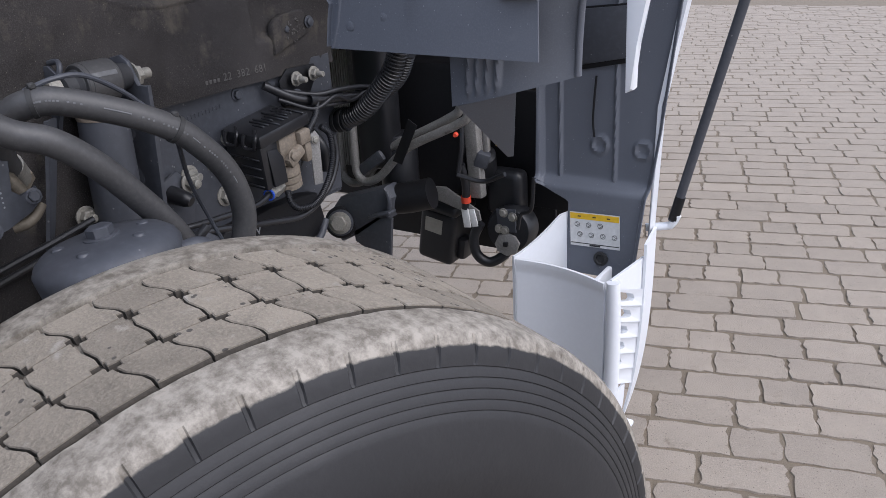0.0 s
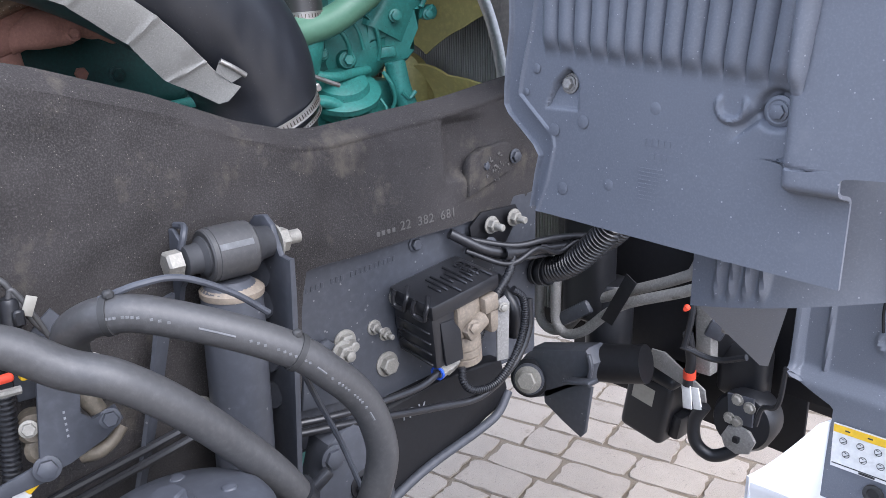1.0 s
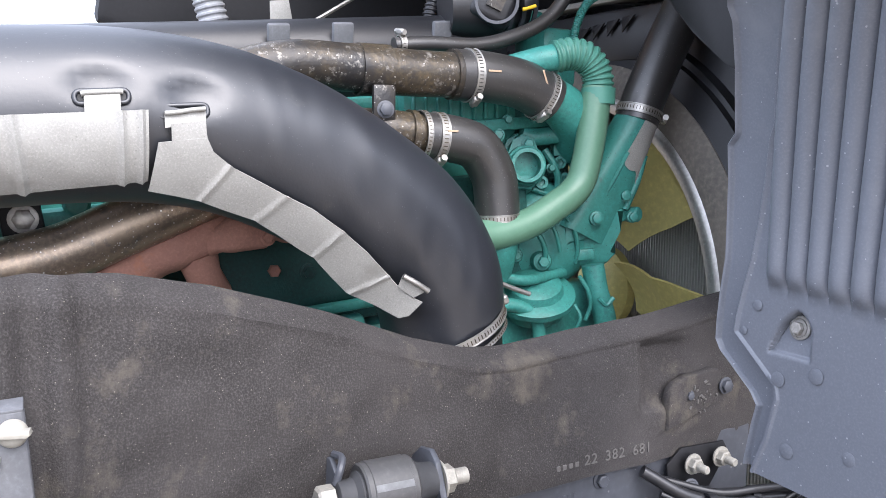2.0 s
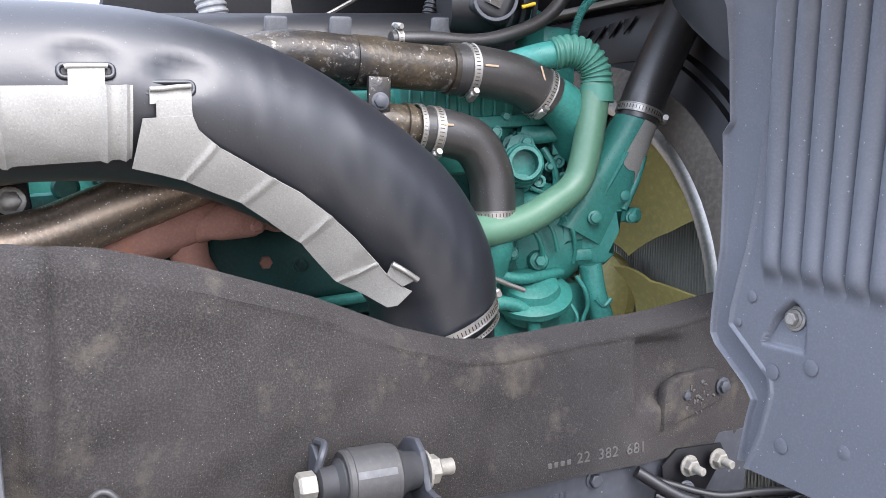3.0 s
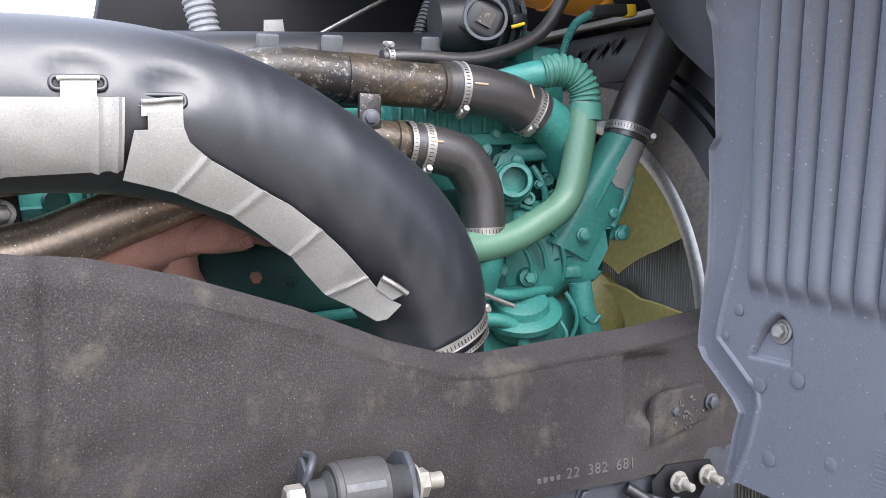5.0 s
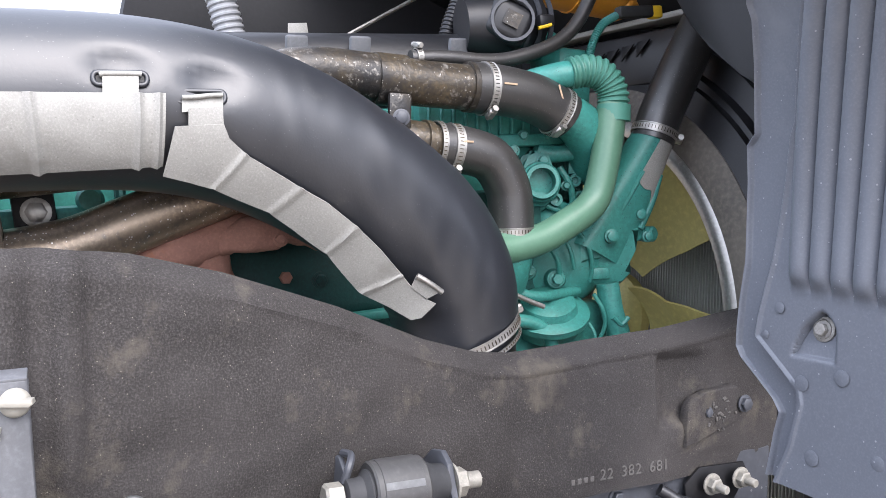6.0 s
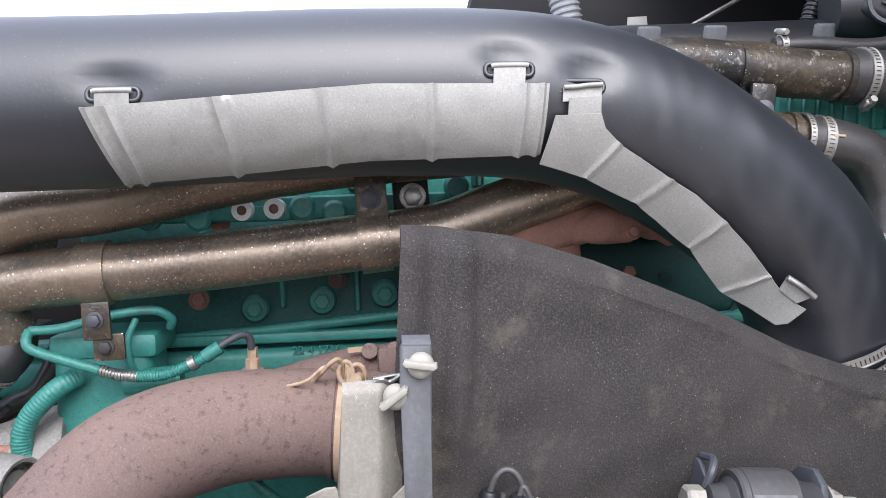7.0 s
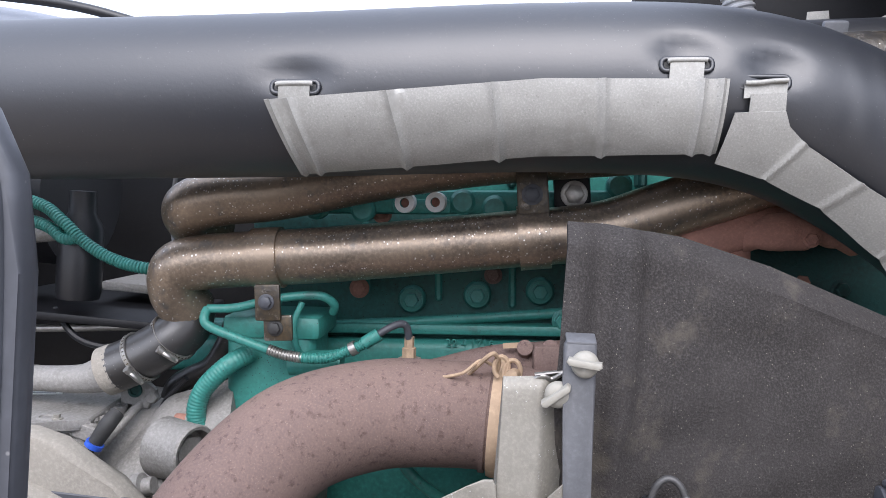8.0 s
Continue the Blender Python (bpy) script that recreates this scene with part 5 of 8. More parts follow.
def cast_lump(bm, rough=0.0016, scale=45):
    """Uneven sand-cast skin."""
    for v in bm.verts:
        v.co += rough * noise.noise_vector(v.co * scale)
    return bm


def hollow_boss(y, z, r, h, x=-1.262, d=None):
    m = toward((x, y, z), d or FACE)
    bm = lathe([(r * 1.25, -0.03), (r * 1.05, h * 0.6), (r, h), (r * 0.55, h), (r * 0.5, h - 0.006), (0.001, h - 0.007)], m, 22)
    return part("hollow_boss", bm, TEAL, front)


def rib(points, r=0.0045):
    return part("cast_rib", tube(points, r, 8, 6), TEAL, front)


def ported_face(u, v):
    y = 1.255 + 0.195 * u
    z = 1.285 + 0.27 * v
    x = -1.284 + 0.012 * noise.noise(Vector((y * 16, z * 16, 1))) + 0.006 * noise.noise(Vector((y * 40, z * 40, 7)))
    r2 = math.hypot(y - 1.385, z - 1.345)
    x += 0.022 * soft((0.070 - r2) * 160)
    for a, b, c, d in ((1.30, 1.52, 1.27, 1.42), (1.375, 1.50, 1.40, 1.40), (1.27, 1.40, 1.33, 1.31), (1.40, 1.53, 1.44, 1.44)):
        t = max(0.0, min(1.0, ((y - a) * (c - a) + (z - b) * (d - b)) / ((c - a) ** 2 + (d - b) ** 2)))
        x += 0.010 * math.exp(-(math.hypot(y - a - t * (c - a), z - b - t * (d - b)) / 0.005) ** 2)
    e = min(u, 1 - u, v, 1 - v)
    return (x - 0.03 * math.exp(-e / 0.03), y, z)


part("cast_face", sheet(ported_face, 90, 110, 0.008), TEALDIRTYSHADE, front)
FACE = Vector((0.93, -0.36, 0.05))
# flange with the open port, its neck bolt and side arm
FL = [(-0.037, 0.004), (-0.038, -0.012), (-0.030, -0.030), (-0.010, -0.040), (0.016, -0.040), (0.034, -0.024), (0.038, -0.004), (0.034, 0.016), (0.018, 0.034), (0.016, 0.046), (0.006, 0.052), (-0.006, 0.050), (-0.012, 0.040), (-0.026, 0.024)]
part("port_flange", plate(FL, 0.016, face_at(1.330, 1.479, -1.258), 0.004), TEAL, front)
part("flange_step", plate([(x * 1.14, y * 1.10 - 0.004) for x, y in FL], 0.012, face_at(1.330, 1.479, -1.272), 0.004), TEAL, front)
bm = bmesh.new()
lathe([(0.0215, -0.012), (0.0215, 0.022), (0.0275, 0.022), (0.0290, 0.019), (0.0290, 0.012), (0.0325, 0.010), (0.0335, -0.004)], toward((-1.246, 1.330, 1.478), FACE), 40, bm, cap=False)
lathe([(0.021, -0.004), (0.006, -0.006)], toward((-1.246, 1.330, 1.478), FACE), 30, bm)
part("port", bm, TEAL, front)
bolt(front, (-1.247, 1.336, 1.513), FACE, 0.0085, 0.008, TEAL)
part("side_arm", cast_lump(tube([(-1.262, 1.330, 1.532), (-1.258, 1.348, 1.526), (-1.248, 1.372, 1.527), (-1.236, 1.392, 1.529)], [0.013, 0.015, 0.0145, 0.0135], 20, 6), 0.001), TEAL, front)
part("arm_eye", lathe([(0.0135, 0.0), (0.0135, 0.003), (0.0065, 0.003), (0.006, -0.004), (0.001, -0.005)], toward((-1.235, 1.3925, 1.529), (0.55, 0.80, 0.05)), 22), TEAL, front)
part("arm_hole", lathe([(0.0058, -0.004), (0.0058, -0.002)], toward((-1.234, 1.3935, 1.529), (0.55, 0.80, 0.05)), 14), INK, front)
# bolted bracket beside the arm
part("bolt_plate", plate([(-0.020, -0.026), (0.020, -0.026), (0.021, 0.012), (0.012, 0.030), (-0.016, 0.034), (-0.021, 0.010)], 0.012, face_at(1.412, 1.520, -1.252), 0.003), TEAL, front)
bolt(front, (-1.244, 1.412, 1.515), FACE, 0.0105, 0.010, TEAL)
for y, z, r, h in ((1.407, 1.483, 0.0105, 0.012), (1.369, 1.450, 0.0105, 0.018), (1.416, 1.455, 0.0105, 0.016), (1.438, 1.490, 0.0085, 0.010), (1.300, 1.440, 0.009, 0.010)):
    hollow_boss(y, z, r, h)
rib([(-1.258, 1.352, 1.440), (-1.250, 1.372, 1.432), (-1.252, 1.402, 1.424), (-1.258, 1.43, 1.420)])
rib([(-1.258, 1.375, 1.505), (-1.250, 1.390, 1.478), (-1.250, 1.398, 1.450), (-1.256, 1.395, 1.425)], 0.006)
rib([(-1.260, 1.420, 1.500), (-1.252, 1.432, 1.470), (-1.252, 1.445, 1.440)], 0.005)
rib([(-1.262, 1.285, 1.500), (-1.256, 1.295, 1.470), (-1.258, 1.290, 1.430)], 0.006)
for y, z, r in ((1.281, 1.527, 0.0085), (1.300, 1.552, 0.007), (1.345, 1.556, 0.007), (1.385, 1.474, 0.006)):
    bolt(front, (-1.252, y, z), FACE, r, 0.008, TEAL)
# water pump: a bulging body with parting ribs and screwed lugs
body = bmesh.new()
lathe([(0.088, -0.06), (0.092, -0.02), (0.084, 0.004), (0.062, 0.020), (0.030, 0.028), (0.004, 0.030)], toward((-1.262, 1.372, 1.362), (0.90, -0.42, 0.12)), 44, body)
part("pump_housing", cast_lump(body, 0.003, 26), TEAL, front)
PB = [(1.285, 1.345), (1.300, 1.330), (1.340, 1.312), (1.420, 1.306), (1.480, 1.314), (1.494, 1.330), (1.486, 1.372), (1.506, 1.402), (1.498, 1.414), (1.44, 1.408), (1.32, 1.410), (1.292, 1.396)]
part("pump_body", plate([(1.08 * (y - 1.39), z - 1.36) for y, z in PB], 0.050, face_at(1.39, 1.36, -1.262), 0.012), TEAL, front)
rib([(-1.230, 1.322, 1.386), (-1.214, 1.338, 1.366), (-1.214, 1.350, 1.340), (-1.226, 1.356, 1.312)])
rib([(-1.224, 1.350, 1.402), (-1.210, 1.366, 1.372), (-1.212, 1.378, 1.338)], 0.0035)
rib([(-1.226, 1.392, 1.400), (-1.212, 1.404, 1.376), (-1.214, 1.414, 1.345), (-1.222, 1.416, 1.316)], 0.004)
for y, z, r in ((1.352, 1.322, 0.0105), (1.473, 1.322, 0.0085), (1.312, 1.392, 0.009), (1.462, 1.398, 0.009), (1.300, 1.335, 0.008)):
    part("lug", cast_lump(lathe([(r * 1.7, -0.03), (r * 1.6, -0.002), (r * 1.35, 0.003)], toward((-1.226, y, z), FACE), 18), 0.001), TEAL, front)
    bolt(front, (-1.223, y, z), FACE, r * 0.9, 0.009, TEAL)
part("pump_boss", box((0.030, 0.036, 0.020), at(-1.226, 1.434, 1.330) @ pose(0, 0, 0, 4, 0, -20), 0.004), TEAL, front)
part("ribbed_cover", box((0.05, 0.20, 0.055), at(-1.285, 1.22, 1.572) @ pose(0, 0, 0, INCL), 0.006), TEAL, front)
for k in range(9):
    part("cover_rib", box((0.008, 0.006, 0.050), at(-1.258, 1.135 + 0.021 * k, 1.566 + 0.0017 * k), 0.002, 1), TEAL, front)
part("top_rail", box((0.10, 0.30, 0.020), at(-1.30, 1.30, 1.545) @ pose(0, 0, 0, INCL), 0.005), TEAL, front)
part("upper_boss", box((0.10, 0.07, 0.10), at(-1.33, 1.42, 1.66), 0.012), TEAL, front)
part("upper_tower", box((0.06, 0.06, 0.05), at(-1.36, 1.39, 1.72), 0.008), TEAL, front)
part("thermostat_elbow", tube([(-1.20, 1.340, 1.588), (-1.205, 1.375, 1.570), (-1.22, 1.415, 1.545), (-1.26, 1.44, 1.52)], [0.0325, 0.036, 0.042, 0.045], 28), TEAL, front)
CENTRE = ((1.537, 1.562), (1.508, 1.505), (1.482, 1.450), (1.456, 1.400), (1.43, 1.360))


def neck_point(s, a, grow=0.0):
    """The outlet casting: round at the top, wide and flat below; s along it, a round it."""
    y, z = np.interp(s * 4, range(5), [c[0] for c in CENTRE]), np.interp(s * 4, range(5), [c[1] for c in CENTRE])
    wide = np.interp(s * 4, range(5), (0.0345, 0.040, 0.045, 0.047, 0.048)) + grow
    deep = np.interp(s * 4, range(5), (0.0345, 0.036, 0.036, 0.034, 0.034)) + grow
    nx = np.interp(s, (0, 1), (-1.217, -1.240))
    c, q = math.cos(a), math.sin(a)
    e = 1.0 - 0.45 * min(1.0, s * 2)
    c, q = math.copysign(abs(c) ** e, c), math.copysign(abs(q) ** e, q)
    return Vector((nx + deep * c, y + 0.90 * wide * q, z - 0.42 * wide * q))


neck = bmesh.new()
rings = [[neck.verts.new(neck_point(i / 30, 2 * math.pi * k / 40)) for k in range(40)] for i in range(31)]
for a, b in zip(rings, rings[1:]):
    for k in range(40):
        neck.faces.new((a[k], a[(k + 1) % 40], b[(k + 1) % 40], b[k]))
part("outlet_neck", neck, TEAL, front)
part("bare_patch", sheet(lambda u, v: neck_point(0.03 + v * (0.46 - 0.16 * (1 - u) + 0.03 * math.sin(u * 9)), -0.20 + 1.0 * u, 0.0014), 14, 16, 0.0012), GALV, front)
part("fan_bracket_arm", plate([(-0.075, -0.045), (-0.03, -0.030), (0.020, -0.010), (0.052, 0.004), (0.050, 0.020), (0.0, 0.022), (-0.04, 0.030), (-0.075, 0.03)], 0.026, axes((-1.222, 1.470, 1.388), (0.15, 1, 0), (0, 0, 1)), 0.007), TEAL, front)
part("bracket_lug", lathe([(0.013, -0.016), (0.013, 0.014), (0.010, 0.017), (0.004, 0.017)], toward((-1.208, 1.519, 1.396), (0.9, 0.3, 0.0)), 20), TEAL, front)
rib([(-1.190, 1.494, 1.500), (-1.196, 1.470, 1.455), (-1.204, 1.452, 1.420)], 0.005)
part("neck_rib", tube([(-1.196, 1.535, 1.495), (-1.196, 1.520, 1.450), (-1.200, 1.500, 1.405)], 0.006, 10), TEAL, front)
for y, z, r in ((1.497, 1.428, 0.011), (1.440, 1.392, 0.012), (1.515, 1.392, 0.010)):
    part("bolt_boss", lathe([(r, -0.01), (r, 0.006), (r * 0.7, 0.007), (r * 0.7, 0.013), (r * 0.5, 0.014)], toward((-1.200, y, z), FACE), 18), TEAL, front)
# lower outlet: a flanged ring with a clamp lug, seen from above
low = bmesh.new()
tilt = toward((-1.222, 1.335, 1.272), (0.45, -0.25, 1.0))
lathe([(0.050, -0.035), (0.054, -0.012), (0.066, -0.010), (0.067, 0.000), (0.060, 0.003), (0.048, 0.006), (0.044, 0.018), (0.030, 0.024), (0.004, 0.026)], tilt, 44, low)
part("lower_housing", cast_lump(low, 0.0012, 40), TEAL, front)
part("clamp_lug", cast_lump(box((0.030, 0.034, 0.030), tilt @ at(0.012, 0.066, -0.002), 0.009, 3), 0.001), TEAL, front)
bolt(front, tilt @ Vector((0.026, 0.072, 0.004)), FACE, 0.008, 0.008, TEAL)
part("feed_pipe", tube([(-1.20, 1.255, 1.306), (-1.196, 1.30, 1.298), (-1.205, 1.345, 1.300), (-1.22, 1.39, 1.302)], 0.0085, 14), TEAL, front)
rib([(-1.180, 1.385, 1.255), (-1.172, 1.392, 1.235), (-1.176, 1.386, 1.215)], 0.003)
rib([(-1.186, 1.398, 1.300), (-1.180, 1.412, 1.275), (-1.184, 1.420, 1.250), (-1.190, 1.415, 1.225)], 0.0035)
part("drain_pipe", tube([(-1.20, 1.435, 1.315), (-1.195, 1.442, 1.270), (-1.19, 1.455, 1.225), (-1.19, 1.46, 1.17)], 0.019, 18), TEAL, front)
part("low_pipe", tube([(-1.20, 1.24, 1.262), (-1.195, 1.285, 1.258), (-1.19, 1.318, 1.235), (-1.19, 1.328, 1.18)], 0.011, 14), TEAL, front)
part("tie", tube([(-1.178, 1.432, 1.262), (-1.175, 1.446, 1.250), (-1.172, 1.458, 1.262)], 0.004, 8), TEAL, front)
part("lower_mass", box((0.18, 0.30, 0.18), at(-1.32, 1.34, 1.19), 0.03, 3), TEAL, front)
screw = thing("clamp_screw", (-1.10, 1.2, 1.3), "long bright clamp screw at the intake end", "screw")
part("shank", tube([(-1.085, 1.175, 1.322), (-1.088, 1.215, 1.306), (-1.09, 1.24, 1.297)], 0.0035, 10), STEEL, screw)

# hoses at the front of the engine
hose_a = thing("upper_radiator_hose", (-1.2, 1.1, 1.55), "dark brown stained coolant pipe and rubber hose with clamps", "hose")
part("pipe", tube([(-1.215, 0.80, 1.560), (-1.205, 0.87, 1.598), (-1.20, 0.93, 1.613), (-1.20, 1.00, 1.614), (-1.20, 1.10, 1.611), (-1.20, 1.205, 1.612)], 0.033, 28), STAINED, hose_a)
part("strap", ringband((-1.20, 1.045, 1.612), (0, 1, 0), 0.0332, 0.046, 0.003), STAINED, hose_a)
part("pipe_bead", ringband((-1.20, 1.172, 1.612), (0, 1, 0), 0.0330, 0.010, 0.004), STAINED, hose_a)
part("paint_mark", box((0.0012, 0.022, 0.003), at(-1.1615, 1.222, 1.616), 0.0004, 1), BEIGE, hose_a)
part("paint_mark", box((0.0012, 0.003, 0.026), at(-1.164, 1.312, 1.610) @ pose(0, 0, 0, 20), 0.0004, 1), BEIGE, hose_a)
part("strap_lug", box((0.010, 0.034, 0.050), at(-1.170, 1.050, 1.565), 0.004), STAINED, hose_a)
bolt(hose_a, (-1.164, 1.050, 1.556), (1, -0.2, 0), 0.009, 0.006, PAINT)
part("rubber_hose", tube([(-1.20, 1.175, 1.612), (-1.20, 1.22, 1.612), (-1.20, 1.28, 1.605), (-1.20, 1.315, 1.594), (-1.20, 1.345, 1.580)], 0.0375, 28), HOSE, hose_a)
band(hose_a, (-1.20, 1.200, 1.612), (0, 1, 0), 0.0378, 0.013, STEEL, screw=(0.5, 0, -1))
band(hose_a, (-1.20, 1.330, 1.587), (0, 1, -0.42), 0.0380, 0.012, STEEL, screw=(0.6, 0, -1))
hose_b = thing("lower_radiator_hose", (-1.19, 1.2, 1.38), "bent black rubber coolant hose with steel clamps", "hose")
part("pipe", tube([(-1.20, 1.02, 1.530), (-1.192, 1.07, 1.528), (-1.19, 1.13, 1.521)], 0.030, 24), STAINED, hose_b)
part("pipe_bead", ringband((-1.19, 1.098, 1.5245), (0, 1, -0.1), 0.030, 0.010, 0.004), STAINED, hose_b)
part("paint_mark", box((0.0012, 0.016, 0.003), at(-1.1545, 1.150, 1.528), 0.0004, 1), BEIGE, hose_b)
part("rubber_hose", tube([(-1.19, 1.115, 1.522), (-1.19, 1.165, 1.518), (-1.19, 1.208, 1.505), (-1.19, 1.235, 1.468), (-1.19, 1.243, 1.430), (-1.19, 1.245, 1.385)], 0.0345, 28), HOSE, hose_b)
band(hose_b, (-1.19, 1.140, 1.520), (0, 1, -0.08), 0.0347, 0.014, STEEL, screw=(0.5, 0, -1))
band(hose_b, (-1.19, 1.115, 1.522), (0, 1, -0.05), 0.0347, 0.008, STEEL)
band(hose_b, (-1.19, 1.2445, 1.400), (0, 0.05, -1), 0.0347, 0.012, STEEL, screw=(0.6, 1, 0))
part("outlet", tube([(-1.19, 1.245, 1.39), (-1.195, 1.246, 1.35), (-1.22, 1.25, 1.31)], 0.033, 22), TEAL, hose_b)
green = thing("green_coolant_pipe", (-1.17, 1.3, 1.37), "pale green painted coolant pipe with a ribbed bend", "pipe")
part("pipe", tube([(-1.18, 1.12, 1.402), (-1.172, 1.17, 1.384), (-1.17, 1.215, 1.375), (-1.17, 1.256, 1.381), (-1.17, 1.299, 1.395), (-1.17, 1.345, 1.420), (-1.17, 1.366, 1.433), (-1.17, 1.384, 1.452), (-1.17, 1.394, 1.480), (-1.17, 1.404, 1.53), (-1.172, 1.415, 1.600)], 0.0235, 26), PIPEGREEN, green)
part("ribbed_bend", tube([(-1.172, 1.417, 1.590), (-1.173, 1.414, 1.622), (-1.177, 1.398, 1.645), (-1.184, 1.372, 1.652), (-1.192, 1.345, 1.646)], 0.0255, 24, 8, ribs=0.0032, pitch=0.0085), BELLOWS, green)
part("cuff", tube([(-1.172, 1.417, 1.575), (-1.172, 1.417, 1.600)], 0.0268, 24), BELLOWS, green)
part("stub", tube([(-1.19, 1.352, 1.647), (-1.20, 1.325, 1.641), (-1.23, 1.29, 1.63)], 0.021, 20), TEAL, green)
big = thing("radiator_top_hose", (-1.22, 1.55, 1.5), "black rubber radiator top hose on a steel clamp", "hose")
part("rubber_hose", tube([(-1.216, 1.533, 1.552), (-1.214, 1.55, 1.60), (-1.212, 1.59, 1.68), (-1.21, 1.63, 1.755), (-1.21, 1.68, 1.86)], 0.0372, 28), HOSE, big)
band(big, (-1.2155, 1.538, 1.567), (0.02, 0.30, 0.95), 0.0376, 0.014, STEEL, screw=(0.7, 1, 0))

# top rear of the engine front: hose, throttle housing, plugs
thin = thing("breather_hose", (-1.25, 1.2, 1.66), "thin black rubber breather hose with a clamp", "hose")
part("hose", tube([(-1.25, 1.10, 1.656), (-1.25, 1.16, 1.662), (-1.25, 1.24, 1.665), (-1.25, 1.30, 1.680), (-1.25, 1.36, 1.707), (-1.25, 1.40, 1.745), (-1.25, 1.43, 1.80)], 0.0115, 16), HOSE, thin)
band(thin, (-1.25, 1.112, 1.658), (0, 1, 0.08), 0.012, 0.009, STEEL, screw=(0.2, 0, 1))
throttle = thing("throttle_housing", (-1.33, 1.32, 1.70), "dark cast throttle housing with hoses", "throttle")
part("body", tube([(-1.34, 1.23, 1.735), (-1.33, 1.29, 1.742), (-1.33, 1.36, 1.755)], [0.045, 0.055, 0.05], 24), BLACKPL, throttle)
part("motor", box((0.05, 0.075, 0.066), at(-1.292, 1.292, 1.738) @ pose(0, 0, 0, -24, 0, -20), 0.014, 3), BLACKPL, throttle)
part("motor_rim", ringband((-1.268, 1.286, 1.738), (0.9, -0.36, 0.05), 0.031, 0.008, 0.005, 28), PAINT, throttle)
part("label", box((0.002, 0.027, 0.024), at(-1.2625, 1.283, 1.738) @ pose(0, 0, 0, -24, 0, -20), 0), STAINED, throttle)
for k in range(3):
    part("ring", ringband((-1.33, 1.32 + 0.022 * k, 1.748 + 0.004 * k), (0, 1, 0.16), 0.054, 0.008, 0.003), PAINT, throttle)
plug = thing("yellow_connector", (-1.25, 1.36, 1.78), "yellow and black electrical connectors on the engine", "connector")
part("cap", box((0.03, 0.03, 0.02), at(-1.27, 1.345, 1.742) @ pose(0, 0, 0, 6), 0.005), BLACKPL, plug)
part("lead", tube([(-1.26, 1.33, 1.728), (-1.255, 1.352, 1.735)], 0.003, 8), YELLOW, plug)
bottle = thing("coolant_bottle", (-1.40, 1.50, 1.82), "orange translucent plastic coolant bottle over the engine", "bottle")
part("tank", tube([(-1.42, 1.33, 1.865), (-1.42, 1.38, 1.862), (-1.42, 1.50, 1.858), (-1.42, 1.60, 1.855), (-1.42, 1.645, 1.855)], [0.020, 0.046, 0.048, 0.048, 0.022], 28, 6), ORANGE, bottle)
part("neck", lathe([(0.030, -0.03), (0.032, 0.0), (0.028, 0.004)], toward((-1.41, 1.62, 1.82), (0.3, 0.3, -1)), 24), ORANGE, bottle)
part("seam", ringband((-1.42, 1.50, 1.858), (0, 1, 0), 0.048, 0.005, 0.003, 32), ORANGE, bottle)
harness = thing("sensor_harness", (-1.3, 1.5, 1.75), "green corrugated sensor cable with a yellow plug", "cable")
part("conduit", tube([(-1.27, 1.435, 1.66), (-1.27, 1.443, 1.71), (-1.272, 1.465, 1.75), (-1.28, 1.50, 1.772)], 0.0075, 12, ribs=0.001, pitch=0.004), TEAL, harness)
part("plug_body", box((0.02, 0.075, 0.020), at(-1.285, 1.545, 1.785) @ pose(0, 0, 0, 8), 0.004), INK, harness)
part("plug_end", box((0.02, 0.024, 0.022), at(-1.285, 1.590, 1.79) @ pose(0, 0, 0, 8), 0.004), YELLOW, harness)
riser = thing("corrugated_tube", (-1.4, 1.23, 1.70), "black corrugated wiring tube", "cable")
part("conduit", tube([(-1.40, 1.228, 1.700), (-1.40, 1.236, 1.745), (-1.40, 1.258, 1.80)], 0.014, 14, ribs=0.0025, pitch=0.007), BLACKPL, riser)

# fan, shroud and radiator
FAN = Vector((-1.498, 1.62, 1.219))
shroud = thing("fan_shroud", (-1.5, 1.65, 0.8), "dusty plastic fan shroud with a bright metal ring", "fan shroud")
def clear_low(bm):
    """Opens the shroud at its lower outer corner, where the pipes pass."""
    gone = [f for f in bm.faces if f.calc_center_median().z < 1.10 and f.calc_center_median().x > -1.17]
    bmesh.ops.delete(bm, geom=gone, context="FACES")
    return bm


part("shroud", clear_low(lathe([(0.402, -0.05), (0.402, 0.0), (0.43, 0.002), (0.462, -0.012), (0.462, -0.018), (0.43, -0.006), (0.41, -0.02)], toward(FAN, (0, -1, 0)), 96, cap=False)), SHROUD, shroud)
part("outer_shroud", clear_low(lathe([(0.460, -0.014), (0.50, -0.030), (0.55, -0.045), (0.60, -0.06), (0.60, -0.066), (0.54, -0.052), (0.46, -0.022)], toward(FAN, (0, -1, 0)), 96, cap=False)), BLACKPL, shroud)
part("ring", lathe([(0.372, -0.04), (0.374, 0.0), (0.386, 0.006), (0.398, 0.005), (0.404, 0.0), (0.402, -0.04)], toward(FAN, (0, -1, 0)), 96, cap=False), STEEL, shroud)
for r in (0.50, 0.52, 0.57):
    part("step", clear_low(lathe([(r, -0.05), (r + 0.006, -0.020), (r + 0.012, -0.05)], toward(FAN, (0, -1, 0)), 96, cap=False)), GLOSS, shroud)
part("top_ledge", box((0.9, 0.05, 0.10), at(-1.72, 1.66, 1.745) @ pose(0, 0, 0, 0, 3), 0.008), BLACKPL, shroud)
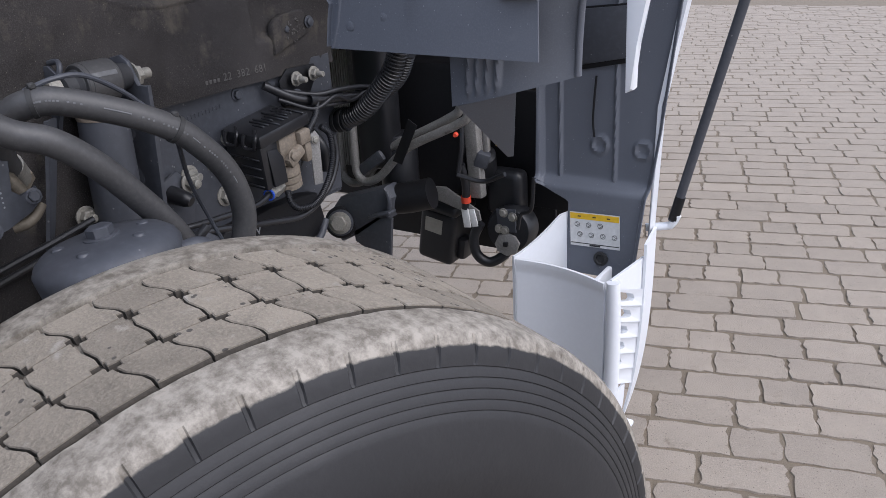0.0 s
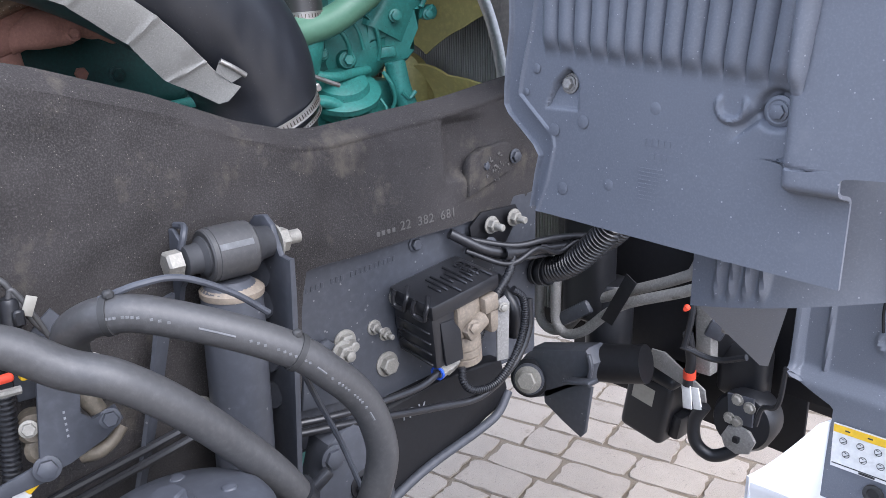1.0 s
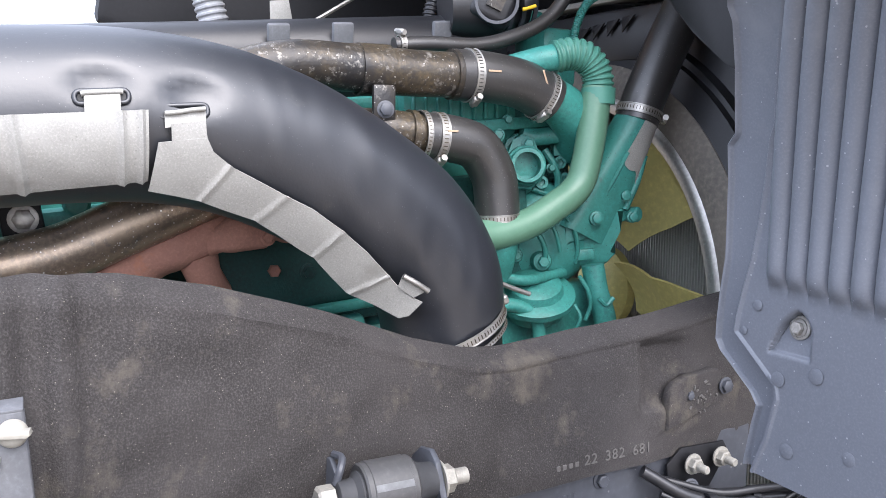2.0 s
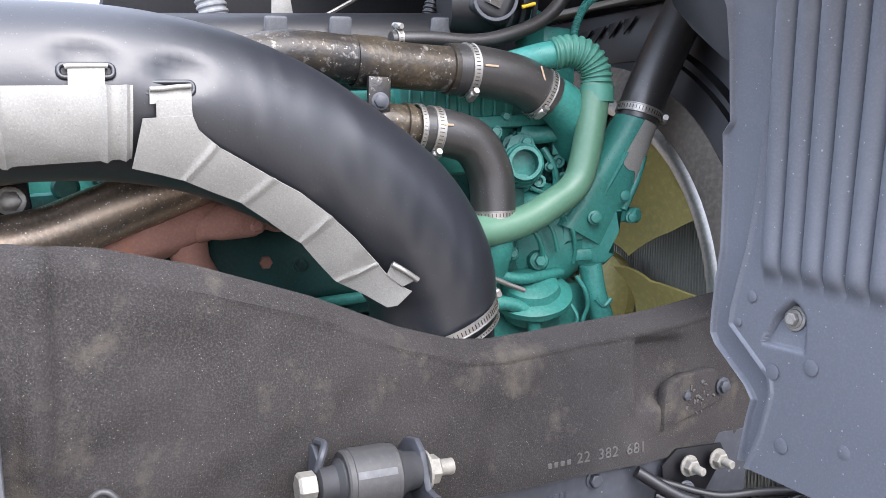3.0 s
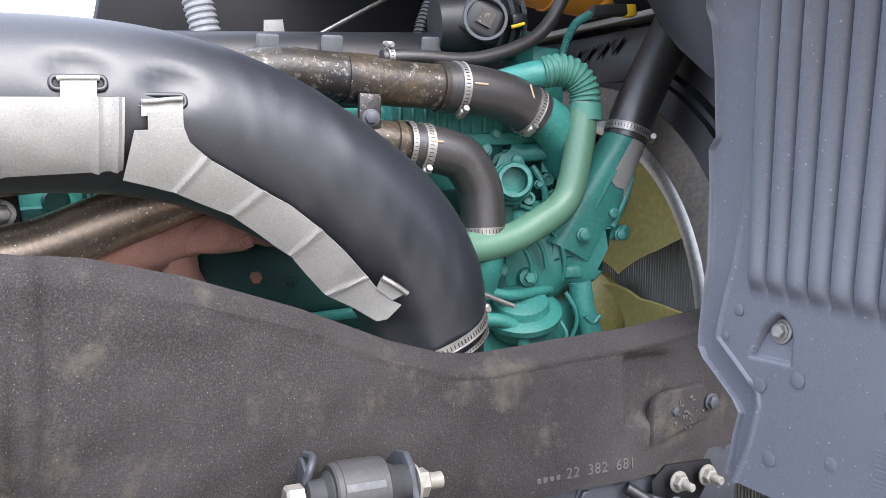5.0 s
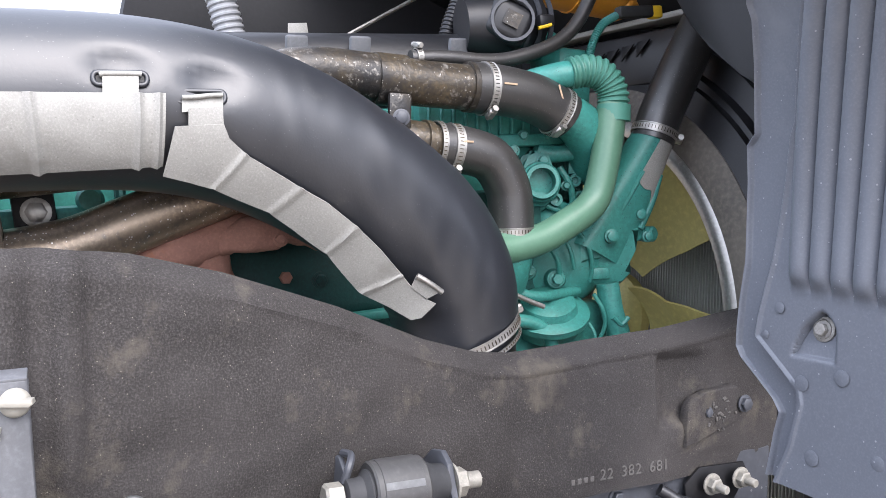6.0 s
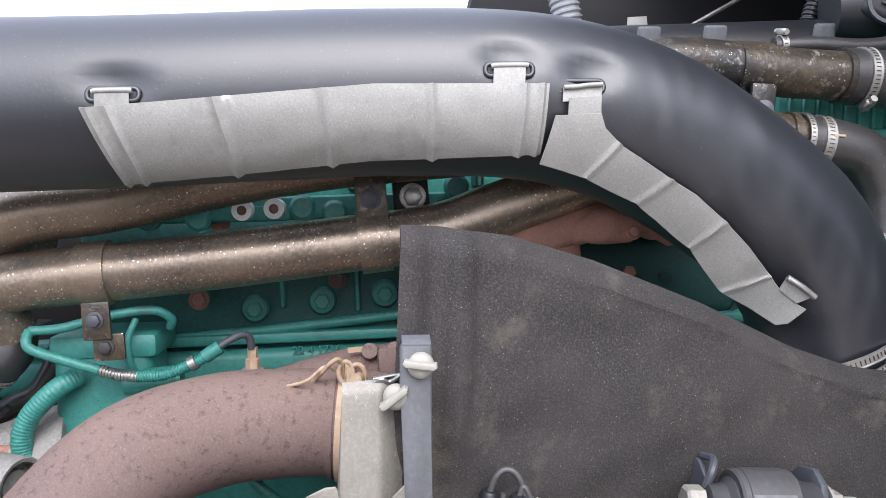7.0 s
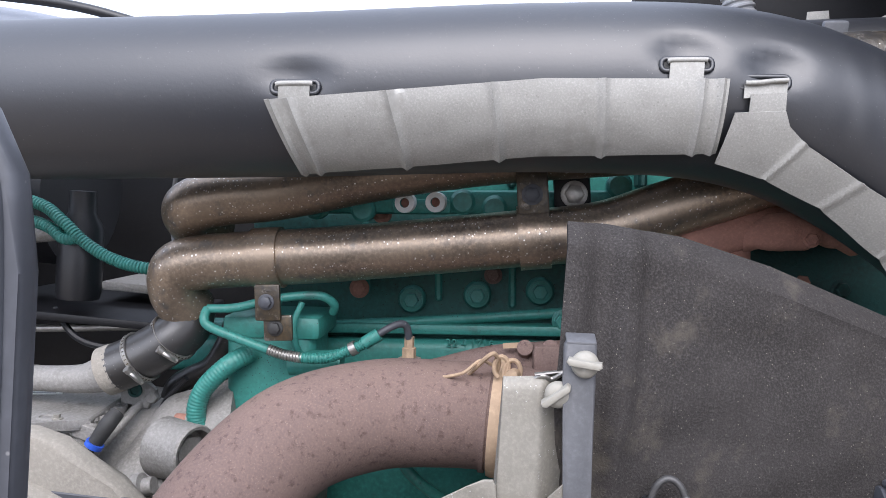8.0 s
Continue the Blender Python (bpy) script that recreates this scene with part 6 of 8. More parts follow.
for k in range(16):
    part("ledge_fin", plate([(0, 0), (0.035, 0), (0.0, -0.028)], 0.004, axes((-2.05 + 0.045 * k, 1.628, 1.735 + 0.0015 * k), (1, 0, 0), (0, 0, 1)), 0.001), BLACKPL, shroud)
part("ledge_top", box((0.85, 0.05, 0.012), at(-1.66, 1.655, 1.812) @ pose(0, 0, 0, 0, 3), 0.004), GALV, shroud)
fan = thing("cooling_fan", (-1.498, 1.63, 0.85), "yellow plastic cooling fan at rest", "fan")
hub = lathe([(0.085, -0.05), (0.085, -0.03), (0.07, -0.02), (0.03, -0.01)], toward((-1.498, 1.66, 1.219), (0, -1, 0)), 40)
part("hub", hub, FANY, fan)


def blade(k):
    def fn(u, v):
        r = 0.12 + 0.240 * u
        top = float(np.interp(r, (0.111, 0.215, 0.300, 0.360), (95, 73, 67.6, 65)))
        low = float(np.interp(r, (0.11, 0.163, 0.247, 0.325, 0.36), (45, 40.7, 34.4, 31.5, 30.5)))
        a = radians(low + (top - low) * v + 60 * k)
        return (FAN.x + r * math.cos(a), 1.640 + 0.050 * (1 - v) + 0.008 * math.sin(v * 3.1), FAN.z + r * math.sin(a))
    return fn


for k in range(6):
    part("blade", sheet(blade(k), 18, 12, 0.005), FANY, fan)
radiator = thing("radiator", (-1.45, 1.74, 0.8), "grey finned radiator core behind the fan", "radiator")
part("core", box((0.89, 0.04, 0.95), at(-1.505, 1.775, 1.25), 0.004), CORE, radiator)
part("side_tank", box((0.10, 0.07, 0.96), at(-1.01, 1.765, 1.26), 0.02, 3), BLACKPL, radiator)
bm = bmesh.new()
for k in range(115):
    box((0.0022, 0.006, 0.94), at(-1.94 + 0.0075 * k, 1.752, 1.25), 0, 1, bm)
part("core_fin", bm, GALV, radiator, kind="stuff")


# shock absorber between its brackets
shock = thing("shock_absorber", (-0.86, 0.93, 0.5), "dark grey shock absorber bolted between two brackets", "shock absorber")
part("tube", lathe([(0.030, 0.0), (0.0355, 0.01), (0.0355, 0.49), (0.034, 0.515), (0.022, 0.525)], toward((-0.855, 0.903, 0.60), (-0.004, 0.030, 1.0)), 32), PAINT, shock)
part("collar", lathe([(0.0360, -0.006), (0.0366, -0.003), (0.0366, 0.001), (0.032, 0.005), (0.024, 0.010)], toward((-0.857, 0.919, 1.112), (0, 0.03, 1)), 30), TAN, shock)
part("eye", lathe([(0.0285, -0.028), (0.0303, -0.026), (0.0303, -0.021), (0.0312, -0.0205), (0.0312, 0.0205), (0.0303, 0.021), (0.0303, 0.026), (0.0285, 0.028)], toward((-0.859, 0.919, 1.157), (0, 1, 0)), 40), AIRHOSE, shock, "dark grey painted eye")
part("pale_strip", sheet(lambda u, v: (-0.859 + 0.0316 * math.cos(0.35 + 0.22 * u), 0.899 + 0.040 * v, 1.157 + 0.0316 * math.sin(0.35 + 0.22 * u)), 6, 8, 0.0006), PRINT, shock)
part("bushing", lathe([(0.012, -0.054), (0.0175, -0.052), (0.0165, -0.042), (0.0175, -0.036), (0.0230, -0.031), (0.0230, 0.033), (0.0200, 0.038), (0.0185, 0.052), (0.012, 0.054)], toward((-0.859, 0.920, 1.157), (0, 1, 0)), 30), RUBBER, shock)
part("pin", tube([(-0.859, 0.860, 1.157), (-0.859, 1.012, 1.155)], 0.0085, 16, smooth=False), ZINC, shock)
bolt(shock, (-0.859, 0.867, 1.157), (0, -1, 0), 0.0152, 0.017, ZINC, washer=False)
bolt(shock, (-0.859, 0.980, 1.155), (0, 1, 0), 0.0150, 0.013, ZINC)
mount = thing("shock_bracket", (-0.88, 0.93, 0.7), "dark grey steel bracket plates holding the shock absorber", "bracket")


REAR = [(-0.905, 1.185), (-0.887, 1.187), (-0.870, 1.176), (-0.864, 1.158), (-0.868, 1.130), (-0.884, 1.120), (-0.896, 1.090), (-0.905, 1.056), (-0.930, 0.970), (-0.945, 0.66), (-0.985, 0.66), (-0.965, 0.95), (-0.931, 1.098), (-0.914, 1.15)]
part("rear_plate", plate([(x + 0.9, z - 1.1) for x, z in REAR], 0.006, axes((-0.9, 0.873, 1.1), (1, 0, 0), (0, 0, 1)), 0.002), PAINT, mount)
part("rear_flange", sheet(lambda u, v: (-0.866 + 0.006 * math.sin(3.1 * v) - 0.012 * u, 0.8369 + 0.0225 * u - (0.062 + 0.010 * u) * v, 1.118 - 0.24 * v), 6, 20, 0.005), PAINT, mount)
part("rear_ear", tube([(-0.862, 0.868, 1.170), (-0.860, 0.872, 1.185), (-0.872, 0.878, 1.192), (-0.890, 0.876, 1.190)], 0.004, 8), PAINT, mount)
FRONT = [(-0.93, 0.62), (-0.92, 1.10), (-0.910, 1.166), (-0.890, 1.182), (-0.866, 1.187), (-0.850, 1.178), (-0.842, 1.155), (-0.838, 1.142), (-0.813, 1.145), (-0.816, 1.10), (-0.830, 0.95), (-0.852, 0.75), (-0.860, 0.62)]
part("front_plate", plate([(x + 0.9, z - 1.0) for x, z in FRONT], 0.007, axes((-0.9, 0.975, 1.0), (1, 0, 0), (0, 0, 1)), 0.002), PAINT, mount)
part("back_plate", box((0.008, 0.10, 0.40), at(-0.949, 0.93, 0.90), 0.003), PAINT, mount)
for z in (1.112, 1.072, 1.00, 0.95):
    part("disc", lathe([(0.017, 0), (0.017, 0.003)], toward((-0.880, 0.970, z), (0.25, -1, 0.15)), 20), PAINT, mount)
bolt(mount, (-0.885, 0.874, 0.965), (1, 0, 0), 0.012, 0.012, ZINC, stud=0.012)

# air hoses
hose1 = thing("printed_air_hose", (-0.72, 0.85, 0.88), "thick black rubber air hose with white print", "hose")
H1 = [(-0.81, 0.744, 1.082), (-0.79, 0.728, 1.103), (-0.77, 0.718, 1.129), (-0.752, 0.717, 1.152), (-0.735, 0.725, 1.166), (-0.716, 0.738, 1.174), (-0.70, 0.765, 1.172), (-0.668, 0.828, 1.146), (-0.648, 0.877, 1.117), (-0.641, 0.906, 1.089), (-0.640, 0.936, 1.054), (-0.640, 0.954, 1.017), (-0.642, 0.962, 0.972), (-0.648, 0.950, 0.921), (-0.66, 0.93, 0.87)]
part("hose", tube(H1, 0.0168, 20), AIRHOSE, hose1)
line = spline(H1, 10)
up_side = Vector((0.85, -0.45, 0.15)).normalized()


def print_side(k):
    d = (line[k + 1] - line[k - 1]).normalized()
    return (up_side - d * up_side.dot(d)).normalized()


def print_run(a, b):
    return tube([line[k] + print_side(k) * 0.0162 for k in range(a, b)], 0.0013, 6, smooth=False)


for a, b in ((66, 71), (84, 88), (103, 107)):
    part("print_bar", print_run(a, b), PRINT, hose1)
marks = bmesh.new()
for k in list(range(52, 64)) + list(range(72, 83)) + list(range(89, 102)):
    if k % 5:
        p = line[k] + print_side(k) * 0.0168
        box((0.0026, 0.0022, 0.0010), toward(p, print_side(k)), 0, 1, marks)
part("print_marks", marks, PRINT, hose1, kind="stuff")


def cable_tie(parent, k, ln, r):
    d = ln[k + 1] - ln[k - 1]
    bm = ringband(ln[k], d, r, 0.006, 0.0015, 24)
    m = toward(ln[k], d)
    box((0.008, 0.009, 0.008), at(*(ln[k] + Vector((0.2, 0, 1)).normalized() * (r + 0.003))), 0.002, 1, bm)
    part("cable_tie", bm, INK, parent)


cable_tie(hose1, 51, line, 0.0168)
cable_tie(hose1, 80, line, 0.0168)
part("end_fitting", tube([(-0.650, 0.945, 0.905), (-0.656, 0.936, 0.885), (-0.664, 0.925, 0.855)], [0.020, 0.020, 0.015], 14), ZINC, hose1)
part("root_fitting", tube([(-0.805, 0.740, 1.090), (-0.825, 0.756, 1.068)], [0.0185, 0.020], 16), ZINC, hose1)
part("root_nut", lathe([(0.021, 0.0), (0.021, 0.018), (0.016, 0.02)], toward((-0.822, 0.754, 1.072), (-0.6, 0.45, -0.65)), 6), TAN, hose1)
hose2 = thing("plain_air_hose", (-0.66, 0.75, 0.85), "thick plain black rubber air hose", "hose")
part("hose", tube([(-0.66, 0.46, 1.06), (-0.69, 0.53, 1.150), (-0.700, 0.600, 1.190), (-0.698, 0.650, 1.180), (-0.685, 0.690, 1.152), (-0.667, 0.724, 1.136), (-0.660, 0.768, 1.097), (-0.660, 0.816, 1.040), (-0.660, 0.853, 0.990), (-0.665, 0.880, 0.941), (-0.670, 0.892, 0.897), (-0.68, 0.90, 0.85)], 0.0168, 20), AIRHOSE, hose2)
part("clip", ringband((-0.663, 0.872, 0.957), (-0.05, 0.45, -0.9), 0.017, 0.014, 0.004), BLACKPL, hose2)
part("clip_tail", box((0.010, 0.030, 0.012), at(-0.655, 0.893, 0.968) @ pose(0, 0, 0, 30), 0.003), BLACKPL, hose2)
wire = thing("thin_cable", (-0.72, 0.78, 1.15), "thin grey cable tied along the air hose", "cable")
part("lead", tube([(-0.72, 0.735, 1.188), (-0.705, 0.765, 1.198), (-0.70, 0.80, 1.196), (-0.70, 0.845, 1.170), (-0.70, 0.88, 1.140)], 0.0032, 8), PAINT, wire)
part("drop_lead", tube([(-0.655, 0.882, 1.102), (-0.70, 0.925, 1.03), (-0.71, 0.955, 0.965), (-0.69, 0.965, 0.91)], 0.0032, 8), PAINT, wire)

# brake chamber
can = thing("brake_chamber", (-0.63, 0.74, 0.8), "dark grey dished brake chamber with a nut on top", "brake chamber")
CM = at(-0.640, 0.742, 1.002) @ pose(0, 0, 0, 4, -6, 0)
part("body", lathe([(0.072, -0.16), (0.080, -0.06), (0.0855, -0.012), (0.0862, -0.004), (0.082, 0.004), (0.072, 0.012), (0.052, 0.017), (0.03, 0.019), (0.004, 0.020)], CM, 56), PAINT, can)
bolt(can, CM @ Vector((0.0, 0.0, 0.018)), CM.to_3x3() @ Vector((0, 0, 1)), 0.016, 0.012, PAINT)
for a in (20, 75, 150, 230, 300):
    q = CM @ Vector((0.050 * math.cos(radians(a)), 0.050 * math.sin(radians(a)), 0.016))
    part("dimple", lathe([(0.008, 0), (0.006, 0.003), (0.002, 0.004)], toward(q, (0, 0, 1)), 14), PAINT, can)
part("port", tube([(-0.580, 0.800, 0.990), (-0.572, 0.822, 0.990), (-0.575, 0.838, 0.972), (-0.580, 0.842, 0.94)], 0.013, 14), PAINT, can)
part("port_nut", lathe([(0.015, 0), (0.015, 0.016)], toward((-0.580, 0.842, 0.955), (0, 0, -1)), 6), PAINT, can)

# valve block on the rail
valve = thing("valve_block", (-0.92, 1.28, 0.86), "black and tan solenoid valve block bolted to the rail", "valve")
VM = at(-0.905, 1.290, 0.940) @ pose(0, 0, 0, 8, 4, 0)
part("lid", box((0.10, 0.136, 0.026), VM @ at(-0.003, 0.0, 0.066), 0.006), GLOSS, valve)
part("box", box((0.092, 0.046, 0.090), VM @ at(-0.002, -0.045, 0.014), 0.007), GLOSS, valve)
part("clip_flap", plate([(-0.020, -0.026), (0.014, -0.030), (0.016, 0.020), (0.004, 0.042), (-0.020, 0.046)], 0.006, axes(VM @ Vector((0.046, -0.034, 0.0)), VM.to_3x3() @ Vector((0, 1, 0)), (0, 0, 1)), 0.002), BLACKPL, valve)
for k in range(9):
    part("lid_rib", box((0.030 + 0.02 * (k % 3), 0.0035, 0.005), VM @ at(0.010 - 0.008 * (k % 2), -0.030 + 0.0105 * k, 0.080), 0.0015, 1), GLOSS, valve)
for k in range(3):
    part("lid_loop", ringband(VM @ Vector((-0.018 + 0.016 * k, 0.045, 0.080)), VM.to_3x3() @ Vector((0, 0, 1)), 0.007, 0.005, 0.002, 16), GLOSS, valve)
for k in range(2):
    u = -0.022 + 0.046 * k
    part("latch", tube([VM @ Vector((u - 0.014, -0.068, 0.078)), VM @ Vector((u - 0.014, -0.074, 0.066)), VM @ Vector((u - 0.010, -0.074, 0.056)), VM @ Vector((u + 0.010, -0.074, 0.056)), VM @ Vector((u + 0.014, -0.074, 0.066)), VM @ Vector((u + 0.014, -0.068, 0.078)), VM @ Vector((u, -0.056, 0.083))], 0.0035, 8, 6), GLOSS, valve)
for k in range(4):
    part("side_rib", box((0.075, 0.004, 0.003), VM @ at(0.0, -0.069, -0.022 + 0.018 * k), 0.001, 1), GLOSS, valve)
part("solenoid_body", box((0.078, 0.070, 0.060), VM @ at(0.0, 0.020, 0.022), 0.008, 2), TAN, valve)
part("front_block", box((0.020, 0.030, 0.028), VM @ at(0.042, 0.045, 0.036), 0.005, 2), TAN, valve)
part("saddle", box((0.024, 0.046, 0.024), VM @ at(0.040, 0.015, 0.008) @ pose(0, 0, 0, 24), 0.006, 2), TAN, valve)
part("side_lump", box((0.030, 0.020, 0.040), VM @ at(0.034, 0.052, 0.002), 0.006, 2), TAN, valve)
part("coil", lathe([(0.024, -0.052), (0.030, -0.050), (0.030, -0.040), (0.025, -0.038), (0.030, -0.036), (0.030, -0.026), (0.025, -0.024), (0.030, -0.022), (0.030, -0.010), (0.026, 0.0)], VM @ at(0.012, 0.012, -0.010), 26), TAN, valve)
bolt(valve, VM @ Vector((0.050, 0.005, 0.014)), (1, -0.2, 0), 0.009, 0.006, TAN)
part("side_bracket", plate([(-0.010, -0.055), (0.010, -0.055), (0.012, 0.040), (0.004, 0.052), (-0.010, 0.045)], 0.004, axes(VM @ Vector((0.050, 0.064, -0.014)), (0.3, 1, 0), (0, 0, 1)), 0.001), ALU, valve)
bolt(valve, VM @ Vector((0.053, 0.066, 0.022)), (1, -0.3, 0), 0.006, 0.004, ZINC)
part("corrugated_lead", tube([(-0.862, 1.385, 0.985), (-0.855, 1.402, 0.965), (-0.852, 1.400, 0.92), (-0.850, 1.375, 0.875), (-0.850, 1.335, 0.845), (-0.855, 1.295, 0.845), (-0.862, 1.278, 0.862), (-0.868, 1.280, 0.885)], 0.0065, 12, ribs=0.0012, pitch=0.004), BLACKPL, valve)
part("fitting", lathe([(0.0155, -0.012), (0.0155, 0.010), (0.0135, 0.012), (0.0125, 0.013), (0.0125, 0.024), (0.009, 0.026)], toward((-0.880, 1.262, 0.893), (0.25, -0.95, -0.15)), 6), ZINC, valve)
part("fitting_ring", ringband((-0.874, 1.237, 0.888), (0.25, -0.95, -0.15), 0.0085, 0.004, 0.003, 16), BLUE, valve)
air1 = lone("air_line", tube([(-0.874, 1.240, 0.889), (-0.868, 1.20, 0.882), (-0.865, 1.14, 0.885), (-0.87, 1.06, 0.890), (-0.89, 0.99, 0.892)], 0.0055, 10), GLOSS, "thin shiny black plastic air line", "air line", "air lines on the rail")
air2 = lone("air_line", tube([(-0.86, 1.42, 0.96), (-0.855, 1.415, 0.91), (-0.855, 1.38, 0.86), (-0.86, 1.31, 0.827), (-0.865, 1.22, 0.840), (-0.865, 1.10, 0.868), (-0.885, 0.99, 0.880)], 0.006, 10), GLOSS, "thin shiny black plastic air line", "air line", "air lines on the rail")
knot = thing("rail_fitting", (-0.93, 1.09, 0.9), "black air fittings bolted to the chassis rail", "fitting")
part("plate", plate([(-0.04, -0.05), (0.03, -0.06), (0.045, 0.01), (0.01, 0.045), (-0.03, 0.03)], 0.008, axes((-0.948, 1.085, 0.92), (0, 1, 0), (0, 0, 1)), 0.002), PAINT, knot)
part("plug", tube([(-0.945, 1.075, 0.93), (-0.915, 1.082, 0.922), (-0.905, 1.084, 0.918)], [0.016, 0.014, 0.009], 14), BLACKPL, knot)
bolt(knot, (-0.94, 1.115, 0.940), (1, 0, 0), 0.014, 0.012, ZINC, stud=0.012)

# steering and suspension links
link = thing("radius_arm", (-0.95, 1.3, 0.6), "black painted steel arm with chalk marks", "suspension arm")
arm = [(-0.30, -0.20), (-0.10, -0.105), (0.03, -0.078), (0.085, -0.062), (0.115, -0.030), (0.10, 0.030), (0.06, 0.038), (-0.04, 0.040), (-0.16, 0.034), (-0.28, -0.06), (-0.40, -0.20)]
part("arm", plate(arm, 0.05, axes((-0.955, 1.33, 0.795), (0, 1, 0), (0, 0, 1)), 0.006), BLACK, link)
part("flange", tube([(-0.925, 1.04, 0.60), (-0.925, 1.22, 0.685), (-0.925, 1.37, 0.716), (-0.925, 1.415, 0.731), (-0.93, 1.445, 0.760)], 0.008, 10), PAINT, link)
writing(link, "PR.V", 0.024, axes((-0.9288, 1.232, 0.803), (0, 1, 0.0), (0, -0.25, 1)), GREY, 0.0006, "chalk_mark")
knuckle = thing("spring_hanger", (-0.88, 1.05, 0.5), "dark cast spring hanger with large bolts", "suspension bracket")
part("casting", plate([(-0.06, -0.20), (0.06, -0.20), (0.075, -0.06), (0.05, 0.04), (0.01, 0.075), (-0.035, 0.06), (-0.055, 0.0)], 0.05, axes((-0.885, 1.065, 0.80), (0, 1, 0), (0, 0, 1)), 0.008), PAINT, knuckle)
bolt(knuckle, (-0.858, 1.035, 0.84), (1, 0, 0), 0.014, 0.006, PAINT)
bolt(knuckle, (-0.858, 1.085, 0.775), (1, -0.1, 0.2), 0.018, 0.016, BLACK, stud=0.014)
part("damper_rod", tube([(-0.80, 1.08, 0.75), (-0.79, 1.09, 0.60)], 0.018, 16), BLACK, knuckle)
part("axle_stub", box((0.65, 0.16, 0.16), at(-0.80, 0.75, 0.50), 0.03), PAINT, knuckle)
spring = thing("leaf_spring", (-0.86, 0.4, 0.6), "black steel leaf spring under the rail", "leaf spring")
part("leaf", sheet(lambda u, v: (-0.90 + 0.08 * v, -0.35 + 1.45 * u, 0.70 - 0.10 * math.sin(u * 3.14)), 30, 2, 0.03), BLACK, spring)
part("brake_pipe", tube([(-0.86, 0.50, 0.905), (-0.86, 0.707, 0.940), (-0.86, 0.792, 0.953), (-0.86, 0.87, 0.966)], 0.005, 8), GLOSS, spring)
part("second_pipe", tube([(-0.855, 0.50, 0.890), (-0.855, 0.707, 0.926), (-0.855, 0.792, 0.940), (-0.855, 0.87, 0.953)], 0.005, 8), GLOSS, spring)

# front tow pivot and cross tube
tow = thing("cab_tilt_pivot", (-1.0, 1.66, 0.55), "black cast cab pivot with a large bolt", "pivot")
part("eye", lathe([(0.034, -0.03), (0.041, -0.026), (0.041, 0.026), (0.034, 0.03)], toward((-1.078, 1.672, 0.656), (0.45, -0.9, 0.25)), 32), BLACK, tow)
part("washer", lathe([(0.033, 0.0), (0.033, 0.005), (0.028, 0.007)], toward((-1.064, 1.645, 0.663), (0.45, -0.9, 0.25)), 28), PAINT, tow)
bolt(tow, (-1.060, 1.638, 0.665), (0.45, -0.9, 0.25), 0.021, 0.016, ZINC)
ARM = [(-1.085, 0.600), (-1.108, 0.640), (-1.105, 0.690), (-1.080, 0.720), (-0.935, 0.766), (-0.912, 0.742), (-0.922, 0.690), (-1.03, 0.630)]
part("arm", plate([(x + 1.0, z - 0.69) for x, z in ARM], 0.060, axes((-1.0, 1.692, 0.69), (1, 0, 0), (0, 0, 1)), 0.012), PAINT, tow)
part("rib", tube([(-0.925, 1.660, 0.760), (-0.916, 1.658, 0.735), (-0.926, 1.660, 0.695)], 0.005, 8), PAINT, tow)
WEB = [(-1.04, 0.640), (-1.037, 0.612), (-0.986, 0.590), (-0.941, 0.571), (-0.930, 0.585), (-0.917, 0.690), (-0.96, 0.69)]
part("web", plate([(x + 1.0, z - 0.63) for x, z in WEB], 0.010, axes((-1.0, 1.667, 0.63), (1, 0, 0), (0, 0, 1)), 0.003), PAINT, tow)
part("shelf", box((0.068, 0.030, 0.006), at(-0.932, 1.645, 0.706) @ pose(0, 0, 0, 0, -18, 0), 0.002), PAINT, tow)
part("cross_tube", tube([(-0.94, 1.71, 0.722), (-0.90, 1.72, 0.728), (-0.845, 1.735, 0.742)], 0.038, 24, smooth=False), BLACK, tow)

# washer box and horn cluster
wbox = thing("control_box", (-0.89, 1.86, 0.48), "black plastic control box with a pale label", "control box")
BX = at(-0.922, 1.905, 0.575) @ pose(0, 0, 0, 0, 9, 0)
part("body", box((0.108, 0.105, 0.150), BX, 0.014, 3), BLACKPL, wbox)
part("lid", box((0.114, 0.110, 0.030), BX @ at(0, 0, 0.080), 0.012, 3), BLACKPL, wbox)
part("label", box((0.052, 0.001, 0.040), BX @ at(-0.008, -0.0535, 0.030), 0), CREAM, wbox)
part("foot", box((0.03, 0.05, 0.06), BX @ at(0.062, 0.0, -0.03), 0.010, 2), BLACKPL, wbox)
part("bracket", plate([(-0.06, -0.02), (-0.05, 0.014), (-0.02, 0.016), (0.075, -0.035), (0.08, -0.06), (0.065, -0.065), (0.05, -0.045)], 0.006, axes((-0.855, 1.845, 0.705), (1, 0, 0), (0, 0, 1)), 0.002), ALU, wbox)
horn = thing("starter_cluster", (-0.72, 1.86, 0.55), "black fittings with grey bolts and a red-banded cable", "fitting")
part("drum", lathe([(0.058, -0.05), (0.062, 0.0), (0.055, 0.014), (0.03, 0.02), (0.01, 0.021)], toward((-0.71, 1.875, 0.620), (0.1, -1, 0.1)), 32), BLACKPL, horn)
part("cap", plate([(0.034 * math.cos(a), 0.030 * math.sin(a)) for a in (0.2, 0.9, 1.6, 2.3, 3.2, 3.9, 4.7, 5.5)], 0.010, toward((-0.705, 1.850, 0.590), (0.1, -1, 0.1)), 0.003), ALU, horn)
part("cap_nut", box((0.012, 0.010, 0.012), at(-0.706, 1.842, 0.593), 0.002), BLACK, horn)
